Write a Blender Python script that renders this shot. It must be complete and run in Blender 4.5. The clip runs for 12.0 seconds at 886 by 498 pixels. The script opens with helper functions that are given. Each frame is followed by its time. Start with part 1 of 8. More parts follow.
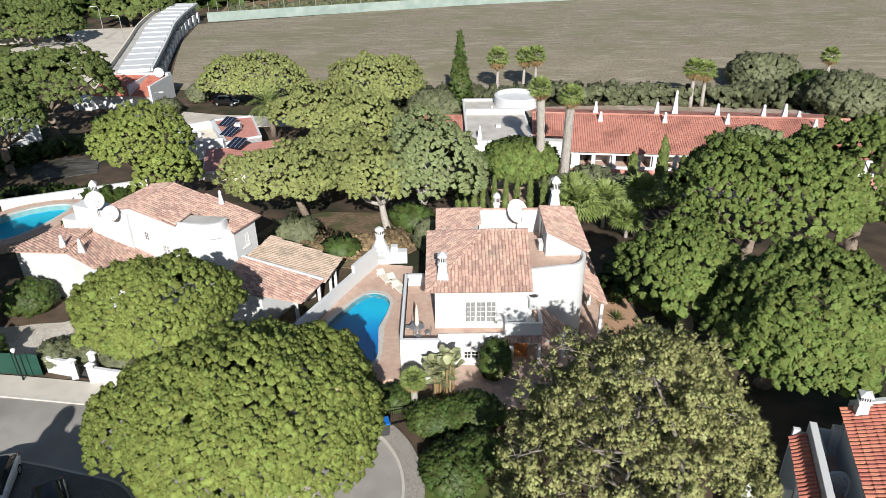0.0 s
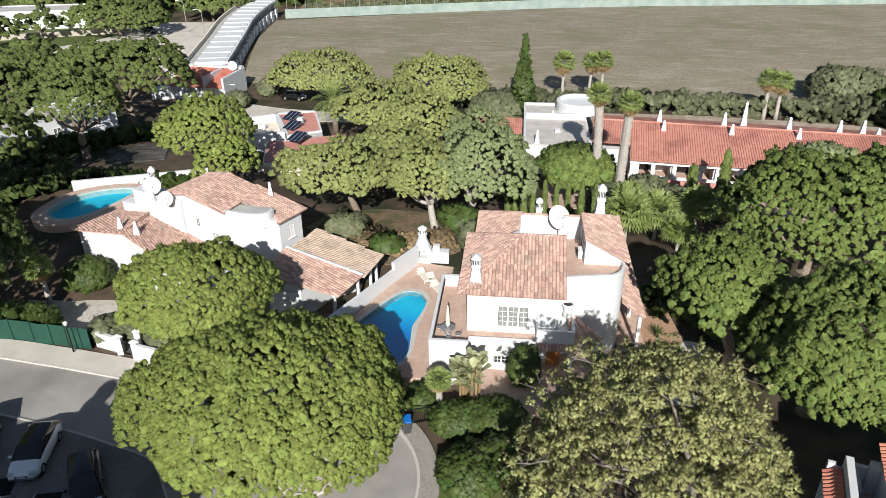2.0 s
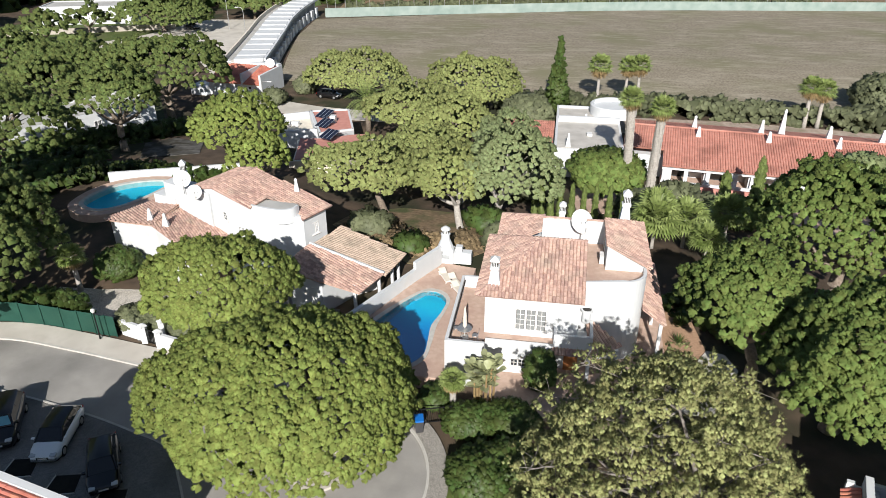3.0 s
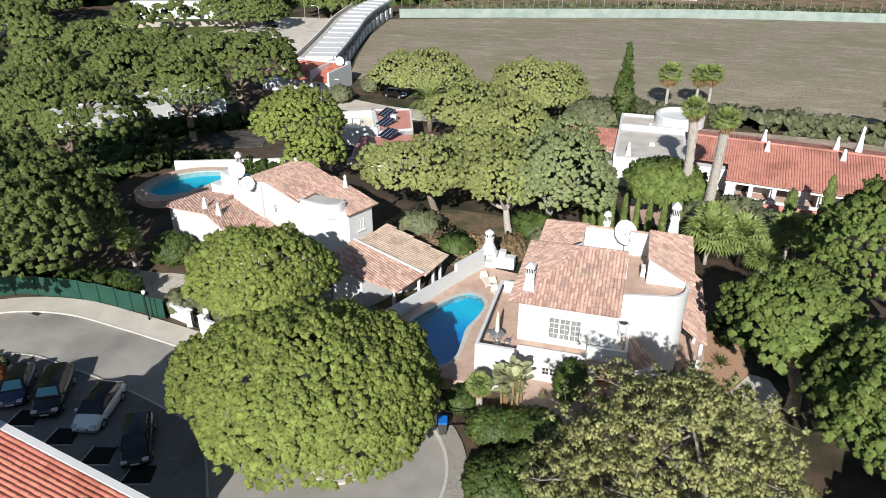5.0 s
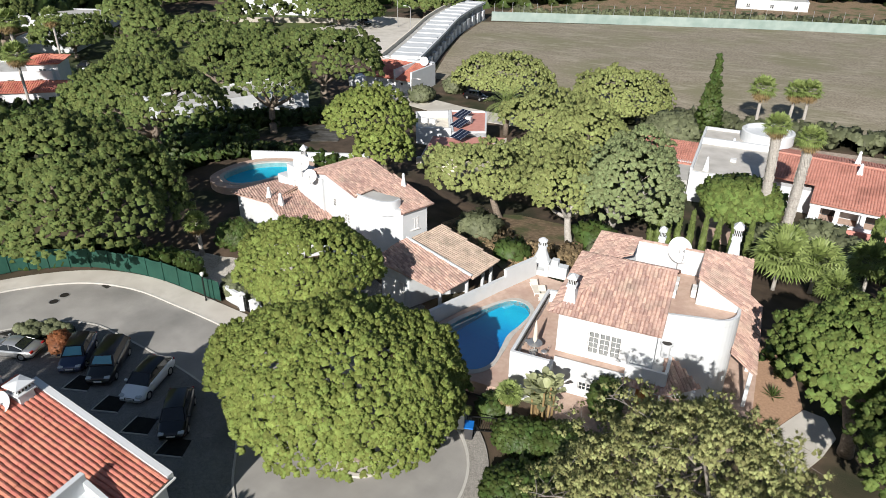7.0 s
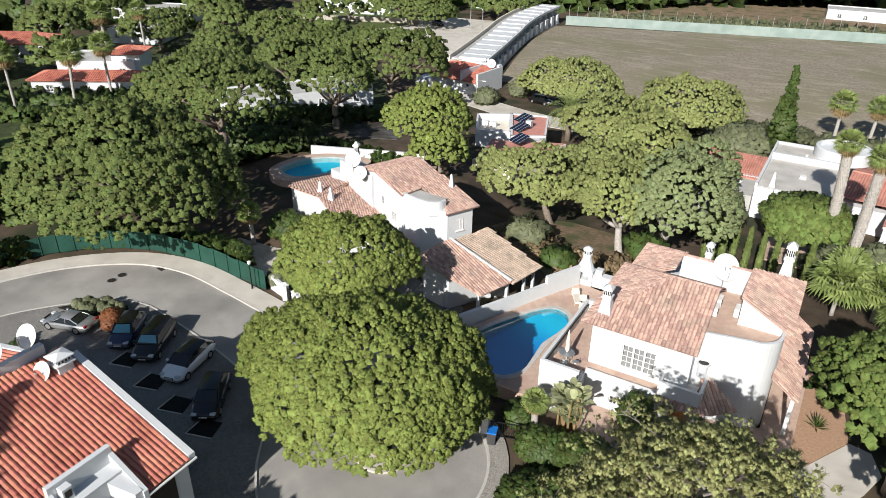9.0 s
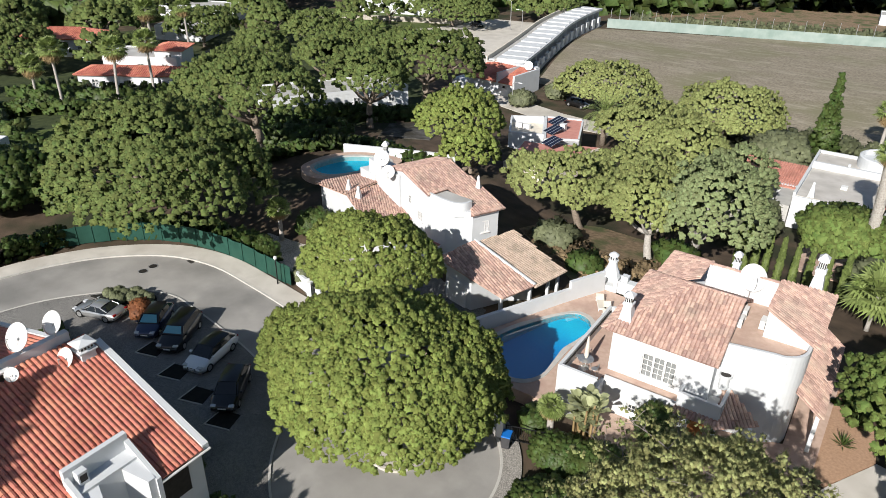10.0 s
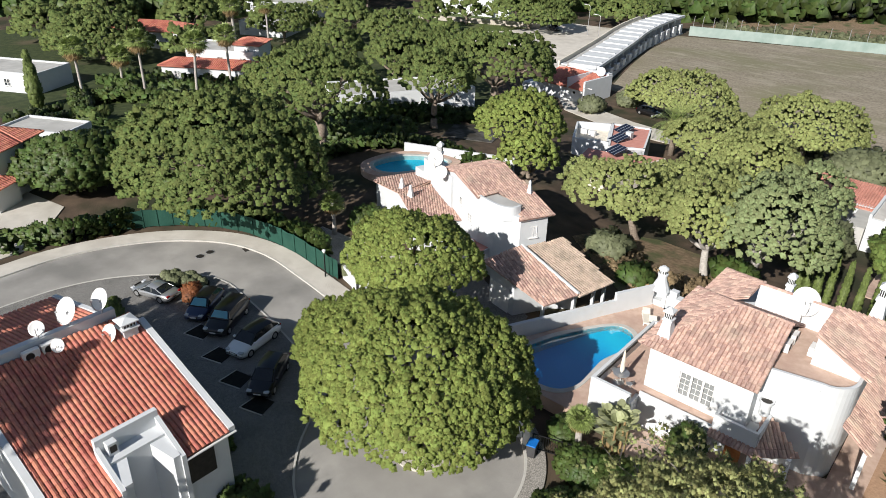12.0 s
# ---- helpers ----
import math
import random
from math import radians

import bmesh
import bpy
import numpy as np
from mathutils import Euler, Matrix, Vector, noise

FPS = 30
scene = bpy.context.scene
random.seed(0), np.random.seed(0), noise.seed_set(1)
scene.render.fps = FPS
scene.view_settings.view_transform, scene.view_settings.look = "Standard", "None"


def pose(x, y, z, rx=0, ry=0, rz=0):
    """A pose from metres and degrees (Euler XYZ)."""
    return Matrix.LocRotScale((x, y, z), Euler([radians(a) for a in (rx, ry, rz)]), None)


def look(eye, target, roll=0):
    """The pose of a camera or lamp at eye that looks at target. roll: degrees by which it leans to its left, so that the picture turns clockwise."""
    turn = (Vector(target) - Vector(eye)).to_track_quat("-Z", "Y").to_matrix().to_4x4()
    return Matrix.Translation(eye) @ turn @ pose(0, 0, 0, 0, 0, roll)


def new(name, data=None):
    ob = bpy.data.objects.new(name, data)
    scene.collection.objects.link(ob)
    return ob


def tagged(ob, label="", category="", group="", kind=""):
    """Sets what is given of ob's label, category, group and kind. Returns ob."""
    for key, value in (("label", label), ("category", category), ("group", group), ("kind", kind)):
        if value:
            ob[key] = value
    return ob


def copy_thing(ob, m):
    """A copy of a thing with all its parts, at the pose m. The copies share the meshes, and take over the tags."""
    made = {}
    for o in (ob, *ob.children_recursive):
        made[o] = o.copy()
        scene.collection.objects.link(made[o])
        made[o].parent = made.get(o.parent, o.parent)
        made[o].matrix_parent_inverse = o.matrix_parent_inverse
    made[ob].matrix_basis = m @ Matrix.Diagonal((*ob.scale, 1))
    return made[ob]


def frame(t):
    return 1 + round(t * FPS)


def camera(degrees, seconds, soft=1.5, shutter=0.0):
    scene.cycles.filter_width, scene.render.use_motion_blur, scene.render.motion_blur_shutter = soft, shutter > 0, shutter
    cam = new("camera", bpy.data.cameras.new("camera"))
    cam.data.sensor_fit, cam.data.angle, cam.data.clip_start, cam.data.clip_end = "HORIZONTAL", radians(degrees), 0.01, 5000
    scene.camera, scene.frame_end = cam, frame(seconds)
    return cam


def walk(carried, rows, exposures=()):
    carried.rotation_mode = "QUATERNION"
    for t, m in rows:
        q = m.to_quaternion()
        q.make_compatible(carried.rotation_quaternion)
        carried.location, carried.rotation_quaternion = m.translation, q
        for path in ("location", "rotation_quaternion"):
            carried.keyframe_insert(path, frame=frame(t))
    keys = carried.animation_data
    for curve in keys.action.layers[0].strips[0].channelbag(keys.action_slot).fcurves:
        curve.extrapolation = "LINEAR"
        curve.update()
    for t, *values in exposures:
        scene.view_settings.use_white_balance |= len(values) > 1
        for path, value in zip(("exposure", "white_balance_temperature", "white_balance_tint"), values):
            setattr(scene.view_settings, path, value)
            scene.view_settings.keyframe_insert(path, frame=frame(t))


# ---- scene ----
cam = camera(64.5, 12.0, soft=0.6)
ROWS = [
    (0.0, -0.0, -0.0, 31.16, 61.498, 0.615, -0.334),
    (0.5, 0.543, -0.017, 31.109, 61.572, 0.551, 1.215),
    (1.0, 1.114, 0.041, 31.061, 61.638, 0.47, 2.791),
    (1.5, 1.67, 0.09, 31.065, 61.675, 0.398, 4.481),
    (2.0, 2.221, 0.174, 31.06, 61.699, 0.308, 6.116),
    (2.5, 2.778, 0.243, 31.024, 61.75, 0.217, 7.811),
    (3.0, 3.316, 0.331, 31.022, 61.784, 0.092, 9.524),
    (5.0, 5.403, 0.869, 31.002, 61.96, -0.17, 15.97),
    (5.5, 6.244, 1.196, 30.927, 62.018, -0.216, 18.337),
    (6.0, 6.928, 1.466, 30.943, 62.049, -0.383, 20.427),
    (6.5, 7.544, 1.768, 30.942, 62.088, -0.483, 22.525),
    (7.0, 8.109, 2.035, 30.93, 62.127, -0.516, 24.135),
    (9.0, 9.976, 3.047, 30.93, 62.2, -0.869, 30.602),
    (9.5, 10.429, 3.397, 30.909, 62.214, -0.9, 32.309),
    (10.0, 10.856, 3.681, 30.909, 62.223, -0.987, 34.1),
    (10.5, 11.264, 3.999, 30.901, 62.205, -1.083, 35.858),
    (11.0, 11.694, 4.348, 30.856, 62.228, -1.144, 37.628),
    (11.5, 12.124, 4.682, 30.874, 62.241, -1.193, 39.258),
    (12.0, 12.499, 4.997, 30.917, 62.244, -1.308, 40.83),
]
walk(cam, [(t, pose(x, y, z, rx, ry, rz)) for t, x, y, z, rx, ry, rz in ROWS], exposures=[(0.0, 0.49), (12.0, 0.49)])

# ---- world and sun ----
SUN_EL, SUN_AZ = 30.0, 5.0      # height, and degrees by which the light drifts to -x while it runs to +y
world = bpy.data.worlds.new("sky")
scene.world = world
world.use_nodes = True
sky = world.node_tree.nodes.new("ShaderNodeTexSky")
sky.sky_type, sky.sun_disc = "NISHITA", False
sky.sun_elevation, sky.sun_rotation = radians(SUN_EL), radians(180 - SUN_AZ)
sky.air_density, sky.dust_density, sky.ozone_density = 1.0, 0.6, 1.0
world.node_tree.links.new(sky.outputs[0], world.node_tree.nodes["Background"].inputs[0])
world.node_tree.nodes["Background"].inputs[1].default_value = 0.055
sun_data = bpy.data.lights.new("sun", "SUN")
sun_data.energy, sun_data.angle, sun_data.color = 4.6, radians(0.53), (1.0, 0.965, 0.91)
sun = new("sun", sun_data)
way = Vector((-math.sin(radians(SUN_AZ)) * math.cos(radians(SUN_EL)), math.cos(radians(SUN_AZ)) * math.cos(radians(SUN_EL)), -math.sin(radians(SUN_EL))))
sun.matrix_basis = look((0, -40, 60), Vector((0, -40, 60)) + way)


# ---- materials ----
def material(name, low, high, scale=3.0, rough=0.8, bump=0.0, bump_scale=40.0, island=0.0, stain=None, stain_scale=0.35, metal=0.0, spec=0.3, trans=0.0, stain_lo=0.5, stain_hi=0.75, hue=None, streak=None, setts=0.0):
    """Two colours mixed by noise, tinted piece by piece, with stains of a larger scale and fine relief."""
    m = bpy.data.materials.new(name)
    m.use_nodes = True
    n, l = m.node_tree.nodes, m.node_tree.links
    b = n["Principled BSDF"]
    b.inputs["Roughness"].default_value, b.inputs["Metallic"].default_value = rough, metal
    b.inputs["Specular IOR Level"].default_value = spec
    at = n.new("ShaderNodeNewGeometry")
    tex = n.new("ShaderNodeTexNoise")
    tex.inputs["Scale"].default_value, tex.inputs["Detail"].default_value = scale, 6.0
    l.new(at.outputs["Position"], tex.inputs["Vector"])
    ramp = n.new("ShaderNodeValToRGB")
    ramp.color_ramp.elements[0].position, ramp.color_ramp.elements[1].position = 0.3, 0.7
    ramp.color_ramp.elements[0].color, ramp.color_ramp.elements[1].color = (*low, 1), (*high, 1)
    l.new(tex.outputs["Fac"], ramp.inputs["Fac"])
    out = ramp.outputs["Color"]
    if stain:
        big = n.new("ShaderNodeTexNoise")
        big.inputs["Scale"].default_value, big.inputs["Detail"].default_value = stain_scale, 5.0
        l.new(at.outputs["Position"], big.inputs["Vector"])
        edge = n.new("ShaderNodeMapRange")
        edge.inputs["From Min"].default_value, edge.inputs["From Max"].default_value = stain_lo, stain_hi
        l.new(big.outputs["Fac"], edge.inputs["Value"])
        mix = n.new("ShaderNodeMix")
        mix.data_type = "RGBA"
        l.new(edge.outputs["Result"], mix.inputs["Factor"])
        l.new(out, mix.inputs["A"])
        mix.inputs["B"].default_value = (*stain, 1)
        out = mix.outputs["Result"]
    if streak:
        # pale scratches and bare patches, drawn out along the mower's way
        far = n.new("ShaderNodeMapping")
        far.inputs["Scale"].default_value, far.inputs["Rotation"].default_value = (0.16, 0.62, 0.2), (0, 0, -0.25)
        l.new(at.outputs["Position"], far.inputs["Vector"])
        lines = n.new("ShaderNodeTexNoise")
        lines.inputs["Scale"].default_value, lines.inputs["Detail"].default_value, lines.inputs["Roughness"].default_value = 1.0, 9.0, 0.72
        l.new(far.outputs["Vector"], lines.inputs["Vector"])
        some = n.new("ShaderNodeMapRange")
        some.inputs["From Min"].default_value, some.inputs["From Max"].default_value = 0.50, 0.70
        l.new(lines.outputs["Fac"], some.inputs["Value"])
        over = n.new("ShaderNodeMix")
        over.data_type = "RGBA"
        l.new(some.outputs["Result"], over.inputs["Factor"])
        l.new(out, over.inputs["A"])
        over.inputs["B"].default_value = (*streak, 1)
        out = over.outputs["Result"]
    if setts:
        # small stones with darker joints
        cell = n.new("ShaderNodeTexVoronoi")
        cell.feature = "DISTANCE_TO_EDGE"
        cell.inputs["Scale"].default_value = setts
        l.new(at.outputs["Position"], cell.inputs["Vector"])
        joint = n.new("ShaderNodeMapRange")
        joint.inputs["From Min"].default_value, joint.inputs["From Max"].default_value = 0.03, 0.14
        joint.inputs["To Min"].default_value = 0.55
        l.new(cell.outputs["Distance"], joint.inputs["Value"])
        dim = n.new("ShaderNodeMix")
        dim.data_type, dim.blend_type = "RGBA", "MULTIPLY"
        dim.inputs["Factor"].default_value = 1.0
        l.new(out, dim.inputs["A"])
        l.new(joint.outputs["Result"], dim.inputs["B"])
        out = dim.outputs["Result"]
    if island:
        who = n.new("ShaderNodeObjectInfo")
        add = n.new("ShaderNodeMath")
        add.operation = "ADD"
        l.new(at.outputs["Random Per Island"], add.inputs[0])
        l.new(who.outputs["Random"], add.inputs[1])
        fr = n.new("ShaderNodeMath")
        fr.operation = "FRACT"
        l.new(add.outputs[0], fr.inputs[0])
        val = n.new("ShaderNodeMapRange")
        val.inputs["To Min"].default_value, val.inputs["To Max"].default_value = 1 - island, 1 + island
        l.new(fr.outputs[0], val.inputs["Value"])
        hsv = n.new("ShaderNodeHueSaturation")
        l.new(val.outputs["Result"], hsv.inputs["Value"])
        if hue:
            wander = n.new("ShaderNodeMapRange")
            wander.inputs["To Min"].default_value, wander.inputs["To Max"].default_value = 0.5 - hue, 0.5 + hue
            l.new(fr.outputs[0], wander.inputs["Value"])
            l.new(wander.outputs["Result"], hsv.inputs["Hue"])
        l.new(out, hsv.inputs["Color"])
        out = hsv.outputs["Color"]
    l.new(out, b.inputs["Base Color"])
    if bump:
        fine = n.new("ShaderNodeTexNoise")
        fine.inputs["Scale"].default_value, fine.inputs["Detail"].default_value = bump_scale, 3.0
        l.new(at.outputs["Position"], fine.inputs["Vector"])
        rel = n.new("ShaderNodeBump")
        rel.inputs["Strength"].default_value, rel.inputs["Distance"].default_value = bump, 0.03
        l.new(fine.outputs["Fac"], rel.inputs["Height"])
        l.new(rel.outputs["Normal"], b.inputs["Normal"])
    if trans:
        thin = n.new("ShaderNodeBsdfTranslucent")
        l.new(out, thin.inputs["Color"])
        both = n.new("ShaderNodeMixShader")
        both.inputs[0].default_value = trans
        l.new(b.outputs[0], both.inputs[1])
        l.new(thin.outputs[0], both.inputs[2])
        l.new(both.outputs[0], n["Material Output"].inputs["Surface"])
    return m


WHITE = material("white_paint", (0.595, 0.61, 0.62), (0.63, 0.645, 0.655), 1.2, 0.75, 0.15, 30, stain=(0.58, 0.58, 0.56), stain_scale=0.8, stain_lo=0.58, stain_hi=0.85)
CREAM = material("cream_paint", (0.66, 0.60, 0.50), (0.74, 0.68, 0.58), 1.5, 0.8, 0.15, 30)
OLD_TILE = material("weathered_clay", (0.41, 0.255, 0.205), (0.58, 0.40, 0.335), 5.0, 0.85, 0.3, 25, island=0.26, stain=(0.40, 0.31, 0.25), stain_scale=0.7, stain_lo=0.5, stain_hi=0.8, hue=0.008)
RED_TILE = material("red_clay", (0.50, 0.18, 0.125), (0.60, 0.24, 0.17), 4.0, 0.75, 0.2, 25, island=0.05, stain=(0.34, 0.10, 0.07), stain_scale=0.5, hue=0.008)
MOSS_TILE = material("lichened_clay", (0.42, 0.32, 0.25), (0.56, 0.44, 0.35), 4.0, 0.9, 0.3, 25, island=0.12, stain=(0.26, 0.22, 0.17), stain_scale=0.6)
TERRACOTTA = material("terracotta_floor", (0.50, 0.355, 0.28), (0.60, 0.445, 0.36), 2.5, 0.8, 0.1, 20, island=0.08, stain=(0.45, 0.30, 0.24), stain_scale=0.5)
PINK_FLAT = material("pink_roof_coating", (0.50, 0.22, 0.18), (0.58, 0.28, 0.23), 1.5, 0.85, stain=(0.43, 0.20, 0.17), stain_scale=0.4)
GREY_FLAT = material("grey_roof_screed", (0.40, 0.39, 0.37), (0.52, 0.51, 0.48), 1.0, 0.9, 0.1, 20, stain=(0.33, 0.32, 0.30), stain_scale=0.5)
PALE_SCREED = material("pale_roof_screed", (0.47, 0.44, 0.40), (0.58, 0.55, 0.51), 1.0, 0.9, 0.1, 20, stain=(0.38, 0.355, 0.32), stain_scale=0.5)
ASPHALT = material("asphalt", (0.275, 0.262, 0.243), (0.37, 0.353, 0.328), 0.35, 0.9, 0.3, 120, stain=(0.215, 0.207, 0.193), stain_scale=0.18, stain_lo=0.5, stain_hi=0.7)
PAVING = material("pale_paving", (0.50, 0.465, 0.41), (0.62, 0.58, 0.52), 0.8, 0.9, 0.3, 60, stain=(0.42, 0.385, 0.335), stain_scale=0.4)
ROW_TILE = material("faded_red_clay", (0.48, 0.215, 0.165), (0.59, 0.29, 0.225), 1.5, 0.8, 0.2, 25, island=0.04, stain=(0.30, 0.13, 0.10), stain_scale=0.3)
KERB = material("kerb_stone", (0.46, 0.44, 0.40), (0.56, 0.54, 0.50), 2.0, 0.85, 0.2, 30)
# Darker than sunlit soil: the pines' shade is put into the base colour.
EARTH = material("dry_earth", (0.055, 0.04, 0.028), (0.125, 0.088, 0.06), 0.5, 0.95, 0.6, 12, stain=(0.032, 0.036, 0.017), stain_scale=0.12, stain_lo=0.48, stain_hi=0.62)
GRAVEL = material("tan_gravel", (0.36, 0.22, 0.14), (0.48, 0.31, 0.20), 6.0, 0.95, 0.6, 30)
FIELD = material("dry_field", (0.175, 0.148, 0.108), (0.315, 0.272, 0.205), 2.6, 0.95, 0.5, 9, stain=(0.20, 0.185, 0.115), stain_scale=0.07, stain_lo=0.44, stain_hi=0.66, island=0.0, streak=(0.36, 0.32, 0.25))
LAWN = material("lawn", (0.06, 0.09, 0.022), (0.10, 0.13, 0.035), 0.8, 0.95, 0.5, 40, stain=(0.13, 0.13, 0.06), stain_scale=0.2)
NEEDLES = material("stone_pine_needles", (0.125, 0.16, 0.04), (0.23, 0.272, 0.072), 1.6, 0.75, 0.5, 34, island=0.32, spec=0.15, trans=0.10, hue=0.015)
# Darker copy of NEEDLES; shade is put into the whole crown's colour.
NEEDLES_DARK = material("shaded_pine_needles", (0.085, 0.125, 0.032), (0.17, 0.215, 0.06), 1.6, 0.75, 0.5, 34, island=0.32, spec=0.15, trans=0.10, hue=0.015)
# Shade of the crowns' undersides is put into this colour, darkening all needles.
NEEDLES_FAR = material("shade_darkened_needles", (0.066, 0.096, 0.03), (0.148, 0.178, 0.054), 1.6, 0.75, 0.5, 34, island=0.3, spec=0.15, trans=0.10, hue=0.015)
NEEDLES_SOFT = material("pale_pine_needles", (0.18, 0.205, 0.072), (0.295, 0.325, 0.12), 1.4, 0.75, 0.5, 34, island=0.26, spec=0.15, trans=0.15, hue=0.012)
NEEDLES_GREY = material("grey_pine_needles", (0.155, 0.19, 0.085), (0.245, 0.285, 0.135), 1.6, 0.75, 0.5, 34, island=0.26, spec=0.15, trans=0.10, hue=0.015)
NEEDLES_ALEPPO = material("aleppo_pine_needles", (0.20, 0.21, 0.08), (0.37, 0.375, 0.16), 1.6, 0.75, 0.5, 34, island=0.38, spec=0.15, trans=0.10, hue=0.02)
LEAVES = material("broad_leaves", (0.048, 0.08, 0.02), (0.105, 0.145, 0.04), 0.8, 0.5, island=0.35, trans=0.25, hue=0.02)
CYPRESS_GREEN = material("cypress_scales", (0.085, 0.115, 0.03), (0.15, 0.19, 0.055), 1.2, 0.6, island=0.25, trans=0.1)
LEAVES_OLIVE = material("olive_leaves", (0.11, 0.125, 0.065), (0.19, 0.205, 0.115), 0.8, 0.6, island=0.3, trans=0.2)
LEAVES_RED = material("red_shrub_leaves", (0.17, 0.06, 0.025), (0.30, 0.12, 0.05), 2.0, 0.6, island=0.3, trans=0.25)
FROND = material("palm_frond", (0.154, 0.209, 0.055), (0.308, 0.369, 0.132), 0.8, 0.45, island=0.25, trans=0.25)
FROND_DRY = material("dry_palm_frond", (0.25, 0.17, 0.08), (0.36, 0.26, 0.13), 1.5, 0.8, island=0.25, trans=0.15)
BANANA = material("strelitzia_leaf", (0.26, 0.28, 0.14), (0.46, 0.48, 0.28), 1.5, 0.4, island=0.25, trans=0.25)
BARK = material("pine_bark", (0.17, 0.13, 0.10), (0.30, 0.25, 0.20), 6.0, 0.95, 0.8, 18)
BARK_GREY = material("grey_bark", (0.32, 0.29, 0.26), (0.48, 0.45, 0.41), 6.0, 0.95, 0.8, 18)
BOUGH = material("grey_brown_bough", (0.15, 0.13, 0.115), (0.27, 0.245, 0.22), 6.0, 0.95, 0.8, 18)
GREEN_MESH = material("green_windbreak_mesh", (0.012, 0.055, 0.04), (0.02, 0.08, 0.058), 1.0, 0.8, 0.3, 30, stain=(0.02, 0.065, 0.045), stain_scale=0.5)
PALE_MESH = material("pale_green_screen", (0.22, 0.29, 0.26), (0.33, 0.39, 0.36), 0.4, 0.85)
IRON = material("black_iron", (0.012, 0.012, 0.013), (0.02, 0.02, 0.02), 5.0, 0.5, metal=0.3)
DARK_FRAME = material("dark_door", (0.02, 0.018, 0.016), (0.035, 0.03, 0.026), 4.0, 0.5)
WOOD_DOOR = material("orange_wooden_door", (0.30, 0.11, 0.035), (0.42, 0.17, 0.06), 6.0, 0.5)
STEEL = material("galvanised_steel", (0.42, 0.42, 0.42), (0.52, 0.52, 0.52), 5.0, 0.45, metal=0.7)
PLASTIC = material("white_plastic", (0.72, 0.71, 0.69), (0.78, 0.77, 0.75), 3.0, 0.45)
STONE = material("rubble_stone", (0.36, 0.32, 0.27), (0.50, 0.46, 0.40), 3.0, 0.9, 0.5, 15)


def glass(name, tint, rough=0.03):
    m = bpy.data.materials.new(name)
    m.use_nodes = True
    b = m.node_tree.nodes["Principled BSDF"]
    b.inputs["Base Color"].default_value, b.inputs["Roughness"].default_value = (*tint, 1), rough
    b.inputs["Specular IOR Level"].default_value = 0.6
    return m


GLASS = glass("window_glass", (0.035, 0.042, 0.048))
CURTAINED = glass("curtained_window_glass", (0.25, 0.26, 0.26), 0.1)
SUNSHADE = glass("windscreen_with_sunshade", (0.12, 0.36, 0.44), 0.1)
TINTED = glass("tinted_car_glass", (0.012, 0.014, 0.016))
SOLAR = glass("solar_glass", (0.015, 0.02, 0.04), 0.12)


# ---- building blocks ----
def thing(name, label, category, x=0.0, y=0.0, z=0.0, rz=0.0, group="", kind=""):
    ob = new(name)
    ob.matrix_basis = pose(x, y, z, 0, 0, rz)
    return tagged(ob, label, category, group, kind)


def part(name, bm, mat, parent=None, label="", smooth=False, kind=""):
    me = bpy.data.meshes.new(name)
    bm.to_mesh(me)
    bm.free()
    me.materials.append(mat)
    if smooth:
        me.shade_smooth()
    ob = new(name, me)
    ob.parent = parent
    return tagged(ob, label, kind=kind)


def whole(name, bm, mat, label, category="", kind="", group="", smooth=False):
    return tagged(part(name, bm, mat, None, label, smooth), category=category, kind=kind, group=group)


def raw(name, verts, faces, mat, parent=None, label="", kind=""):
    """A mesh from arrays."""
    me = bpy.data.meshes.new(name)
    me.from_pydata(verts, [], faces)
    me.materials.append(mat)
    ob = new(name, me)
    ob.parent = parent
    return tagged(ob, label, kind=kind)


def box(bm, x0, y0, z0, x1, y1, z1, bevel=0.0):
    got = bmesh.ops.create_cube(bm, size=1.0, matrix=Matrix.LocRotScale(((x0 + x1) / 2, (y0 + y1) / 2, (z0 + z1) / 2), None, (abs(x1 - x0), abs(y1 - y0), abs(z1 - z0))))
    if bevel:
        edges = list({e for v in got["verts"] for e in v.link_edges})
        bmesh.ops.bevel(bm, geom=edges, offset=bevel, segments=2, affect="EDGES", profile=0.5)
    return bm


def boxes(*rows, bevel=0.0):
    bm = bmesh.new()
    for r in rows:
        box(bm, *r, bevel=bevel)
    return bm


def prism(bm, outline, z0, z1):
    """Upright prism over a polygon; z0 and z1 may be functions of x, y."""
    f0 = z0 if callable(z0) else (lambda x, y: z0)
    f1 = z1 if callable(z1) else (lambda x, y: z1)
    low = [bm.verts.new((x, y, f0(x, y))) for x, y in outline]
    top = [bm.verts.new((x, y, f1(x, y))) for x, y in outline]
    bm.faces.new(top)
    bm.faces.new(low[::-1])
    for i in range(len(outline)):
        j = (i + 1) % len(outline)
        bm.faces.new((low[i], low[j], top[j], top[i]))
    bmesh.ops.recalc_face_normals(bm, faces=bm.faces[:])
    return bm


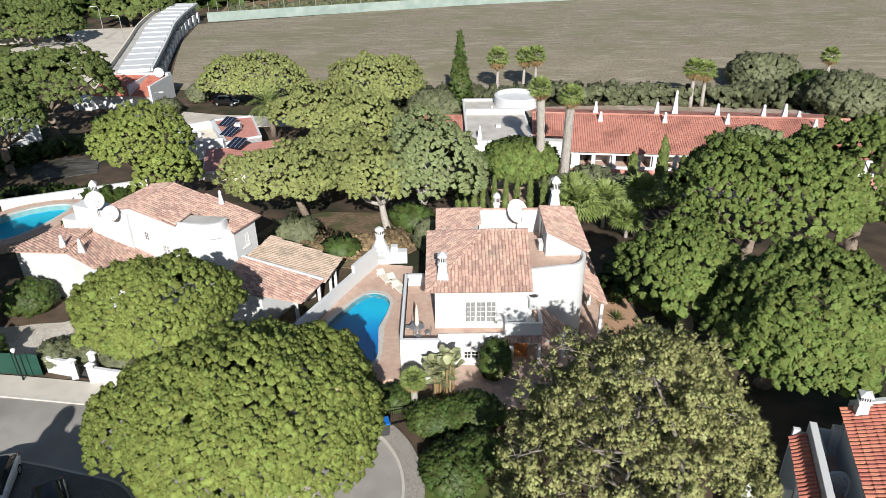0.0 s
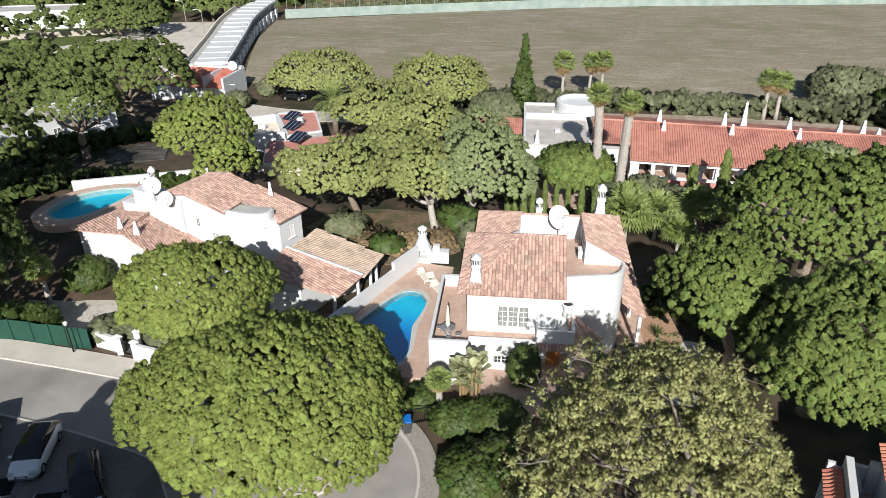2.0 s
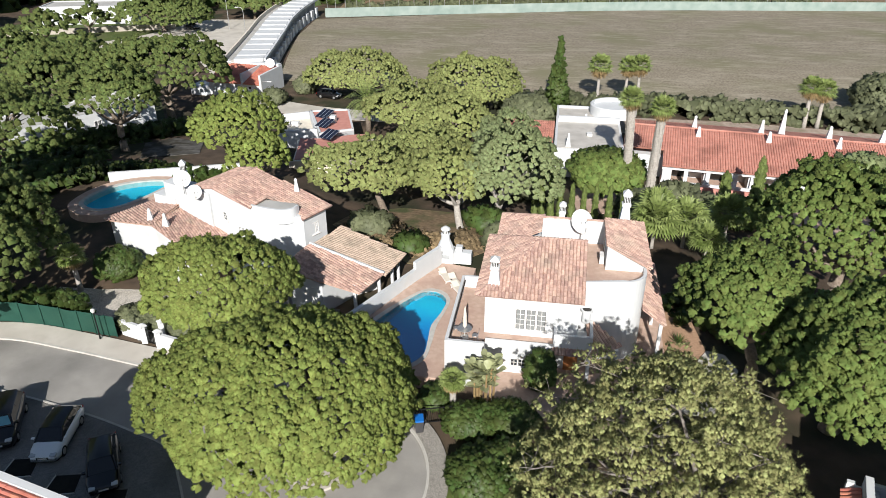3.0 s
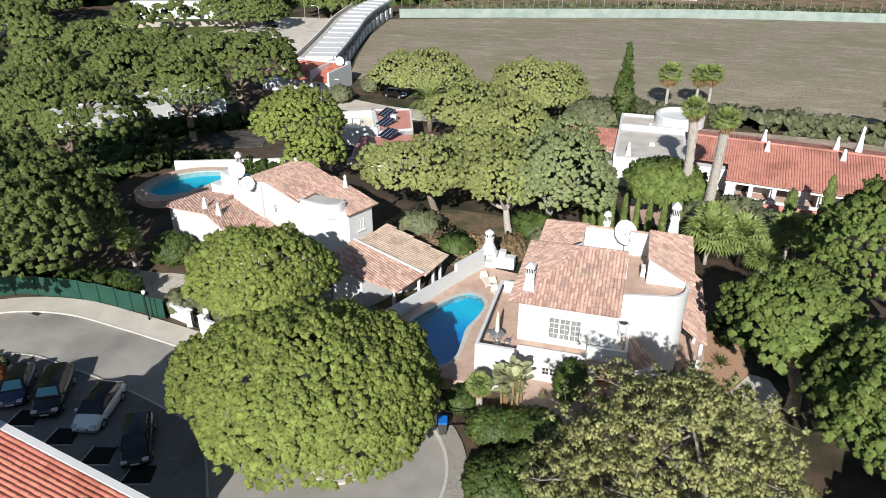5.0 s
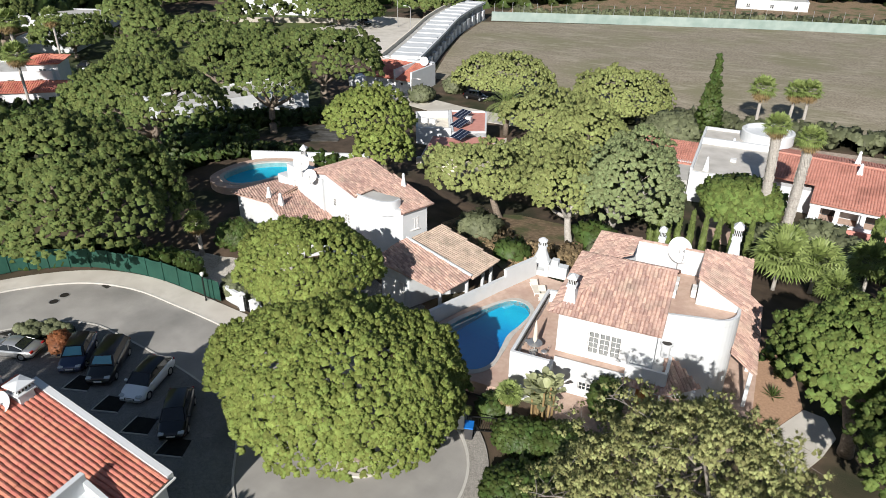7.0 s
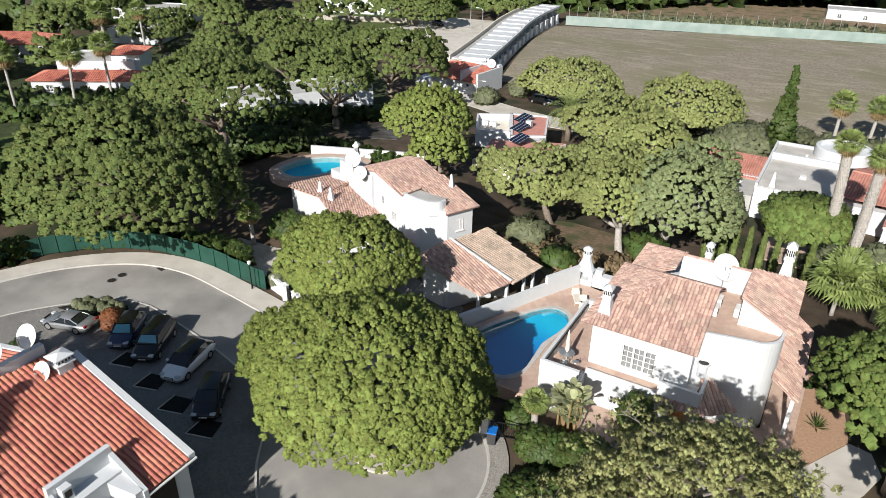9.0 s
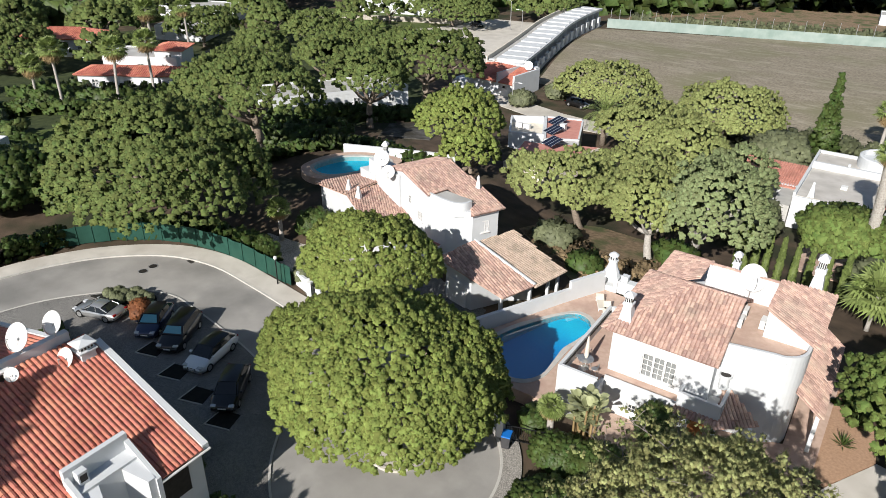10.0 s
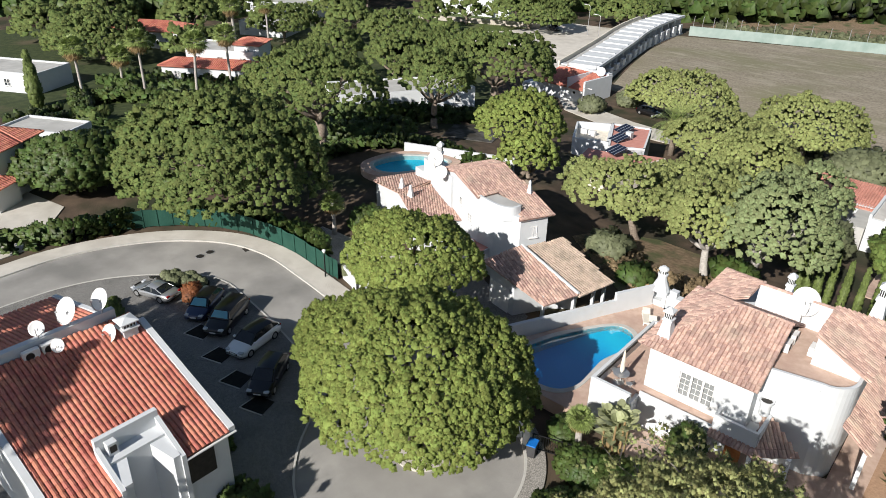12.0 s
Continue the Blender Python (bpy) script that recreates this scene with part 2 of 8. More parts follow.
def tube(bm, points, radii, n=8):
    rings = []
    for i, p in enumerate(points):
        p = Vector(p)
        d = Vector(points[min(i + 1, len(points) - 1)]) - Vector(points[max(i - 1, 0)])
        q = d.to_track_quat("Z", "Y")
        r = radii[i] if isinstance(radii, (list, tuple)) else radii
        rings.append([bm.verts.new(p + q @ Vector((r * math.cos(a * math.tau / n), r * math.sin(a * math.tau / n), 0))) for a in range(n)])
    for a, b in zip(rings, rings[1:]):
        for i in range(n):
            bm.faces.new((a[i], a[(i + 1) % n], b[(i + 1) % n], b[i]))
    bm.faces.new(rings[0][::-1])
    bm.faces.new(rings[-1])
    return bm


def lathe(bm, profile, n=24, x=0.0, y=0.0):
    """Turns (radius, z) rows round the upright axis."""
    rings = [[bm.verts.new((x + r * math.cos(a * math.tau / n), y + r * math.sin(a * math.tau / n), z)) for a in range(n)] for r, z in profile]
    for a, b in zip(rings, rings[1:]):
        for i in range(n):
            bm.faces.new((a[i], a[(i + 1) % n], b[(i + 1) % n], b[i]))
    bm.faces.new(rings[0][::-1])
    bm.faces.new(rings[-1])
    return bm


def wall_run(bm, a, b, z0, z1, thick=0.3, holes=()):
    """A straight wall from a to b, its outer face on that line and its body to the left of the way; holes are (from, to, low, high)."""
    a, b = Vector(a), Vector(b)
    along = (b - a).normalized()
    inward = Vector((-along.y, along.x))
    cuts = sorted({0.0, (b - a).length, *[h[0] for h in holes], *[h[1] for h in holes]})
    for s, e in zip(cuts, cuts[1:]):
        mid = (s + e) / 2
        levels = [(z0, z1)]
        for h in holes:
            if h[0] < mid < h[1]:
                levels = [(z0, h[2]), (h[3], z1)]
        for lo, hi in levels:
            if hi - lo > 0.01:
                p, q = a + along * s, a + along * e
                prism(bm, [p[:], q[:], (q + inward * thick)[:], (p + inward * thick)[:]], lo, hi)
    bmesh.ops.remove_doubles(bm, verts=bm.verts[:], dist=0.0005)
    return bm


def smooth_line(points, steps=8, closed=False):
    """A rounded way through the points (Catmull-Rom)."""
    pts = [Vector(p) for p in points]
    out, n = [], len(pts)
    for i in range(n if closed else n - 1):
        if closed:
            p0, p1, p2, p3 = pts[i - 1], pts[i], pts[(i + 1) % n], pts[(i + 2) % n]
        else:
            p0, p1, p2, p3 = pts[max(i - 1, 0)], pts[i], pts[i + 1], pts[min(i + 2, n - 1)]
        for k in range(steps):
            t = k / steps
            out.append(0.5 * ((2 * p1) + (p2 - p0) * t + (2 * p0 - 5 * p1 + 4 * p2 - p3) * t * t + (3 * p1 - p0 - 3 * p2 + p3) * t ** 3))
    if not closed:
        out.append(pts[-1])
    return out


def offset_line(line, d):
    """The line moved by d to the left of its way."""
    out = []
    for i, p in enumerate(line):
        t = (line[min(i + 1, len(line) - 1)] - line[max(i - 1, 0)]).normalized()
        out.append(p + Vector((-t.y, t.x)) * d)
    return out


def ribbon(bm, left, right, z0, z1):
    """A band with thickness between two lines of equal length."""
    f0 = z0 if callable(z0) else (lambda x, y: z0)
    f1 = z1 if callable(z1) else (lambda x, y: z1)
    rows = []
    for p, q in zip(left, right):
        rows.append([bm.verts.new((p.x, p.y, f0(p.x, p.y))), bm.verts.new((p.x, p.y, f1(p.x, p.y))), bm.verts.new((q.x, q.y, f1(q.x, q.y))), bm.verts.new((q.x, q.y, f0(q.x, q.y)))])
    for a, b in zip(rows, rows[1:]):
        for i in range(4):
            bm.faces.new((a[i], a[(i + 1) % 4], b[(i + 1) % 4], b[i]))
    bm.faces.new(rows[0])
    bm.faces.new(rows[-1][::-1])
    bmesh.ops.recalc_face_normals(bm, faces=bm.faces[:])
    return bm


def step(a, b, v):
    t = min(1.0, max(0.0, (v - a) / (b - a)))
    return t * t * (3 - 2 * t)


def ground_z(x, y):
    """The lie of the land: level at the cul-de-sac, falling to the terrace of red roofs, rising a little to the field."""
    w = step(-34, -16, x)
    near, far = 72 + (52 - 72) * w, 104 + (82 - 104) * w
    z = -3.5 * step(near, far, y) + 1.7 * step(112, 150, y)
    z += 0.55 * math.exp(-((x + 40) ** 2 + (y - 56) ** 2) / (2 * 9.0 ** 2)) * step(43, 50, y)
    z += 8.0 * step(240, 700, y)
    return z


def on_ground(x, y, lift=0.0):
    return (x, y, ground_z(x, y) + lift)


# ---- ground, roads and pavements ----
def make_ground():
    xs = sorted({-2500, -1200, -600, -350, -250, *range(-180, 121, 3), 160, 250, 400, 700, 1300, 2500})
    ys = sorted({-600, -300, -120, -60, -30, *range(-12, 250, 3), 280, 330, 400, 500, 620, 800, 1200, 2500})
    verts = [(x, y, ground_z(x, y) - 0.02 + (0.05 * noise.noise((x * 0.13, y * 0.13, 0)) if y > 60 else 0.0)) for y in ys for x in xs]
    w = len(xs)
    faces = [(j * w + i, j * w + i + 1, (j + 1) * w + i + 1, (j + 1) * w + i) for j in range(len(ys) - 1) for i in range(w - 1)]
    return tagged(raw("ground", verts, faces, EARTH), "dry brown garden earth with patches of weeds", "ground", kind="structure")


make_ground()

OUTER = smooth_line([(-49.6, -12), (-49.5, 5), (-49.35, 14), (-49.35, 20), (-49.24, 24.6), (-47.9, 29.1), (-45.2, 33.3), (-41, 36.6), (-36.2, 37.7), (-30.7, 37.2), (-26.5, 36.6), (-23.1, 36.1), (-18, 35.4), (-13.5, 35.1)]
                    + [(-9.4 + 6.9 * math.cos(radians(a)), 28.4 + 6.9 * math.sin(radians(a))) for a in range(105, -80, -15)], 5)
INNER = smooth_line([(-8.6, 20.6), (-11.8, 21.6), (-14.4, 23.8), (-16.4, 26.6), (-18.6, 29.2), (-21.9, 30.3), (-25.4, 31.2), (-29.15, 31.9), (-31.9, 32.3), (-34.9, 32.6), (-37.75, 31.6), (-41.2, 28.3), (-43.5, 24.4), (-44.4, 19), (-44.5, 5), (-44.5, -12)], 5)
asphalt = prism(bmesh.new(), [tuple(p) for p in OUTER] + [(-7.2, 12.0), (-7.6, 16.0)] + [tuple(p) for p in INNER], -0.3, 0.0)
whole("road", asphalt, ASPHALT, "grey worn asphalt road ending in a turning circle", "road", "structure")
whole("kerb", ribbon(bmesh.new(), OUTER, offset_line(OUTER, 0.16), -0.2, 0.13), KERB, "pale stone kerb along the road's outer edge", "kerb", "structure")
whole("kerb", ribbon(bmesh.new(), INNER, offset_line(INNER, 0.14), -0.2, 0.09), KERB, "pale stone kerb along the parking bays", "kerb", "structure")
walkline = [p for p in OUTER if p.x < -13.0]
whole("pavement", ribbon(bmesh.new(), offset_line(walkline, 0.16), offset_line(walkline, 2.15), -0.2, 0.12), PAVING, "pale concrete pavement following the bend", "pavement", "structure")
entry = [p for p in OUTER if p.x > -8.0 and p.y > 23]
COBBLE = material("cobble_setts", (0.30, 0.28, 0.25), (0.44, 0.41, 0.37), 7.0, 0.9, 0.8, 9, stain=(0.24, 0.22, 0.19), stain_scale=0.5, setts=9.0)
DARK_COBBLE = material("dark_cobble_setts", (0.16, 0.157, 0.15), (0.25, 0.243, 0.23), 7.0, 0.9, 0.8, 9, stain=(0.22, 0.21, 0.195), stain_scale=0.4, setts=9.0)
BAY = material("parking_setts", (0.20, 0.192, 0.18), (0.30, 0.288, 0.27), 6.0, 0.9, 0.8, 9, stain=(0.16, 0.154, 0.142), stain_scale=0.35, setts=10.0)
whole("pavement", ribbon(bmesh.new(), offset_line(entry, 0.16), offset_line(entry, 1.3), -0.2, 0.115), COBBLE, "cobbled pavement beside the turning circle", "pavement", "structure")
whole("parking_area", prism(bmesh.new(), [(-8.6, 20.4), (-7.6, 12)] + [(-44.4, -12), (-44.4, 5)] + [tuple(p) for p in offset_line(INNER, 0.14) if p.y > 18][::-1], -0.3, 0.06), BAY, "small grey setts paving the parking bays", "parking area", "structure")
whole("driveway", prism(bmesh.new(), [(-26.5, 39.2), (-12.6, 38.8), (-11.8, 41.5), (-12.8, 45.8), (-16.4, 46.6), (-20, 48.6), (-27, 46)], -0.3, 0.03), DARK_COBBLE, "dark cobbled driveway behind the neighbour's gate", "driveway", "structure")
PALE_SETTS = material("pale_limestone_setts", (0.52, 0.48, 0.42), (0.66, 0.61, 0.54), 3.0, 0.9, 0.5, 12, stain=(0.40, 0.36, 0.30), stain_scale=0.5, setts=5.5)
whole("garden_path", prism(bmesh.new(), [(-37, 43.2), (-29.5, 41.0), (-22.0, 40.6), (-22.6, 43.8), (-26, 47.0), (-30.5, 49.4), (-34.5, 49.0), (-37.5, 47.5)], -0.3, 0.05), PALE_SETTS, "pale limestone sett forecourt of the neighbour's garden", "path", "structure")
whole("front_court", prism(bmesh.new(), [(-0.8, 35.3), (10.6, 35.3), (10.8, 43.2), (-0.8, 40.0)], -0.3, 0.25), TERRACOTTA, "reddish tiled forecourt before the villa's door", "court", "structure")
whole("side_path", prism(bmesh.new(), [(10.3, 38.5), (12.2, 38.5), (12.4, 52), (10.3, 52)], -0.3, 0.22), TERRACOTTA, "terracotta paved path along the villa's side", "path", "structure")
whole("gravel_bed", prism(bmesh.new(), [(12.2, 41.6), (13.0, 40.9), (15.3, 44.7), (14.8, 48.5), (13.9, 50.5), (12.4, 51.3)], -0.3, 0.16), GRAVEL, "tan gravel bed beside the villa's path", "gravel", "structure")
whole("driveway", prism(bmesh.new(), [(12.4, 39.6), (13.05, 40.85), (15.35, 44.7), (16.6, 44.4), (17.2, 42.6), (16.4, 40.6), (14.6, 37.4), (12.6, 37.6)], -0.3, 0.12), PAVING, "pale worn concrete drive beside the gravel bed", "driveway", "structure")
whole("lawn", prism(bmesh.new(), [(-3, 22), (5, 22), (5, 29.2), (-1.4, 29.2)], -0.2, 0.05), LAWN, "small patch of rough lawn by the turning circle", "lawn", "structure")


def strip(name, outline, mat, label, category, lift=0.07):
    """A sheet that follows the slope of the ground."""
    bm = bmesh.new()
    bm.faces.new([bm.verts.new((x, y, 0)) for x, y in outline])
    for axis in (0, 1):
        lo, hi = min(c[axis] for c in outline), max(c[axis] for c in outline)
        k = math.ceil(lo / 3) * 3
        while k < hi:
            no = (1, 0, 0) if axis == 0 else (0, 1, 0)
            bmesh.ops.bisect_plane(bm, geom=bm.verts[:] + bm.edges[:] + bm.faces[:], plane_co=(k, k, 0), plane_no=no)
            k += 3
    bmesh.ops.recalc_face_normals(bm, faces=bm.faces[:])
    if sum(f.normal.z for f in bm.faces) < 0:
        bmesh.ops.reverse_faces(bm, faces=bm.faces[:])
    for v in bm.verts:
        v.co.z = ground_z(v.co.x, v.co.y) + lift
    rim = [e for e in bm.edges if len(e.link_faces) == 1]
    got = bmesh.ops.extrude_edge_only(bm, edges=rim)
    for v in got["geom"]:
        if isinstance(v, bmesh.types.BMVert):
            v.co.z -= 0.5
    bmesh.ops.triangulate(bm, faces=bm.faces[:])
    return whole(name, bm, mat, label, category, "structure")


# Tree shade is put into the colour: low tones, with darker dapples as stain.
YARD = material("shade_dappled_setts", (0.07, 0.066, 0.06), (0.16, 0.152, 0.14), 1.2, 0.95, 0.6, 9, stain=(0.045, 0.04, 0.03), stain_scale=0.5, stain_lo=0.42, stain_hi=0.6)
strip("field", [(-48.5, 124), (-52, 138), (-56.5, 157), (-59, 177), (-20, 191), (20, 202), (60, 208), (130, 216), (130, 118), (60, 117), (20, 118), (-5, 118), (-30, 123)], FIELD, "mown dry brown field with faint tracks", "field")
strip("far_road", [(-60, 122), (-48, 108), (-36, 104), (-22, 104), (-22, 108), (-36, 110), (-46, 113), (-58, 128), (-63, 145), (-68, 175), (-86, 172), (-92, 150), (-100, 140), (-92, 134), (-76, 142)], PAVING, "pale sunlit concrete road behind the guard house", "road")
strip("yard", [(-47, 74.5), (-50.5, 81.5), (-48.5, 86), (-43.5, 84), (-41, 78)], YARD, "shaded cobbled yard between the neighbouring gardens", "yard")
strip("far_lawn", [(-110, 125), (-84, 150), (-80, 172), (-120, 175), (-140, 140)], LAWN, "green verge beside the far road", "lawn", 0.045)
GARDEN = material("dark_garden_cover", (0.026, 0.038, 0.014), (0.062, 0.078, 0.028), 0.9, 0.95, 0.9, 6, stain=(0.10, 0.085, 0.05), stain_scale=0.12, stain_lo=0.56, stain_hi=0.7)
strip("garden_cover", [(-165, 40), (-120, 36), (-84, 38), (-62, 44), (-53, 56), (-53, 71), (-52, 90), (-66, 112), (-92, 128), (-150, 126)], GARDEN, "dark weedy ground cover under the far gardens", "ground cover", 0.02)
strip("left_lawn", [(-86, 46), (-78, 44), (-75, 50), (-82, 55)], LAWN, "watered garden lawn behind a hedge", "lawn")
strip("forecourt", [(-70, 18), (-52.5, 18), (-53, 24), (-60, 30), (-74, 28)], PAVING, "pale gravel forecourt", "forecourt")
DRY_GRASS = material("dry_grass_bank", (0.15, 0.105, 0.065), (0.30, 0.215, 0.135), 2.2, 0.95, 0.8, 14, stain=(0.085, 0.10, 0.04), stain_scale=0.3, stain_lo=0.5, stain_hi=0.66)
RUBBLE = material("pinkish_rubble", (0.30, 0.235, 0.19), (0.46, 0.38, 0.32), 1.6, 0.95, 0.9, 5, stain=(0.22, 0.19, 0.13), stain_scale=0.25)
strip("bank", [(-18.5, 62), (-17.5, 67.5), (-13.0, 70.5), (-7.0, 70), (-2.0, 66), (-2.5, 58), (-5.6, 53.6), (-9.0, 54.2), (-13.0, 57.5)], DRY_GRASS, "dry straw-brown grass bank behind the pool wall", "bank")
strip("rubble_strip", [(12, 104.5), (36, 103), (62, 100.5), (62, 108), (46, 110.5), (30, 112.5), (12, 112)], RUBBLE, "bare pinkish ground with rubble behind the terraced houses", "ground")
strip("far_slope", [(-57, 184), (-20, 195), (20, 206), (60, 212), (130, 220), (150, 330), (-40, 300), (-62, 230)], DRY_GRASS, "dry brown slope beyond the field's screen", "slope", 0.06)
strip("terrace_road", [(6, 74), (60, 70), (60, 79), (6, 82)], TERRACOTTA, "shaded reddish paving before the terraced houses", "paving")


# ---- roofs of barrel tiles ----
def tile_shape(width, length):
    """One barrel tile lying along +y, its hollow side down."""
    n, rows = 4, []
    for y, k in ((0.0, 1.0), (length, 0.88)):
        rows.append([(math.cos(math.pi * i / n) * width * 0.5 * k, y, math.sin(math.pi * i / n) * width * 0.42 * k + (0.036 if y == 0 else 0.02)) for i in range(n + 1)])
    verts = rows[0] + rows[1]
    faces = [(i, i + 1, n + 1 + i + 1, n + 1 + i) for i in range(n)]
    faces.append(tuple(range(n, -1, -1)))
    return verts, faces


TILE_MESHES = {}


def tiled_plane(parent, a, b, up, outline, mat, width=0.24, length=0.42, thick=0.1, singles=0, first=None, rough=0.012):
    """A roof plane: a slab with barrel tiles. a, b: ends of the eave; up: a point that the slope climbs to; outline: (along, climb) corners.
    singles: how many of the tiles are parts of their own."""
    a, b, up = Vector(a), Vector(b), Vector(up)
    u = (b - a).normalized()
    s = (up - a) - u * (up - a).dot(u)
    s.normalize()
    n = u.cross(s).normalized()
    if n.z < 0:
        n = -n
    frame_m = Matrix((u, s, n)).transposed().to_4x4()
    frame_m.translation = a
    bm = bmesh.new()
    lo = [bm.verts.new(frame_m @ Vector((p, q, -thick))) for p, q in outline]
    hi = [bm.verts.new(frame_m @ Vector((p, q, 0.0))) for p, q in outline]
    bm.faces.new(hi)
    bm.faces.new(lo[::-1])
    for i in range(len(lo)):
        j = (i + 1) % len(lo)
        bm.faces.new((lo[i], lo[j], hi[j], hi[i]))
    bmesh.ops.recalc_face_normals(bm, faces=bm.faces[:])
    slab = part("roof_plane", bm, mat, parent)
    verts0, faces0 = tile_shape(width * 1.02, length * 1.12)
    key = (round(width, 3), round(length, 3), mat.name)
    rng = random.Random(len(outline) * 7 + int(abs(a.x) * 13))
    spots = []
    lo_u, hi_u = min(p for p, q in outline), max(p for p, q in outline)
    count = max(1, round((hi_u - lo_u) / width))
    pitch = (hi_u - lo_u) / count
    for c in range(count):
        x = lo_u + (c + 0.5) * pitch
        cross = []
        for i in range(len(outline)):
            (p0, q0), (p1, q1) = outline[i], outline[(i + 1) % len(outline)]
            if (p0 - x) * (p1 - x) < 0:
                cross.append(q0 + (q1 - q0) * (x - p0) / (p1 - p0))
        cross.sort()
        for q0, q1 in zip(cross[::2], cross[1::2]):
            k = 0
            while q0 + k * length < q1 - 0.1:
                spots.append((x, q0 + k * length - (0.06 if k == 0 else 0.0), min(1.0, (q1 - q0 - k * length) / length + 0.1)))
                k += 1
    order = sorted(spots, key=first) if first else spots
    alone, rest = order[:singles], order[singles:]
    def spot_matrix(x, q, k):
        return frame_m @ Matrix.Translation((x + rng.uniform(-1, 1) * rough, q + rng.uniform(-1, 1) * rough, rng.uniform(0, 0.8) * rough)) @ Matrix.Rotation(rng.uniform(-1, 1) * rough * 2.5, 4, "Z") @ Matrix.Diagonal((1, k, 1, 1))
    if alone:
        if key not in TILE_MESHES:
            me = bpy.data.meshes.new("tile")
            me.from_pydata(verts0, [], faces0)
            me.materials.append(mat)
            TILE_MESHES[key] = me
        for x, q, k in alone:
            ob = new("tile", TILE_MESHES[key])
            ob.parent = slab
            ob.matrix_basis = spot_matrix(x, q, k)
    if rest:
        base = np.array([(*v, 1.0) for v in verts0])
        vs, fs = [], []
        for i, (x, q, k) in enumerate(rest):
            vs.append((base @ np.array(spot_matrix(x, q, k)).T)[:, :3])
            off = i * len(verts0)
            fs += [tuple(off + j for j in f) for f in faces0]
        raw("tiles", np.concatenate(vs).tolist(), fs, mat, slab, kind="stuff")
    return slab


def ridge_caps(parent, p, q, mat, step_len=0.38, r=0.13):
    """A row of ridge tiles from p to q."""
    p, q = Vector(p), Vector(q)
    d = q - p
    n = max(1, int(d.length / step_len))
    bm = bmesh.new()
    rot = d.to_track_quat("Y", "Z").to_matrix().to_4x4()
    for i in range(n):
        m = Matrix.Translation(p + d * (i / n)) @ rot
        rows = []
        for y, k in ((0, 1.0), (d.length / n * 1.1, 0.85)):
            rows.append([bm.verts.new(m @ Vector((math.cos(math.pi * j / 5) * r * k, y, math.sin(math.pi * j / 5) * r * k * 0.8))) for j in range(6)])
        for j in range(5):
            bm.faces.new((rows[0][j], rows[0][j + 1], rows[1][j + 1], rows[1][j]))
        bm.faces.new(rows[0][::-1])
    return part("ridge_tiles", bm, mat, parent)


def window(parent, x, y, z, w, h, face, sashes=2, bars=(2, 3), depth=0.12, name="window", frame_mat=None, pane_mat=None, fw=0.06):
    """A window with frame, glazing bars and panes; x, y: middle of its foot on the wall's outer face; face: degrees that it looks to (0: -y, 90: +x)."""
    m = pose(x, y, z, 0, 0, face)
    bm = bmesh.new()
    box(bm, -w / 2, 0.0, 0, w / 2, depth, fw)
    box(bm, -w / 2, 0.0, h - fw, w / 2, depth, h)
    for i in range(sashes + 1):
        c = -w / 2 + i * w / sashes
        x0 = max(-w / 2, c - fw * 0.75)
        x1 = min(w / 2, c + fw * 0.75)
        box(bm, x0, 0.002, fw, x1, depth - 0.002, h - fw)
    bmesh.ops.transform(bm, matrix=m, verts=bm.verts[:])
    win = part(name, bm, frame_mat or PLASTIC, parent, "white glazed window with small panes")
    def piece(what, *corners):
        q = boxes(corners)
        bmesh.ops.transform(q, matrix=m, verts=q.verts[:])
        part(what, q, frame_mat or PLASTIC, win)
    for i in range(sashes):
        a, b = -w / 2 + i * w / sashes + fw, -w / 2 + (i + 1) * w / sashes - fw
        for k in range(1, bars[0]):
            c = a + (b - a) * k / bars[0]
            piece("glazing_bar", c - 0.016, 0.02, fw, c + 0.016, 0.055, h - fw)
        for k in range(1, bars[1]):
            c = fw + (h - 2 * fw) * k / bars[1]
            piece("glazing_bar", a, 0.022, c - 0.016, b, 0.053, c + 0.016)
    piece("sill", -w / 2 - 0.08, -0.09, -0.07, w / 2 + 0.08, 0.10, -0.002)
    for i in range(sashes):
        a, b = -w / 2 + i * w / sashes + fw, -w / 2 + (i + 1) * w / sashes - fw
        g = boxes((a, 0.06, fw, b, 0.07, h - fw))
        bmesh.ops.transform(g, matrix=m, verts=g.verts[:])
        part("pane", g, pane_mat or GLASS, win)
    return win


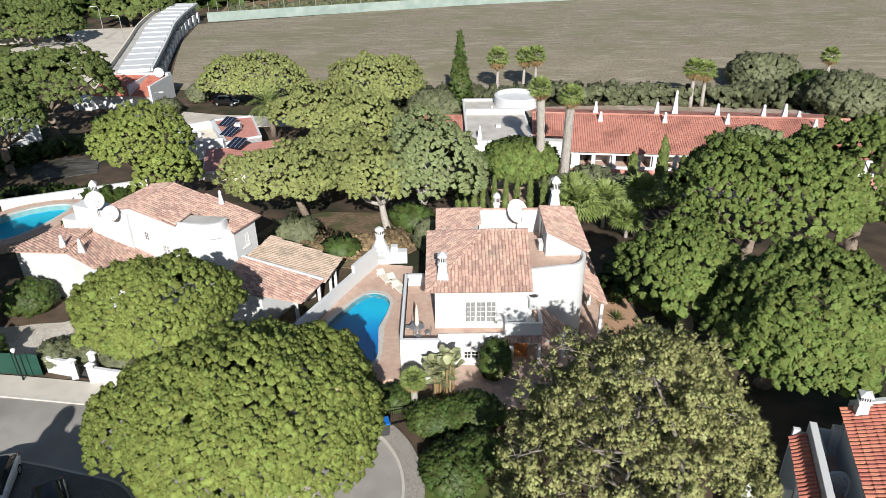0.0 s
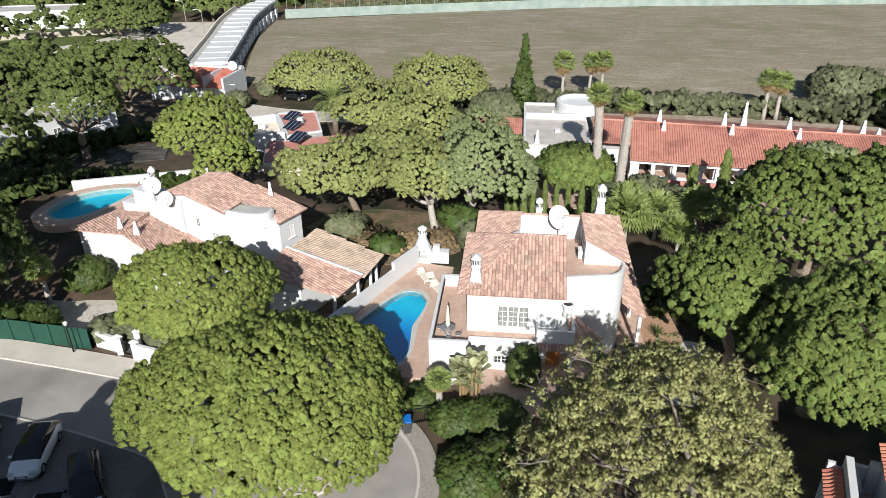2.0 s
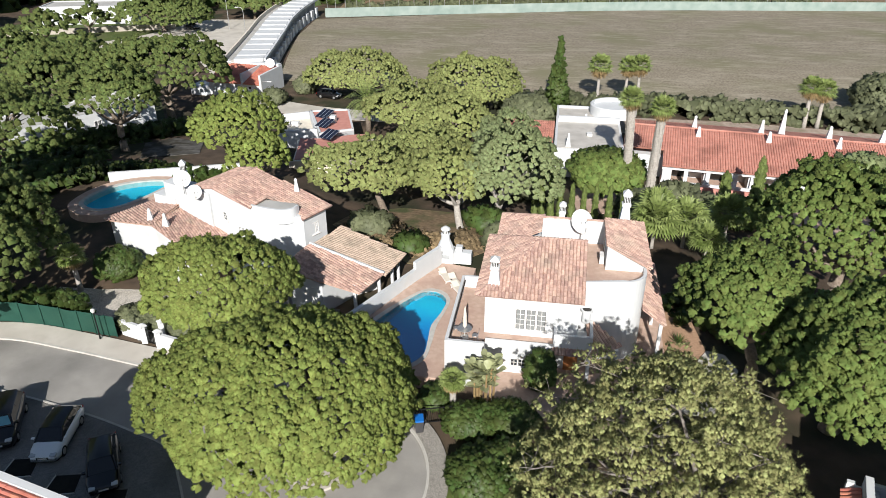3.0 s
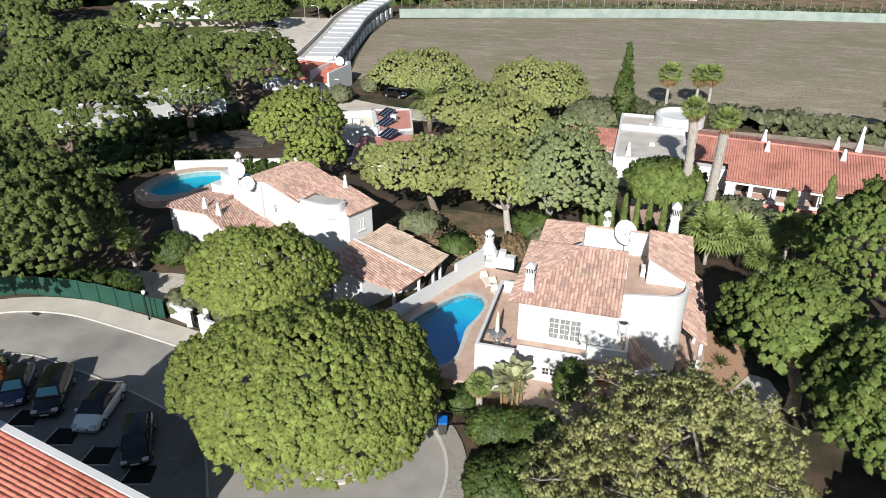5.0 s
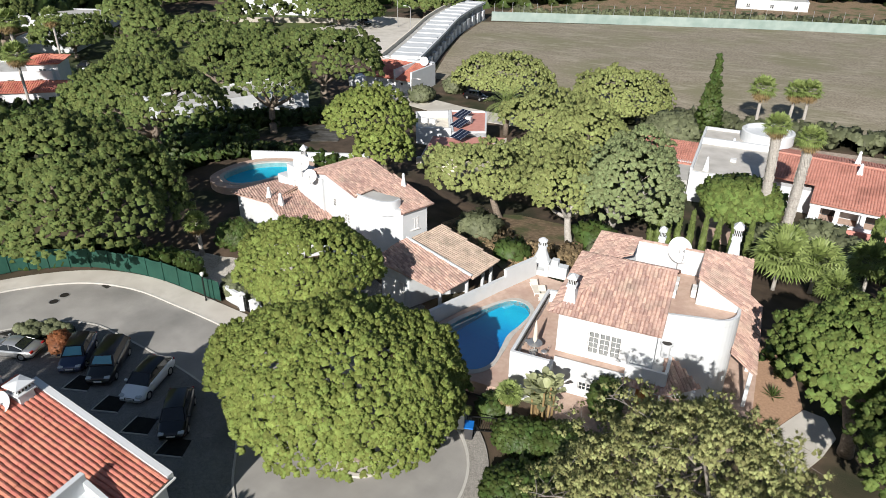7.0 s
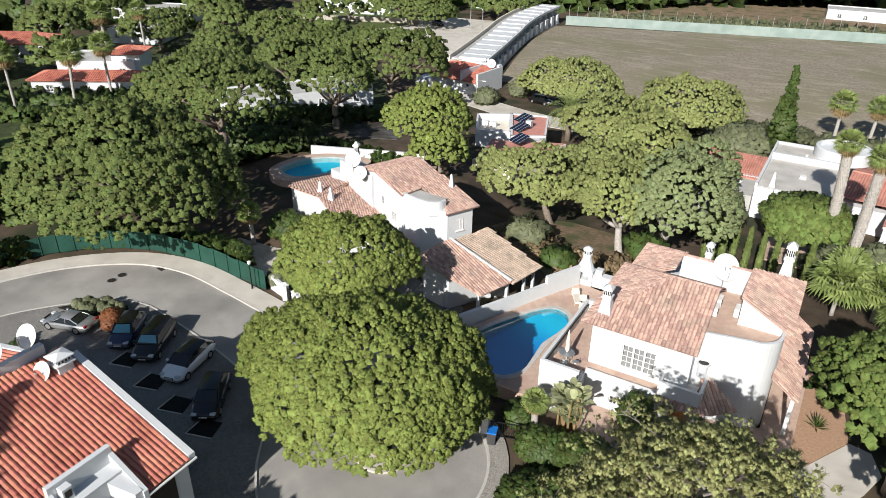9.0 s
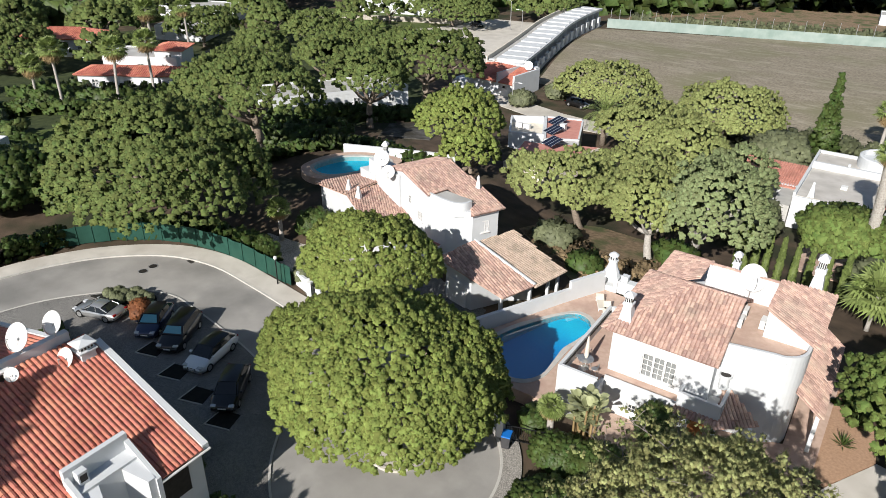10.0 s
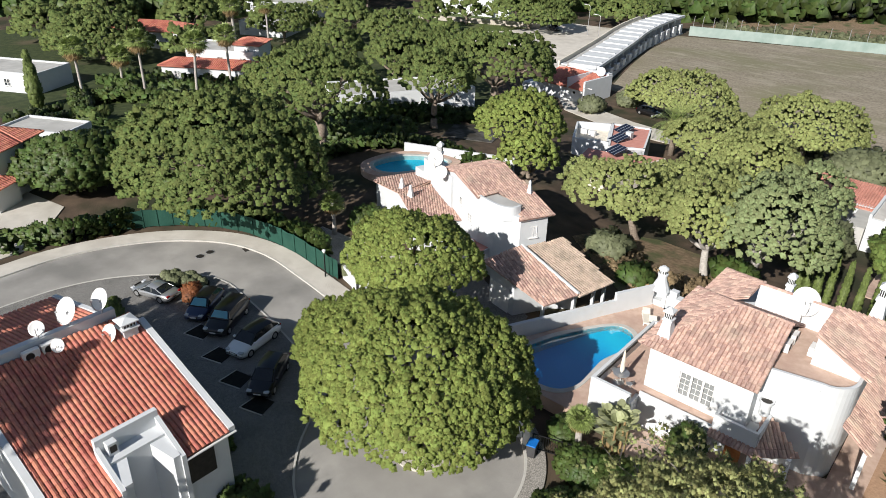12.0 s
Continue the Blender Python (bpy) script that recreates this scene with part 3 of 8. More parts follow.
def chimney(parent, x, y, z0, z1, w0=0.75, w1=0.5, rz=0.0, style="lantern"):
    """A white tapered chimney; lantern: slotted head with a pyramid cap; cone: plain with a small pot."""
    m = pose(x, y, 0, 0, 0, rz)
    h = z1 - z0
    bm = bmesh.new()
    def ring(w, z):
        return [bm.verts.new(m @ Vector((sx * w / 2, sy * w / 2, z))) for sx, sy in ((-1, -1), (1, -1), (1, 1), (-1, 1))]
    if style == "cone":
        rows = [(w0, z0), (w0 * 0.62, z0 + h * 0.5), (w1 * 0.55, z0 + h * 0.86), (w1 * 0.7, z0 + h * 0.87), (w1 * 0.7, z0 + h * 0.92), (w1 * 0.25, z1)]
    else:
        rows = [(w0, z0), (w1, z0 + h * 0.62), (w1 * 1.28, z0 + h * 0.63), (w1 * 1.28, z0 + h * 0.68), (w1 * 0.92, z0 + h * 0.69), (w1 * 0.92, z0 + h * 0.86), (w1 * 1.3, z0 + h * 0.87), (w1 * 1.3, z0 + h * 0.91), (w1 * 0.2, z1)]
    rings = [ring(*r) for r in rows]
    bm.faces.new(rings[0][::-1])
    bm.faces.new(rings[-1])
    for a, b in zip(rings, rings[1:]):
        for i in range(4):
            bm.faces.new((a[i], a[(i + 1) % 4], b[(i + 1) % 4], b[i]))
    ob = part("chimney", bm, WHITE, parent, "white rendered chimney with slotted head" if style == "lantern" else "slim white tapered chimney pot")
    if style == "lantern":
        w = w1 * 0.92 / 2
        for k in range(4):
            for j in range(4):
                c = (-0.75 + 0.5 * j) * w
                got = bmesh.new()
                box(got, c - 0.035 * w / 0.25, -w - 0.006, z0 + h * 0.715, c + 0.035 * w / 0.25, -w + 0.02, z0 + h * 0.84)
                bmesh.ops.transform(got, matrix=m @ Matrix.Rotation(k * math.pi / 2, 4, "Z"), verts=got.verts[:])
                part("slot", got, DARK_FRAME, ob)
    return ob


def dish(x, y, z, r, face, tilt, label, foot):
    """A satellite dish on a bent arm; face: degrees that it looks to (0: -y)."""
    top = thing("satellite_dish", label, "satellite dish", x, y, foot)
    m = pose(0, 0, z - foot, 90 - tilt, 0, face)
    bm = bmesh.new()
    rings = []
    for k in range(7):
        q = r * k / 6
        rings.append([bm.verts.new((q * math.cos(a * math.tau / 28), q * math.sin(a * math.tau / 28) * 1.06, -0.16 * r + 0.22 * r * (k / 6) ** 2)) for a in range(28)] if k else [bm.verts.new((0, 0, -0.16 * r))])
    back = []
    for k in range(7):
        q = r * k / 6
        back.append([bm.verts.new((q * math.cos(a * math.tau / 28), q * math.sin(a * math.tau / 28) * 1.06, -0.16 * r + 0.22 * r * (k / 6) ** 2 - 0.03)) for a in range(28)] if k else [bm.verts.new((0, 0, -0.16 * r - 0.03))])
    for rs in (rings, back):
        for i in range(28):
            bm.faces.new((rs[0][0], rs[1][i], rs[1][(i + 1) % 28]))
            for k in range(1, 6):
                bm.faces.new((rs[k][i], rs[k + 1][i], rs[k + 1][(i + 1) % 28], rs[k][(i + 1) % 28]))
    for i in range(28):
        bm.faces.new((rings[6][i], back[6][i], back[6][(i + 1) % 28], rings[6][(i + 1) % 28]))
    bmesh.ops.recalc_face_normals(bm, faces=bm.faces[:])
    bmesh.ops.transform(bm, matrix=m, verts=bm.verts[:])
    part("reflector", bm, PLASTIC, top, smooth=True)
    head = m @ Vector((0, -r * 0.15, r * 0.85))
    part("feed_arm", tube(bmesh.new(), [m @ Vector((0, -r * 1.0, 0.04)), m @ Vector((0, -r * 0.7, r * 0.5)), head], 0.02, 6), STEEL, top)
    part("receiver", tube(bmesh.new(), [head, head + (m.to_3x3() @ Vector((0, 0, -0.12)))], 0.045, 8), STEEL, top)
    part("mast", tube(bmesh.new(), [(0, 0, 0), (0, 0, z - foot - 0.1), m @ Vector((0, 0, -0.16 * r))], 0.035, 8), STEEL, top)
    return top


# ---- the villa ----
def build_villa():
    v = thing("villa", "white two-storey villa with weathered clay tile roofs", "house", 2.5, 44, 0.0)
    inv = Matrix.Translation((-2.5, -44, 0))
    def p(name, bm, mat, label="", parent=v, smooth=False):
        return part(name, bm, mat, parent, label, smooth)
    bm = bmesh.new()
    wall_run(bm, (-0.6, 40.7), (5.75, 40.7), 0.0, 6.0, 0.3, [(2.08, 4.26, 3.1, 4.93)])
    p("front_wall", bm, WHITE)
    p("right_wall", wall_run(bmesh.new(), (5.75, 41.0), (5.75, 48.7), 0.0, 6.0, 0.3), WHITE)
    p("back_wall", wall_run(bmesh.new(), (5.75, 48.7), (-0.6, 48.7), 0.0, 6.0, -0.3), WHITE)
    p("left_wall", wall_run(bmesh.new(), (-0.6, 48.7), (-0.6, 41.0), 0.0, 6.0, 0.3), WHITE)
    # gable wall under the roof's end
    bm = bmesh.new()
    gab = [(40.9, 6.0), (48.3, 6.0), (44.6, 8.1)]
    lo = [bm.verts.new((5.4, y, z)) for y, z in gab]
    hi = [bm.verts.new((5.72, y, z)) for y, z in gab]
    bm.faces.new(lo), bm.faces.new(hi[::-1])
    for i in range(3):
        bm.faces.new((lo[i], hi[i], hi[(i + 1) % 3], lo[(i + 1) % 3]))
    bmesh.ops.recalc_face_normals(bm, faces=bm.faces[:])
    p("gable", bm, WHITE)
    window(v, 2.57, 40.74, 3.12, 2.16, 1.80, 0, 3, (2, 4), pane_mat=CURTAINED, fw=0.095)
    # main roof: hip to the left, gable to the right
    ex0, ex1, ey0, ey1, ez, rz_, ry, rx = -1.15, 6.05, 40.1, 49.1, 6.05, 8.42, 44.6, 3.0
    rise = math.hypot(ry - ey0, rz_ - ez)
    tiled_plane(v, (ex0, ey0, ez), (ex1, ey0, ez), (rx, ry, rz_), [(0, 0), (ex1 - ex0, 0), (ex1 - ex0, rise), (rx - ex0, rise)], OLD_TILE, singles=300, first=lambda s: s[1])
    tiled_plane(v, (ex0, ey1, ez), (ex0, ey0, ez), (rx, ry, rz_), [(0, 0), (ey1 - ey0, 0), (ey1 - ry, math.hypot(rx - ex0, rz_ - ez))], OLD_TILE)
    tiled_plane(v, (ex1, ey1, ez), (ex0, ey1, ez), (rx, ry, rz_), [(0, 0), (ex1 - ex0, 0), (ex1 - rx, rise), (0, rise)], OLD_TILE)
    ridge_caps(v, (rx, ry, rz_), (ex1, ry, rz_), OLD_TILE)
    ridge_caps(v, (ex0, ey0, ez + 0.03), (rx, ry, rz_), OLD_TILE)
    ridge_caps(v, (ex0, ey1, ez + 0.03), (rx, ry, rz_), OLD_TILE)
    # rear wing with a roof that falls to the left
    p("rear_wing", boxes((-0.1, 48.6, 0, 2.75, 52.2, 6.4), (2.75, 48.7, 0, 7.3, 52.0, 6.3)), WHITE)
    tiled_plane(v, (-0.45, 52.5, 6.45), (-0.45, 46.5, 6.45), (2.8, 47, 8.05), [(0.2, 0), (6.0, 0), (6.0, 3.62), (3.4, 3.62)], OLD_TILE)
    p("roof_parapet", boxes((2.8, 48.6, 6.0, 7.5, 48.85, 8.1)), WHITE, "white parapet wall of the roof terrace")
    ridge_caps(v, (2.8, 48.72, 8.1), (7.4, 48.72, 8.1), OLD_TILE, 0.26, 0.15)
    ridge_caps(v, (2.9, 49.2, 8.05), (2.9, 48.6, 8.05), OLD_TILE)
    ridge_caps(v, (-0.45, 52.3, 6.5), (2.8, 49.1, 8.05), OLD_TILE)
    # right wing with a rounded front corner
    curve = [(5.75, 41.9), (8.6, 42.45)] + [(8.55 + 1.7 * math.cos(radians(a)), 44.1 + 1.7 * math.sin(radians(a))) for a in range(-75, 1, 9)] + [(10.25, 52.2), (5.75, 52.2)]
    p("right_wing", prism(bmesh.new(), curve, 0.0, 6.22), WHITE)
    p("roof_terrace_floor", prism(bmesh.new(), [(5.8, 42.05), (8.5, 42.6)] + [(8.5 + 1.6 * math.cos(radians(a)), 44.1 + 1.55 * math.sin(radians(a))) for a in range(-75, 1, 9)] + [(10.1, 48.5), (5.8, 48.5)], 6.1, 6.27), TERRACOTTA, "terracotta tiled roof terrace floor")
    rim = [Vector(c) for c in curve[:-2]] + [Vector((10.25, 45.2))]
    p("terrace_rim", ribbon(bmesh.new(), offset_line(rim, 0.0), offset_line(rim, 0.2), 6.2, 6.68), WHITE)
    # upper right room with a roof that falls to the right
    p("upper_room", prism(bmesh.new(), [(7.45, 44.65), (10.1, 44.65), (10.1, 51.4), (7.45, 48.6)], 6.2, lambda x, y: 8.2 - (x - 7.45) * 0.5), WHITE)
    tiled_plane(v, (10.55, 44.3, 6.76), (10.55, 52.6, 6.76), (7.35, 48, 8.33), [(0, 0), (7.5, 0), (4.4, 3.55), (0.25, 3.55)], OLD_TILE)
    p("side_door", boxes((7.40, 46.4, 6.27, 7.44, 47.3, 8.0)), DARK_FRAME, "glazed terrace door")
    p("door_frame", boxes((7.37, 46.3, 6.27, 7.43, 46.4, 8.08), (7.37, 47.3, 6.27, 7.43, 47.4, 8.08), (7.37, 46.4, 8.0, 7.43, 47.3, 8.08)), PLASTIC)
    # lean-to along the right side
    tiled_plane(v, (11.85, 43.0, 3.05), (11.85, 52.0, 3.05), (10.2, 46, 4.3), [(0, 0), (9.0, 0), (9.0, 2.05), (0, 2.05)], OLD_TILE)
    p("lean_to_post", boxes((11.5, 43.2, 0, 11.75, 43.45, 2.95), bevel=0.02), WHITE)
    p("lean_to_post", boxes((11.5, 47.3, 0, 11.75, 47.55, 2.95), bevel=0.02), WHITE)
    p("lean_to_post", boxes((11.5, 51.5, 0, 11.75, 51.75, 2.95), bevel=0.02), WHITE)
    # lower floor, terrace and balcony
    bm = bmesh.new()
    wall_run(bm, (-0.4, 39.7), (4.2, 39.7), 0.0, 2.62, 0.9, [(1.75, 3.35, 0.75, 1.45)])
    p("lower_front", bm, WHITE)
    window(v, 2.15, 39.73, 0.76, 1.56, 0.68, 0, 3, (2, 2))
    p("terrace_block", boxes((-2.95, 38.0, 0.0, -0.4, 46.6, 2.62)), WHITE)
    p("terrace_floor", boxes((-2.75, 38.2, 2.6, -0.62, 46.5, 2.74), (-0.62, 39.75, 2.6, 4.2, 40.68, 2.74)), TERRACOTTA, "terracotta tiled terrace floor")
    p("terrace_parapet", boxes((-2.95, 37.95, 2.62, -0.3, 38.2, 3.72), (-2.97, 38.2, 2.62, -2.75, 46.6, 3.70), (-2.75, 46.45, 2.62, -0.9, 46.7, 3.7), bevel=0.02), WHITE)
    p("terrace_edge", boxes((-0.4, 39.66, 2.62, 4.2, 39.76, 2.95), bevel=0.015), WHITE)
    p("rail", boxes((-2.73, 38.25, 3.4, -2.66, 46.3, 3.5), (-2.66, 38.22, 3.4, -0.4, 38.3, 3.5)), DARK_FRAME, "dark stone rail inside the parapet")
    p("balcony", boxes((4.2, 39.75, 2.62, 6.75, 41.9, 2.76), (4.2, 39.72, 2.62, 6.75, 39.92, 3.72), (4.18, 39.92, 2.62, 4.38, 40.7, 3.72), (6.6, 39.92, 2.62, 6.8, 41.9, 3.72), bevel=0.015), WHITE, "small white balcony with solid parapet")
    tiled_plane(v, (4.1, 39.35, 2.38), (6.75, 39.35, 2.38), (4.1, 39.85, 2.68), [(0, 0), (2.65, 0), (2.65, 0.58), (0, 0.58)], OLD_TILE)
    tiled_plane(v, (6.7, 39.25, 2.36), (8.85, 41.1, 2.36), (6.6, 41.95, 3.65), [(0, 0), (2.84, 0), (1.9, 2.2), (1.3, 2.35)], OLD_TILE)
    p("porch_post", boxes((6.5, 39.6, 0.2, 6.75, 39.85, 2.4), bevel=0.02), WHITE)
    p("porch_post", boxes((8.35, 40.4, 0.2, 8.6, 40.65, 2.4), bevel=0.02), WHITE)
    p("front_door", boxes((5.0, 40.60, 0.25, 5.95, 40.66, 2.3), bevel=0.01), WOOD_DOOR, "orange-brown wooden front door")
    p("flue", lathe(bmesh.new(), [(0.3, 3.7), (0.3, 4.5), (0.42, 4.56), (0.42, 4.72), (0.33, 4.72), (0.33, 4.5)], 20, 6.32, 41.75), WHITE, "round white flue with a dark mouth", smooth=False)
    p("flue_mouth", lathe(bmesh.new(), [(0.33, 4.6), (0.32, 4.62), (0.01, 4.62)], 20, 6.32, 41.75), DARK_FRAME)
    chimney(v, -0.05, 41.25, 6.1, 8.55, 0.95, 0.5)
    chimney(v, 4.25, 50.2, 6.2, 8.85, 0.62, 0.42)
    chimney(v, 9.2, 52.5, 5.5, 9.2, 1.1, 0.55)
    for ob in v.children:
        ob.matrix_parent_inverse = inv
    return v


build_villa()
dish(5.7, 48.3, 8.15, 0.88, 30, 35, "large white satellite dish on the villa's roof terrace", 6.27)


# ---- pool, deck and garden walls of the villa ----
POOL = smooth_line([(-9.7, 40.6), (-9.2, 42.9), (-8.1, 45.2), (-6.95, 47.2), (-6.0, 48.1), (-4.9, 47.9), (-4.25, 46.8), (-4.45, 45.0), (-4.85, 43.3), (-4.75, 41.4), (-4.75, 39.7), (-5.5, 38.5), (-6.9, 38.2), (-8.6, 38.9)], 5, True)
DECK_Z = 1.0


def shape_with_hole(name, outline, hole, z0, z1, mat, label, category):
    """A slab with a hole: outline and hole are joined by triangulating between them."""
    bm = bmesh.new()
    def loop(pts, z):
        vs = [bm.verts.new((p[0], p[1], z)) for p in pts]
        return vs, [bm.edges.new((vs[i], vs[(i + 1) % len(vs)])) for i in range(len(vs))]
    v_out, e_out = loop(outline, z1)
    v_in, e_in = loop(hole, z1)
    bmesh.ops.triangle_fill(bm, edges=e_out + e_in, use_beauty=True)
    for f in bm.faces[:]:
        if f.normal.z < 0:
            f.normal_flip()
    inside = lambda p: sum(((a[1] > p.y) != (b[1] > p.y)) and p.x < (b[0] - a[0]) * (p.y - a[1]) / (b[1] - a[1]) + a[0] for a, b in zip(hole, hole[1:] + hole[:1])) % 2
    bmesh.ops.delete(bm, geom=[f for f in bm.faces if inside(f.calc_center_median())], context="FACES_ONLY")
    for vs in (v_out, v_in):
        low = [bm.verts.new((q.co.x, q.co.y, z0)) for q in vs]
        for i in range(len(vs)):
            j = (i + 1) % len(vs)
            bm.faces.new((vs[i], vs[j], low[j], low[i]))
    bmesh.ops.recalc_face_normals(bm, faces=bm.faces[:])
    return whole(name, bm, mat, label, category, "structure")


pool_in = [tuple(p) for p in POOL]
cop = [Vector(p) for p in pool_in] + [Vector(pool_in[0])]
centre = Vector((-6.8, 43.0))
pool_out = [tuple(Vector(p) + (Vector(p) - centre).normalized() * 0.42) for p in pool_in]
shape_with_hole("pool_deck", [(-11.9, 39.0), (-10.6, 37.3), (-3.0, 37.3), (-3.0, 46.7), (-2.6, 52.5), (-5.6, 53.0), (-6.2, 52.0)], pool_out, 0.0, DECK_Z, TERRACOTTA, "reddish terracotta pool deck", "deck")
shape_with_hole("pool_coping", pool_out, pool_in, 0.0, DECK_Z + 0.05, KERB, "pale stone coping round the pool", "coping")
POOL_TILE = material("water_tinted_mosaic", (0.012, 0.50, 0.70), (0.02, 0.60, 0.76), 1.0, 0.4, 0.1, 40)


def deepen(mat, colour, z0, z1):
    """Paints the water's tint into a pool floor's colour: the deeper, the bluer."""
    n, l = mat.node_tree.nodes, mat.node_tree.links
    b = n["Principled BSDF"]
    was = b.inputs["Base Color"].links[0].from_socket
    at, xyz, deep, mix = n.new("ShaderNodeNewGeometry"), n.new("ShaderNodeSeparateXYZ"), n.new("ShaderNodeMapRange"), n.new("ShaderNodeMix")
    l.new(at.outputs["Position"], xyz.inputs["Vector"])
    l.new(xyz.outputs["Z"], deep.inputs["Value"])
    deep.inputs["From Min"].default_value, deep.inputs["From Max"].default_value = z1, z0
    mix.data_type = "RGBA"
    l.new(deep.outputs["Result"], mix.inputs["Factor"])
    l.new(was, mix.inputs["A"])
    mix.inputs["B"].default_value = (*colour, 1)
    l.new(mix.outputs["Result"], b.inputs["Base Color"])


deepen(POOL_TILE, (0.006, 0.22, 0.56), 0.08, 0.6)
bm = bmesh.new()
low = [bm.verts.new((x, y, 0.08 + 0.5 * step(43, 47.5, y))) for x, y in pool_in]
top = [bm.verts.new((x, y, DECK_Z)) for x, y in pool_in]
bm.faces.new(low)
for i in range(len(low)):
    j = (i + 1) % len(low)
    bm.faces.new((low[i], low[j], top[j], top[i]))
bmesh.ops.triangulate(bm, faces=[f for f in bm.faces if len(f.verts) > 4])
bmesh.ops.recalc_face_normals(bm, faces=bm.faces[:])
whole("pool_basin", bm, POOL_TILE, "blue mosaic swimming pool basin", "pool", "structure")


def water_material(name):
    m = bpy.data.materials.new(name)
    m.use_nodes = True
    n, l = m.node_tree.nodes, m.node_tree.links
    for x in list(n):
        if x.type == "BSDF_PRINCIPLED":
            n.remove(x)
    clear, gloss, mix, fr = n.new("ShaderNodeBsdfTransparent"), n.new("ShaderNodeBsdfGlossy"), n.new("ShaderNodeMixShader"), n.new("ShaderNodeFresnel")
    clear.inputs[0].default_value = (0.7, 0.95, 1.0, 1)
    gloss.inputs["Roughness"].default_value = 0.02
    fr.inputs["IOR"].default_value = 1.33
    wave, rel = n.new("ShaderNodeTexNoise"), n.new("ShaderNodeBump")
    wave.inputs["Scale"].default_value = 2.2
    rel.inputs["Strength"].default_value, rel.inputs["Distance"].default_value = 0.12, 0.05
    l.new(wave.outputs["Fac"], rel.inputs["Height"])
    l.new(rel.outputs["Normal"], gloss.inputs["Normal"])
    less = n.new("ShaderNodeMath")
    less.operation = "MULTIPLY"
    less.inputs[1].default_value = 0.22
    l.new(fr.outputs[0], less.inputs[0])
    l.new(less.outputs[0], mix.inputs[0])
    l.new(clear.outputs[0], mix.inputs[1])
    l.new(gloss.outputs[0], mix.inputs[2])
    l.new(mix.outputs[0], n["Material Output"].inputs["Surface"])
    return m


WATER = water_material("pool_water")
bm = bmesh.new()
bm.faces.new([bm.verts.new((x, y, DECK_Z - 0.12)) for x, y in pool_in])
bmesh.ops.triangulate(bm, faces=bm.faces[:])
whole("pool_water", bm, WATER, "clear blue pool water", "water", "structure")
# boundary wall beside the pool
bm = bmesh.new()
wall_run(bm, (-7.5, 49.7), (-12.6, 39.0), 0.0, 2.1, 0.3)
wall_run(bm, (-5.9, 52.9), (-7.5, 49.7), 0.0, 2.75, 0.3)
whole("garden_wall", bm, WHITE, "white rendered garden wall beside the pool", "wall", "structure")
whole("wall_footing", wall_run(bmesh.new(), (-7.6, 49.2), (-12.3, 39.35), 0.9, 1.35, -0.12), STONE, "rough stone footing of the pool wall", "wall", "structure")


def build_barbecue():
    b = thing("barbecue_tower", "white garden barbecue tower with arched mouth and slotted chimney", "barbecue", -5.4, 53.0, DECK_Z - 0.02)
    bm = bmesh.new()
    box(bm, -0.75, -0.1, 0, -0.42, 0.8, 1.35, 0.02)
    box(bm, 0.42, -0.1, 0, 0.75, 0.8, 1.35, 0.02)
    box(bm, -0.42, 0.6, 0, 0.42, 0.8, 1.35)
    box(bm, -0.42, -0.1, 0, 0.42, 0.6, 0.5)
    for k in range(6):
        a0, a1 = math.pi * k / 6, math.pi * (k + 1) / 6
        prism_pts = [(0.42 * math.cos(a0), 1.0 + 0.35 * math.sin(a0)), (0.42 * math.cos(a1), 1.0 + 0.35 * math.sin(a1))]
        (x0, z0), (x1, z1) = prism_pts
        vs = [bm.verts.new((x, y, z)) for y in (-0.1, 0.6) for x, z in ((x0, z0), (x0, 1.5), (x1, 1.5), (x1, z1))]
        for f in ((0, 1, 2, 3), (7, 6, 5, 4), (0, 3, 7, 4), (1, 5, 6, 2), (0, 4, 5, 1), (3, 2, 6, 7)):
            bm.faces.new([vs[i] for i in f])
    bmesh.ops.recalc_face_normals(bm, faces=bm.faces[:])
    part("body", bm, WHITE, b)
    bm = bmesh.new()
    lathe(bm, [(0.74, 1.34), (0.62, 1.7), (0.4, 2.2), (0.34, 2.6), (0.42, 2.64), (0.42, 2.76), (0.32, 2.78), (0.32, 3.1), (0.42, 3.12), (0.4, 3.22), (0.15, 3.4)], 12, 0, 0.35)
    part("flue", bm, WHITE, b)
    for k in range(10):
        a = k * math.tau / 10
        s = boxes((0.30, -0.035, 2.82, 0.335, 0.035, 3.06))
        bmesh.ops.transform(s, matrix=pose(0, 0.35, 0, 0, 0, math.degrees(a)), verts=s.verts[:])
        part("slot", s, DARK_FRAME, b)
    part("side_bench", boxes((0.75, 0.0, 0, 2.3, 0.8, 1.1), (0.9, 0.1, 1.1, 1.5, 0.7, 1.6), bevel=0.04), WHITE, b)
    return b


build_barbecue()


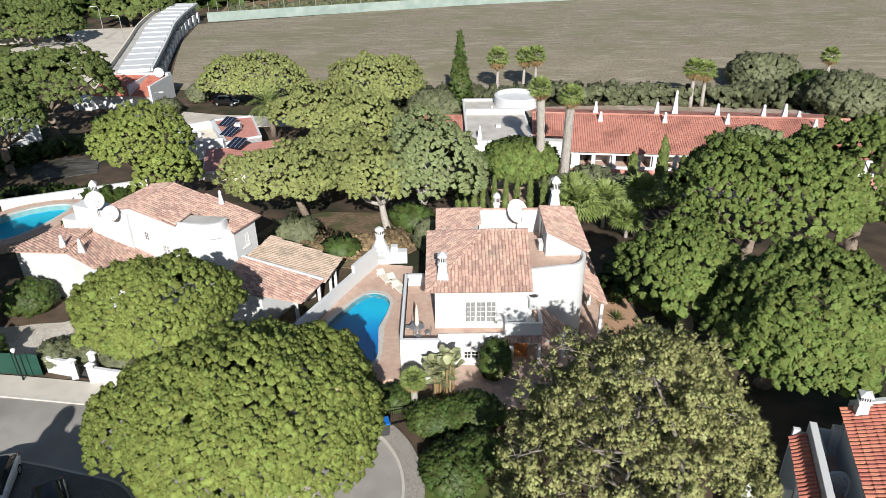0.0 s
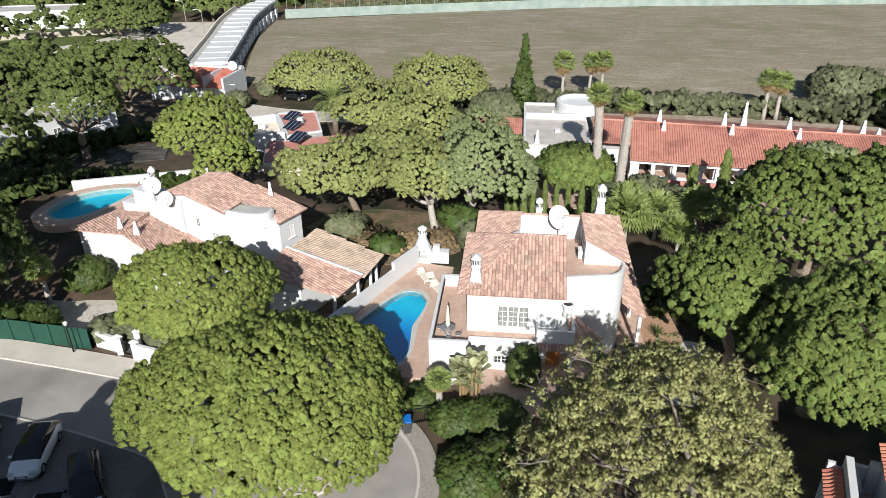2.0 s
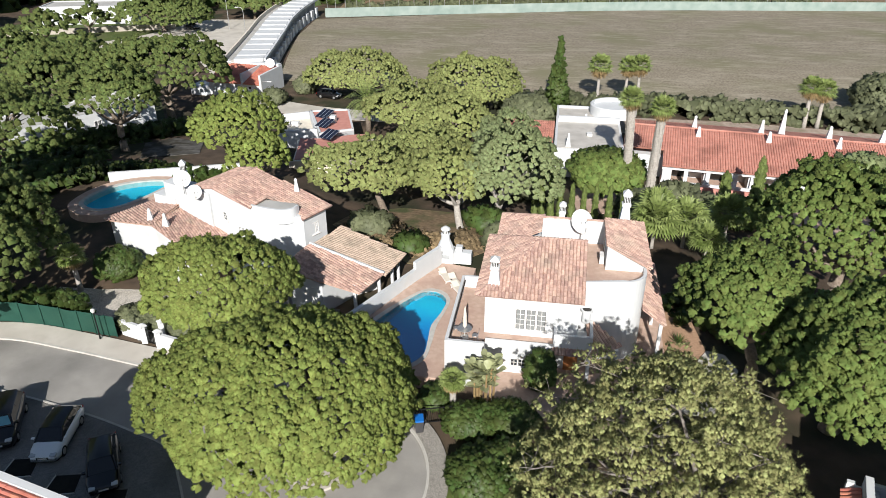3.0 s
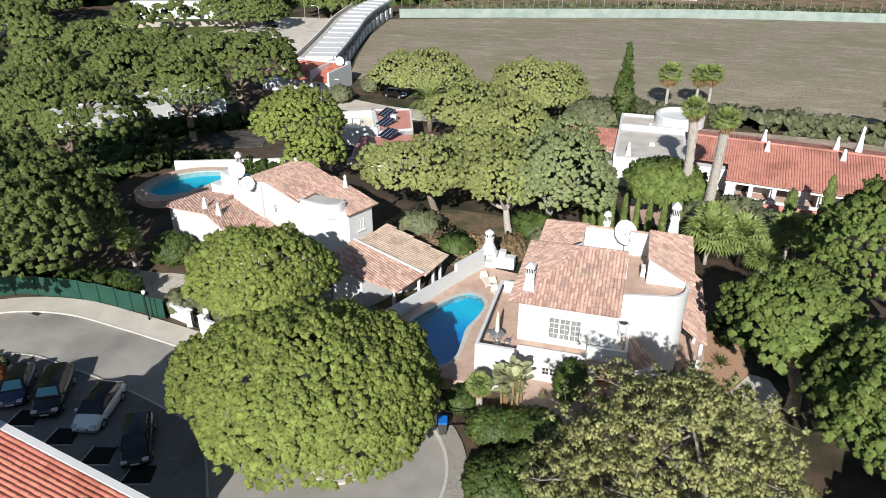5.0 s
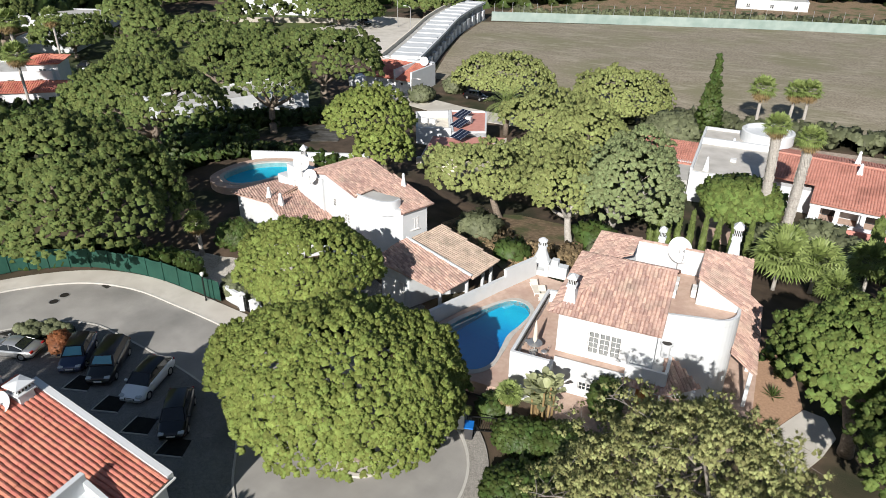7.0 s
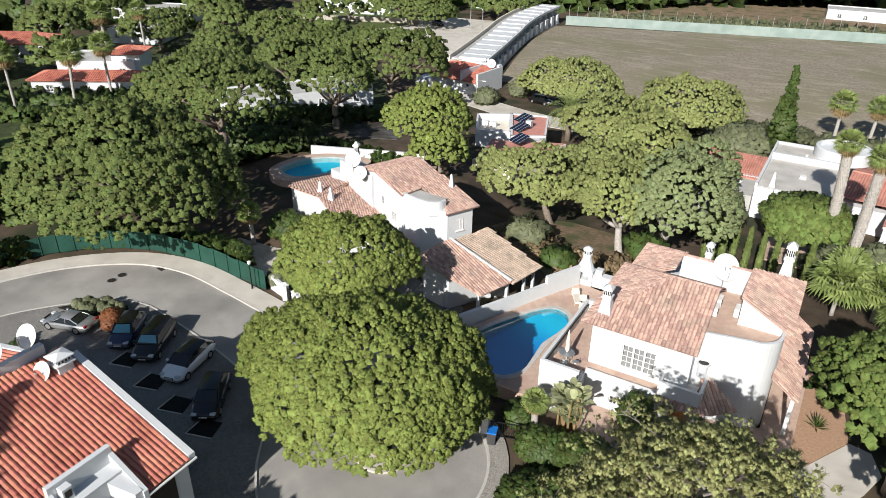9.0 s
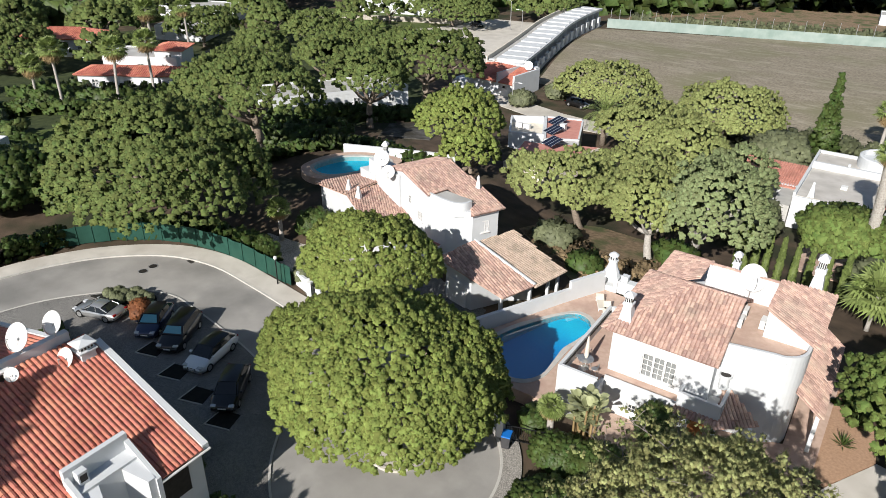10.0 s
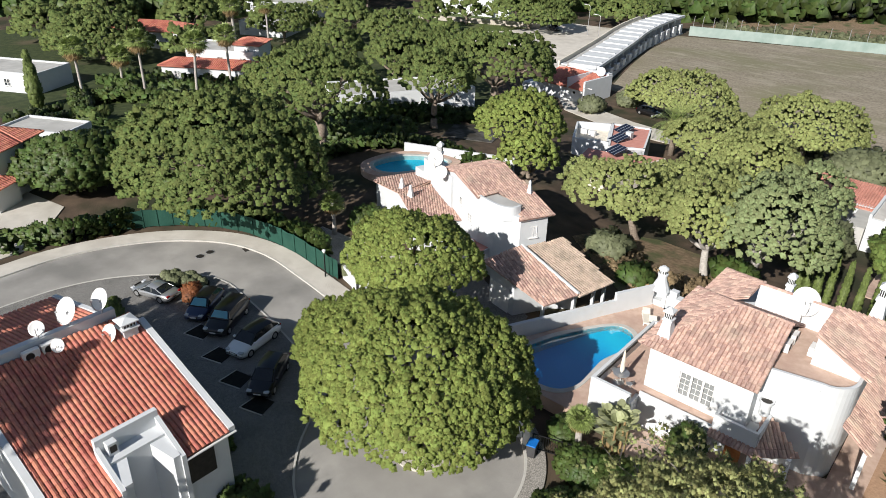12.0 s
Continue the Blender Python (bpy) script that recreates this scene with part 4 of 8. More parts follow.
# ---- neighbour's house ----
def build_neighbour():
    v = thing("neighbour_house", "white split-level house with weathered clay tile roofs", "house", -22, 52, 0.0)
    inv = Matrix.Translation((22, -52, 0))
    def p(name, bm, mat, label="", smooth=False):
        return part(name, bm, mat, v, label, smooth)
    p("upper_wall", prism(bmesh.new(), [(-28.2, 52.2), (-25.5, 51.2), (-20.9, 49.2), (-19.0, 48.95), (-17.6, 49.1), (-16.5, 49.3), (-15.4, 51.7), (-22.9, 55.0), (-26.0, 56.0)], 0.0, lambda x, y: 6.35), WHITE)
    p("front_gable", prism(bmesh.new(), [(-28.2, 52.2), (-25.0, 51.0), (-20.9, 49.2), (-20.8, 49.5), (-24.9, 51.3), (-28.1, 52.5)], 6.3, lambda x, y: 7.5 - 0.19 * max(0.0, x + 24.9) - 0.2 * max(0.0, -24.9 - x)), WHITE)
    window(v, -15.95, 50.45, 4.3, 0.75, 1.05, 62, 2, (2, 3))
    window(v, -22.2, 49.68, 3.9, 0.7, 0.9, -23, 2, (2, 3))
    window(v, -23.9, 50.42, 4.9, 0.45, 0.8, -23, 1, (2, 3))
    window(v, -25.9, 51.25, 6.0, 0.4, 0.7, -23, 1, (2, 3))
    def plane(corners, mat, width=0.24):
        a_, b_ = Vector(corners[0]), Vector(corners[1])
        u = (b_ - a_).normalized()
        up = Vector(corners[2])
        s = (up - a_) - u * (up - a_).dot(u)
        s.normalize()
        return tiled_plane(v, corners[0], corners[1], corners[2], [((Vector(c) - a_).dot(u), (Vector(c) - a_).dot(s)) for c in corners], mat, width)
    plane([(-16.4, 48.85, 6.25), (-14.9, 52.0, 6.25), (-22.9, 55.6, 7.75), (-25.0, 50.75, 7.7), (-20.85, 48.95, 6.9), (-20.2, 51.1, 6.95), (-17.4, 50.4, 6.4)], OLD_TILE)
    plane([(-25.3, 56.9, 7.05), (-27.6, 51.9, 7.0), (-25.0, 50.75, 7.7), (-22.9, 55.6, 7.75)], OLD_TILE)
    ridge_caps(v, (-25.0, 50.75, 7.73), (-22.9, 55.6, 7.78), OLD_TILE)
    # little roof terrace with rounded parapet
    arc = [Vector((-20.9, 49.2)), Vector((-19.0, 48.75)), Vector((-17.9, 48.75)), Vector((-17.2, 49.2)), Vector((-17.0, 49.9))]
    p("terrace_parapet", ribbon(bmesh.new(), smooth_line(arc, 4), offset_line(smooth_line(arc, 4), 0.2), 5.8, 7.1), WHITE)
    p("terrace_floor", prism(bmesh.new(), [(-20.7, 49.3), (-19, 48.95), (-17.9, 49.0), (-17.2, 49.7), (-17.4, 50.6), (-20.3, 51.0)], 6.4, 6.85), GREY_FLAT, "grey screed floor of a small roof terrace")
    # lower wing: two slopes that fall to either side of a short ridge
    p("lower_wall", prism(bmesh.new(), [(-35.1, 50.75), (-29.5, 48.7), (-27.2, 47.4), (-24.6, 50.2), (-27.0, 54.0), (-33.2, 54.2)], 0.0, lambda x, y: 4.88 - 0.16 * max(0.0, -29.4 - x) - 0.30 * max(0.0, x + 29.4)), WHITE)
    plane([(-31.6, 54.9, 4.75), (-35.45, 50.35, 4.1), (-29.43, 48.2, 5.05), (-29.1, 52.8, 5.3)], OLD_TILE)
    plane([(-26.8, 46.85, 4.4), (-23.6, 50.5, 3.35), (-29.1, 52.8, 4.75), (-29.43, 48.2, 5.1)], OLD_TILE)
    p("stair_wall", prism(bmesh.new(), [(-30.6, 52.9), (-28.0, 51.8), (-25.4, 50.9), (-25.2, 51.6), (-27.6, 53.2), (-30.2, 54.0)], 3.0, 7.0), WHITE)
    p("stair_step", prism(bmesh.new(), [(-31.9, 53.1), (-29.4, 52.2), (-29.0, 53.2), (-31.5, 54.1)], 3.0, 5.7), WHITE)
    p("balcony", boxes((-22.4, 47.4, 0, -19.4, 49.8, 2.6), (-22.4, 47.3, 2.6, -19.4, 47.5, 3.1), bevel=0.02), WHITE)
    p("balcony_floor", boxes((-22.3, 47.5, 2.5, -19.5, 49.4, 2.64)), PINK_FLAT)
    chimney(v, -30.2, 49.35, 4.6, 6.05, 0.6, 0.34, 20, "cone")
    chimney(v, -28.5, 48.75, 4.4, 6.0, 0.65, 0.34, 20, "cone")
    chimney(v, -18.3, 53.0, 6.2, 8.1, 0.6, 0.34, 20, "cone")
    chimney(v, -28.3, 52.6, 6.0, 9.3, 0.8, 0.45, 20)
    # garage and carport
    p("garage_wall", prism(bmesh.new(), [(-16.7, 45.7), (-13.8, 45.0), (-12.2, 48.0), (-15.4, 50.2)], -0.2, lambda x, y: 3.05 + 0.2 * (-15.5 - x)), WHITE)
    p("garage_door", prism(bmesh.new(), [(-16.2, 45.52), (-14.3, 45.06), (-14.32, 44.99), (-16.22, 45.45)], 0.0, 2.2), PLASTIC, "pale garage door")
    p("garage_side", prism(bmesh.new(), [(-15.8, 49.6), (-12.2, 48.0), (-10.6, 49.4), (-12.0, 52.4), (-14.6, 53.0)], -0.8, lambda x, y: 3.0 + 0.16 * (-12.0 - x)), WHITE)
    plane([(-10.7, 44.6, 2.45), (-9.4, 47.35, 2.75), (-16.0, 48.95, 4.1), (-17.1, 45.2, 4.0)], OLD_TILE)
    plane([(-9.25, 47.3, 2.65), (-8.4, 51.0, 2.65), (-14.6, 53.3, 3.7), (-16.0, 48.95, 3.98)], MOSS_TILE)
    p("verge", tube(bmesh.new(), [(-16.0, 48.95, 4.15), (-9.4, 47.35, 2.85)], 0.14, 6), WHITE)
    for x, y in ((-9.9, 47.6), (-9.3, 49.6), (-9.1, 51.0), (-11.3, 45.4)):
        p("post", boxes((x - 0.12, y - 0.12, -0.6, x + 0.12, y + 0.12, 2.75)), WHITE)
    for ob in v.children:
        ob.matrix_parent_inverse = inv
    return v


build_neighbour()
dish(-27.9, 51.5, 8.0, 0.72, 30, 35, "large white satellite dish on the neighbour's roof", 6.6)
dish(-26.4, 50.55, 7.3, 0.6, 30, 35, "white satellite dish on the neighbour's parapet", 6.6)

# neighbour's pool
POOL2 = smooth_line([(-44.6, 59.4), (-43.4, 57.6), (-41.2, 57.2), (-39.2, 59.0), (-37.6, 63.0), (-37.4, 66.0), (-40.5, 65.8), (-43.6, 63.4)], 5, True)
mid = Vector((-41, 61.6))
pool_b = [tuple(Vector(p) * 0.86 + Vector((-40.6, 60.8)) * 0.14) for p in POOL2]
pool_c = [tuple(Vector(p) + (Vector(p) - mid).normalized() * 0.45) for p in pool_b]
shape_with_hole("pool_coping", pool_c, pool_b, 0.2, 1.37, KERB, "pale stone coping round the neighbour's pool", "coping")
shape_with_hole("pool_deck", [tuple(Vector(p) + (Vector(p) - mid).normalized() * 1.5) for p in pool_b], pool_c, 0.0, 1.31, TERRACOTTA, "tiled deck round the neighbour's pool", "deck")
bm = bmesh.new()
bm.faces.new([bm.verts.new((x, y, 0.72)) for x, y in pool_b])
whole("pool_basin", bm, POOL_TILE, "blue floor of the neighbour's pool", "pool", "structure")
bm = bmesh.new()
bm.faces.new([bm.verts.new((x, y, 1.22)) for x, y in pool_b])
whole("pool_water", bm, WATER, "clear blue water in the neighbour's pool", "water", "structure")
bm = bmesh.new()
wall_run(bm, (-32.0, 70.6), (-45.2, 65.6), -0.8, 1.9, 0.3)
whole("garden_wall", bm, WHITE, "white garden wall behind the neighbour's pool", "wall", "structure")


# ---- red-roofed block beside the parking ----
def build_red_block():
    v = thing("red_roof_house", "white house with bright red ribbed tile roof", "house", -22, 15, 0.0)
    inv = Matrix.Translation((22, -15, 0))
    def p(name, bm, mat, label=""):
        return part(name, bm, mat, v, label)
    p("wall", prism(bmesh.new(), [(-14.3, 19.4), (-14.3, 16.7), (-15.25, 16.7), (-15.25, 13.7), (-14.3, 13.7), (-14.3, 11.0), (-23.2, 11.0), (-31.5, 11.0), (-31.5, 18.4), (-23.2, 18.4), (-22.6, 19.4)], 0.0, lambda x, y: 4.85 + (3.4 * (-14.3 - x) / 8.9 if x > -23.3 else 3.4 - 2.2 * (-23.2 - x) / 8.3)), WHITE)
    slope = math.hypot(9.1, 3.41)
    tiled_plane(v, (-14.0, 10.9, 5.0), (-14.0, 19.35, 5.0), (-22, 15, 8.0), [(0, 0), (2.75, 0), (2.75, 2.2), (5.8, 2.2), (5.8, 0), (8.45, 0), (8.45, slope), (0, slope)], RED_TILE, width=0.27, length=0.42, singles=300, first=lambda s: s[1] - s[0] * 0.2)
    tiled_plane(v, (-31.8, 18.2, 6.2), (-31.8, 9.9, 6.2), (-23.6, 15, 8.3), [(0, 0), (8.3, 0), (8.3, 8.5), (0, 8.5)], RED_TILE, width=0.27, length=0.42)
    def verge(bm, y0, y1, x0, z0, x1, z1):
        vs = [bm.verts.new(c) for c in ((x0, y0, z0 - 0.3), (x0, y1, z0 - 0.3), (x0, y1, z0 + 0.2), (x0, y0, z0 + 0.2), (x1, y0, z1 - 0.3), (x1, y1, z1 - 0.3), (x1, y1, z1 + 0.2), (x1, y0, z1 + 0.2))]
        for f in ((0, 1, 2, 3), (7, 6, 5, 4), (0, 4, 5, 1), (1, 5, 6, 2), (2, 6, 7, 3), (3, 7, 4, 0)):
            bm.faces.new([vs[i] for i in f])
    for row in ((19.35, 19.72, -14.0, 5.0, -22.3, 8.11), (10.55, 10.9, -14.0, 5.0, -23.1, 8.41), (18.2, 18.5, -31.8, 6.2, -23.6, 8.3)):
        bm = bmesh.new()
        verge(bm, *row)
        bmesh.ops.recalc_face_normals(bm, faces=bm.faces[:])
        p("verge", bm, WHITE)
    p("ridge_wall", boxes((-23.6, 10.6, 7.0, -23.2, 18.6, 9.0), bevel=0.02), WHITE)
    for y0, y1 in ((11, 13.48), (16.84, 19.7)):
        p("gutter", tube(bmesh.new(), [(-13.9, y0, 4.88), (-13.9, y1, 4.88)], 0.07, 8), PLASTIC)
    chimney(v, -21.9, 18.55, 7.4, 9.0, 0.85, 0.8)
    # white dormer set back in a notch of the eave, with side walls that fall with the slope, and a dark opening beside it
    slope_z = lambda x, y: 5.0 + (-14.0 - x) * 0.375
    p("dormer", boxes((-16.05, 13.72, 0.0, -15.2, 16.58, 6.02)), WHITE)
    p("rear_parapet", boxes((-16.35, 13.55, 5.4, -16.05, 16.8, 6.95), bevel=0.03), WHITE)
    p("side_parapet", prism(bmesh.new(), [(-16.05, 16.58), (-13.85, 16.58), (-13.85, 16.82), (-16.05, 16.82)], 0.0, lambda x, y: slope_z(x, y) + 0.35 + 0.2 * (-13.85 - x)), WHITE)
    p("side_parapet", prism(bmesh.new(), [(-16.05, 13.5), (-13.85, 13.5), (-13.85, 13.72), (-16.05, 13.72)], 0.0, lambda x, y: slope_z(x, y) + 0.35 + 0.2 * (-13.85 - x)), WHITE)
    p("pier", prism(bmesh.new(), [(-15.2, 15.75), (-13.95, 16.2), (-13.95, 16.58), (-15.2, 16.58)], 0.0, lambda x, y: slope_z(x, y) + 0.42), WHITE)
    p("pier", prism(bmesh.new(), [(-15.2, 13.72), (-13.95, 13.72), (-13.95, 14.1), (-15.2, 14.55)], 0.0, lambda x, y: slope_z(x, y) + 0.42), WHITE)
    p("vent_box", boxes((-16.02, 13.95, 6.02, -15.6, 14.45, 6.75), bevel=0.02), WHITE)
    p("vent_mouth", boxes((-15.61, 14.03, 6.2, -15.59, 14.37, 6.6)), DARK_FRAME)
    p("dark_shutter", boxes((-14.27, 16.9, 2.9, -14.2, 18.5, 4.7)), DARK_FRAME, "dark louvred opening under the eave")
    for ob in v.children:
        ob.matrix_parent_inverse = inv


build_red_block()
dish(-23.3, 16.15, 9.95, 0.72, 12, 32, "large white satellite dish on the red-roofed house", 8.9)
dish(-23.3, 17.95, 9.85, 0.62, 12, 32, "white satellite dish on the ridge wall of the red-roofed house", 8.9)
dish(-22.1, 17.6, 8.3, 0.52, 12, 32, "cream satellite dish beside the chimney", 7.9)
dish(-23.3, 14.55, 9.6, 0.4, 60, 32, "small grey mesh dish on the ridge wall", 8.9)


# ---- trees ----
HEART = None


def heart_mesh():
    """The corners and faces of an eight-sided ball, stood askew."""
    global HEART
    if HEART is None:
        six = np.array([(1, 0, 0), (-1, 0, 0), (0, 1, 0), (0, -1, 0), (0, 0, 1), (0, 0, -1)], float)
        faces = [f for a, b in ((0, 2), (2, 1), (1, 3), (3, 0)) for f in ((a, b, 4), (b, a, 5))]
        HEART = (six @ np.array(Euler((0.6, 0.5, 0.3)).to_matrix()).T, np.array(faces))
    return HEART


def unit(rng, n):
    d = rng.normal(size=(n, 3))
    return d / np.linalg.norm(d, axis=1)[:, None]


def foliage(name, lumps, radii, mat, parent, seed, puffs=9, fuzz=5, puff=0.46, up=0.35, stretch=1.0, needle=0.75, thin=0.16, label="", kind="", base=(0, 0, 0), facing=None, core=0.98):
    """A crown: each lump is a shaded heart with rounded puffs of foliage sitting on its outer side, each of them bristling with short needles.
    puff: the puffs' size as a share of their lump; facing: the way that each lump bulges; stretch: how much taller than wide a puff is."""
    rng = np.random.default_rng(seed)
    lumps, radii = np.asarray(lumps, float) - np.array(base), np.asarray(radii, float)
    iv, if_ = heart_mesh()
    n = len(lumps)
    if facing is None:
        facing = lumps - lumps.mean(0) + np.array((0, 0, 0.3))
    facing = facing / (np.linalg.norm(facing, axis=1)[:, None] + 1e-9)
    facing = facing + np.array((0, 0, up))
    facing /= np.linalg.norm(facing, axis=1)[:, None] + 1e-9
    own = np.repeat(np.arange(n), puffs)
    d = unit(rng, n * puffs)
    along = (d * facing[own]).sum(1)
    d = d - np.where(along < -0.1, 2 * along, 0.0)[:, None] * facing[own]
    at = lumps[own] + d * (radii[own] * rng.uniform(0.62, 0.98, len(own)))[:, None] * np.array((1, 1, stretch))
    size = radii[own] * puff * rng.uniform(0.72, 1.28, len(own))
    centres, sizes = np.concatenate([lumps, at]), np.concatenate([radii * core, size])
    lean = np.concatenate([facing, d * 0.55 + facing[own] * 0.7])
    m = len(centres)
    jitter = 1 + rng.uniform(-0.35, 0.35, size=(m, len(iv), 1))
    cv = (centres[:, None, :] + iv[None] * sizes[:, None, None] * jitter * np.array([1, 1, stretch])).reshape(-1, 3)
    cn = (iv[None] * 0.55 + lean[:, None, :] * 0.85).reshape(-1, 3)
    cf = (if_[None] + (np.arange(m) * len(iv))[:, None, None]).reshape(-1, 3)
    verts, norms, tris = [cv], [cn], [cf]
    if fuzz:
        who = np.repeat(np.arange(n, m), fuzz)
        out = unit(rng, len(who)) + lean[who] * 0.9
        out /= np.linalg.norm(out, axis=1)[:, None]
        side = np.cross(out, unit(rng, len(who)))
        side /= np.linalg.norm(side, axis=1)[:, None] + 1e-9
        root = centres[who] + out * (sizes[who] * 0.45)[:, None] * np.array([1, 1, stretch])
        ln = (sizes[who] * (0.3 + needle) * rng.uniform(0.75, 1.3, len(who)))[:, None]
        wd = (sizes[who] * (0.05 + thin))[:, None]
        tri = np.stack([root + side * wd, root + out * ln, root - side * wd], 1)
        bn = out * 0.6 + lean[who] * 0.7 + 0.15 * unit(rng, len(who))
        turn = (np.cross(tri[:, 1] - tri[:, 0], tri[:, 2] - tri[:, 0]) * bn).sum(1) < 0
        tri[turn] = tri[turn][:, ::-1]
        verts.append(tri.reshape(-1, 3))
        norms.append(np.repeat(bn, 3, axis=0))
        tris.append(np.arange(len(tri) * 3).reshape(-1, 3) + len(cv))
    vs, ns, fs = np.concatenate(verts), np.concatenate(norms), np.concatenate(tris)
    ns /= np.linalg.norm(ns, axis=1)[:, None] + 1e-9
    me = bpy.data.meshes.new(name)
    me.vertices.add(len(vs))
    me.vertices.foreach_set("co", vs.astype(np.float32).ravel())
    me.loops.add(fs.size)
    me.loops.foreach_set("vertex_index", fs.ravel().astype(np.int32))
    me.polygons.add(len(fs))
    me.polygons.foreach_set("loop_start", (np.arange(len(fs)) * 3).astype(np.int32))
    me.update(calc_edges=True)
    soft = me.attributes.new("custom_normal", "FLOAT_VECTOR", "POINT")
    soft.data.foreach_set("vector", ns.astype(np.float32).ravel())
    me.materials.append(mat)
    ob = new(name, me)
    ob.parent = parent
    return tagged(ob, label, kind=kind)


def bent(rng, a, b, sag, n=5):
    a, b = np.array(a, float), np.array(b, float)
    off = rng.normal(size=3) * np.linalg.norm(b - a) * 0.07
    out = []
    for k in range(n + 1):
        t = k / n
        q = a + (b - a) * t + off * math.sin(math.pi * t)
        q[2] += sag * math.sin(math.pi * t)
        out.append(tuple(q))
    return out


def spread_heads(rng, n, rx, ry, thick, dome, ragged, seed, gap):
    """Branch heads strewn evenly over a domed crown: their places from the middle of its rim, and the way each grows."""
    cz, ang = rng.uniform(0.03, 1.0, n), rng.uniform(0, math.tau, n)
    q = np.stack([np.sqrt(1 - cz ** 2) * np.cos(ang), np.sqrt(1 - cz ** 2) * np.sin(ang), cz], 1)
    size = np.array((rx, ry, thick))
    for _ in range(7):
        p = (q * size).astype(np.float32)
        gap_v = p[:, None, :] - p[None, :, :]
        dist = np.sqrt((gap_v ** 2).sum(2)) + 1e-6
        push = np.clip(1.15 * gap - dist, 0, None) / dist
        np.fill_diagonal(push, 0)
        p = p + 0.22 * (gap_v * push[:, :, None]).sum(1)
        q = p / size
        q[:, 2] = np.abs(q[:, 2])
        q /= np.linalg.norm(q, axis=1)[:, None] + 1e-9
    ang = np.arctan2(q[:, 1], q[:, 0])
    wob = 1 + ragged * np.sin(ang * 3 + seed) + ragged * 0.8 * np.sin(ang * 5 + seed * 2.1) + ragged * 0.7 * np.sin(ang * 9 + seed * 1.3)
    at = np.stack([q[:, 0] * rx * wob, q[:, 1] * ry * wob, thick * q[:, 2] ** dome], 1)
    way = q / size
    way /= np.linalg.norm(way, axis=1)[:, None]
    return at, way


def stone_pine(x, y, top, rx, ry, thick, seed, mat=None, label="", head=0.5, gap=0.7, puffs=12, fuzz=6, puff=0.42, gaps=0.0, base=None, dome=1.0, bark=None, group="umbrella pines", ragged=0.035, under=0.18, rough=0.5):
    """An umbrella pine: top is the height of the crown's summit, thick the height from its rim to the summit; head: the size of one branch's head of foliage."""
    rng = np.random.default_rng(seed)
    gx, gy = base or (x, y)
    gz = ground_z(gx, gy)
    tree = thing("pine_tree", label, "tree", gx, gy, gz, group=group)
    rx, ry, top, thick = rx - head * 1.1, ry - head * 1.1, top - head * 0.9, thick - head * 0.4
    h = ((rx * ry) ** 1.6 + (rx * thick) ** 1.6 + (ry * thick) ** 1.6) / 3
    n = int(math.tau * h ** (1 / 1.6) * 1.3 / (gap * gap))
    at, way = spread_heads(rng, n, rx, ry, thick, dome, ragged, seed, gap)
    wide = np.array([noise.noise((a * 0.3 + seed, b * 0.3, c * 0.3)) for a, b, c in at])
    fine = np.array([noise.noise((a * 0.9 - seed, b * 0.9, c * 0.9)) for a, b, c in at])
    at += way * (wide * 1.3 * rough + fine * 0.9 * rough + rng.normal(size=n) * 0.22 * rough)[:, None]
    keep = fine > (-0.62 + gaps)
    at, way = at[keep], way[keep]
    radii = head * rng.uniform(0.7, 1.25, len(at))
    # thinner foliage on the crown's underside
    m = int(n * under)
    ru, au = np.sqrt(rng.uniform(0.05, 0.9, m)), rng.uniform(0, math.tau, m)
    low = np.stack([ru * np.cos(au) * rx, ru * np.sin(au) * ry, thick * 0.45 * np.sqrt(1 - ru ** 2) - rng.uniform(0.0, 0.9, m) * head], 1)
    at, radii = np.concatenate([at, low]), np.concatenate([radii, head * rng.uniform(0.6, 1.0, m)])
    way = np.concatenate([way, np.stack([np.cos(au) * ru, np.sin(au) * ru, np.full(m, 0.1)], 1)])
    foliage("crown", at + np.array((x, y, top - thick)), radii, mat or NEEDLES, tree, seed, puffs, fuzz, puff, base=(gx, gy, gz), facing=way)
    fork = (gx + (x - gx) * 0.45, gy + (y - gy) * 0.45, gz + (top - thick - gz) * 0.55)
    tr = 0.035 * (top - gz) + 0.02 * rx
    o = np.array((gx, gy, gz))
    bm = tube(bmesh.new(), [tuple(np.array(q) - o) for q in bent(rng, (gx, gy, gz - 0.2), fork, 0.1)], [tr * 1.25, tr * 1.05, tr, tr * 0.95, tr * 0.9, tr * 0.8], 10)
    part("trunk", bm, bark or BARK, tree, smooth=True)
    for j in range(7):
        a = j * math.tau / 7 + rng.uniform(-0.3, 0.3)
        reach = rng.uniform(0.45, 0.8)
        tip = (x + math.cos(a) * rx * reach, y + math.sin(a) * ry * reach, top - thick * (0.75 if reach > 0.6 else 0.5) - head)
        line = bent(rng, fork, tip, -0.25)
        r = [tr * 0.6 * (1 - 0.8 * i / 5) + 0.02 for i in range(6)]
        bm = tube(bmesh.new(), [tuple(np.array(q) - o) for q in line], r, 6)
        for i in (3, 4):
            q = np.array(line[i])
            for s in (-0.5, 0.55):
                e = (q[0] + math.cos(a + s) * rx * 0.22, q[1] + math.sin(a + s) * ry * 0.22, q[2] + rng.uniform(0.4, 1.0))
                tube(bm, [tuple(np.array(w) - o) for w in bent(rng, q, e, 0.0, 3)], [r[i] * 0.55, r[i] * 0.45, r[i] * 0.3, 0.015], 5)
        part("limb", bm, bark or BARK, tree, smooth=True)
    return tree


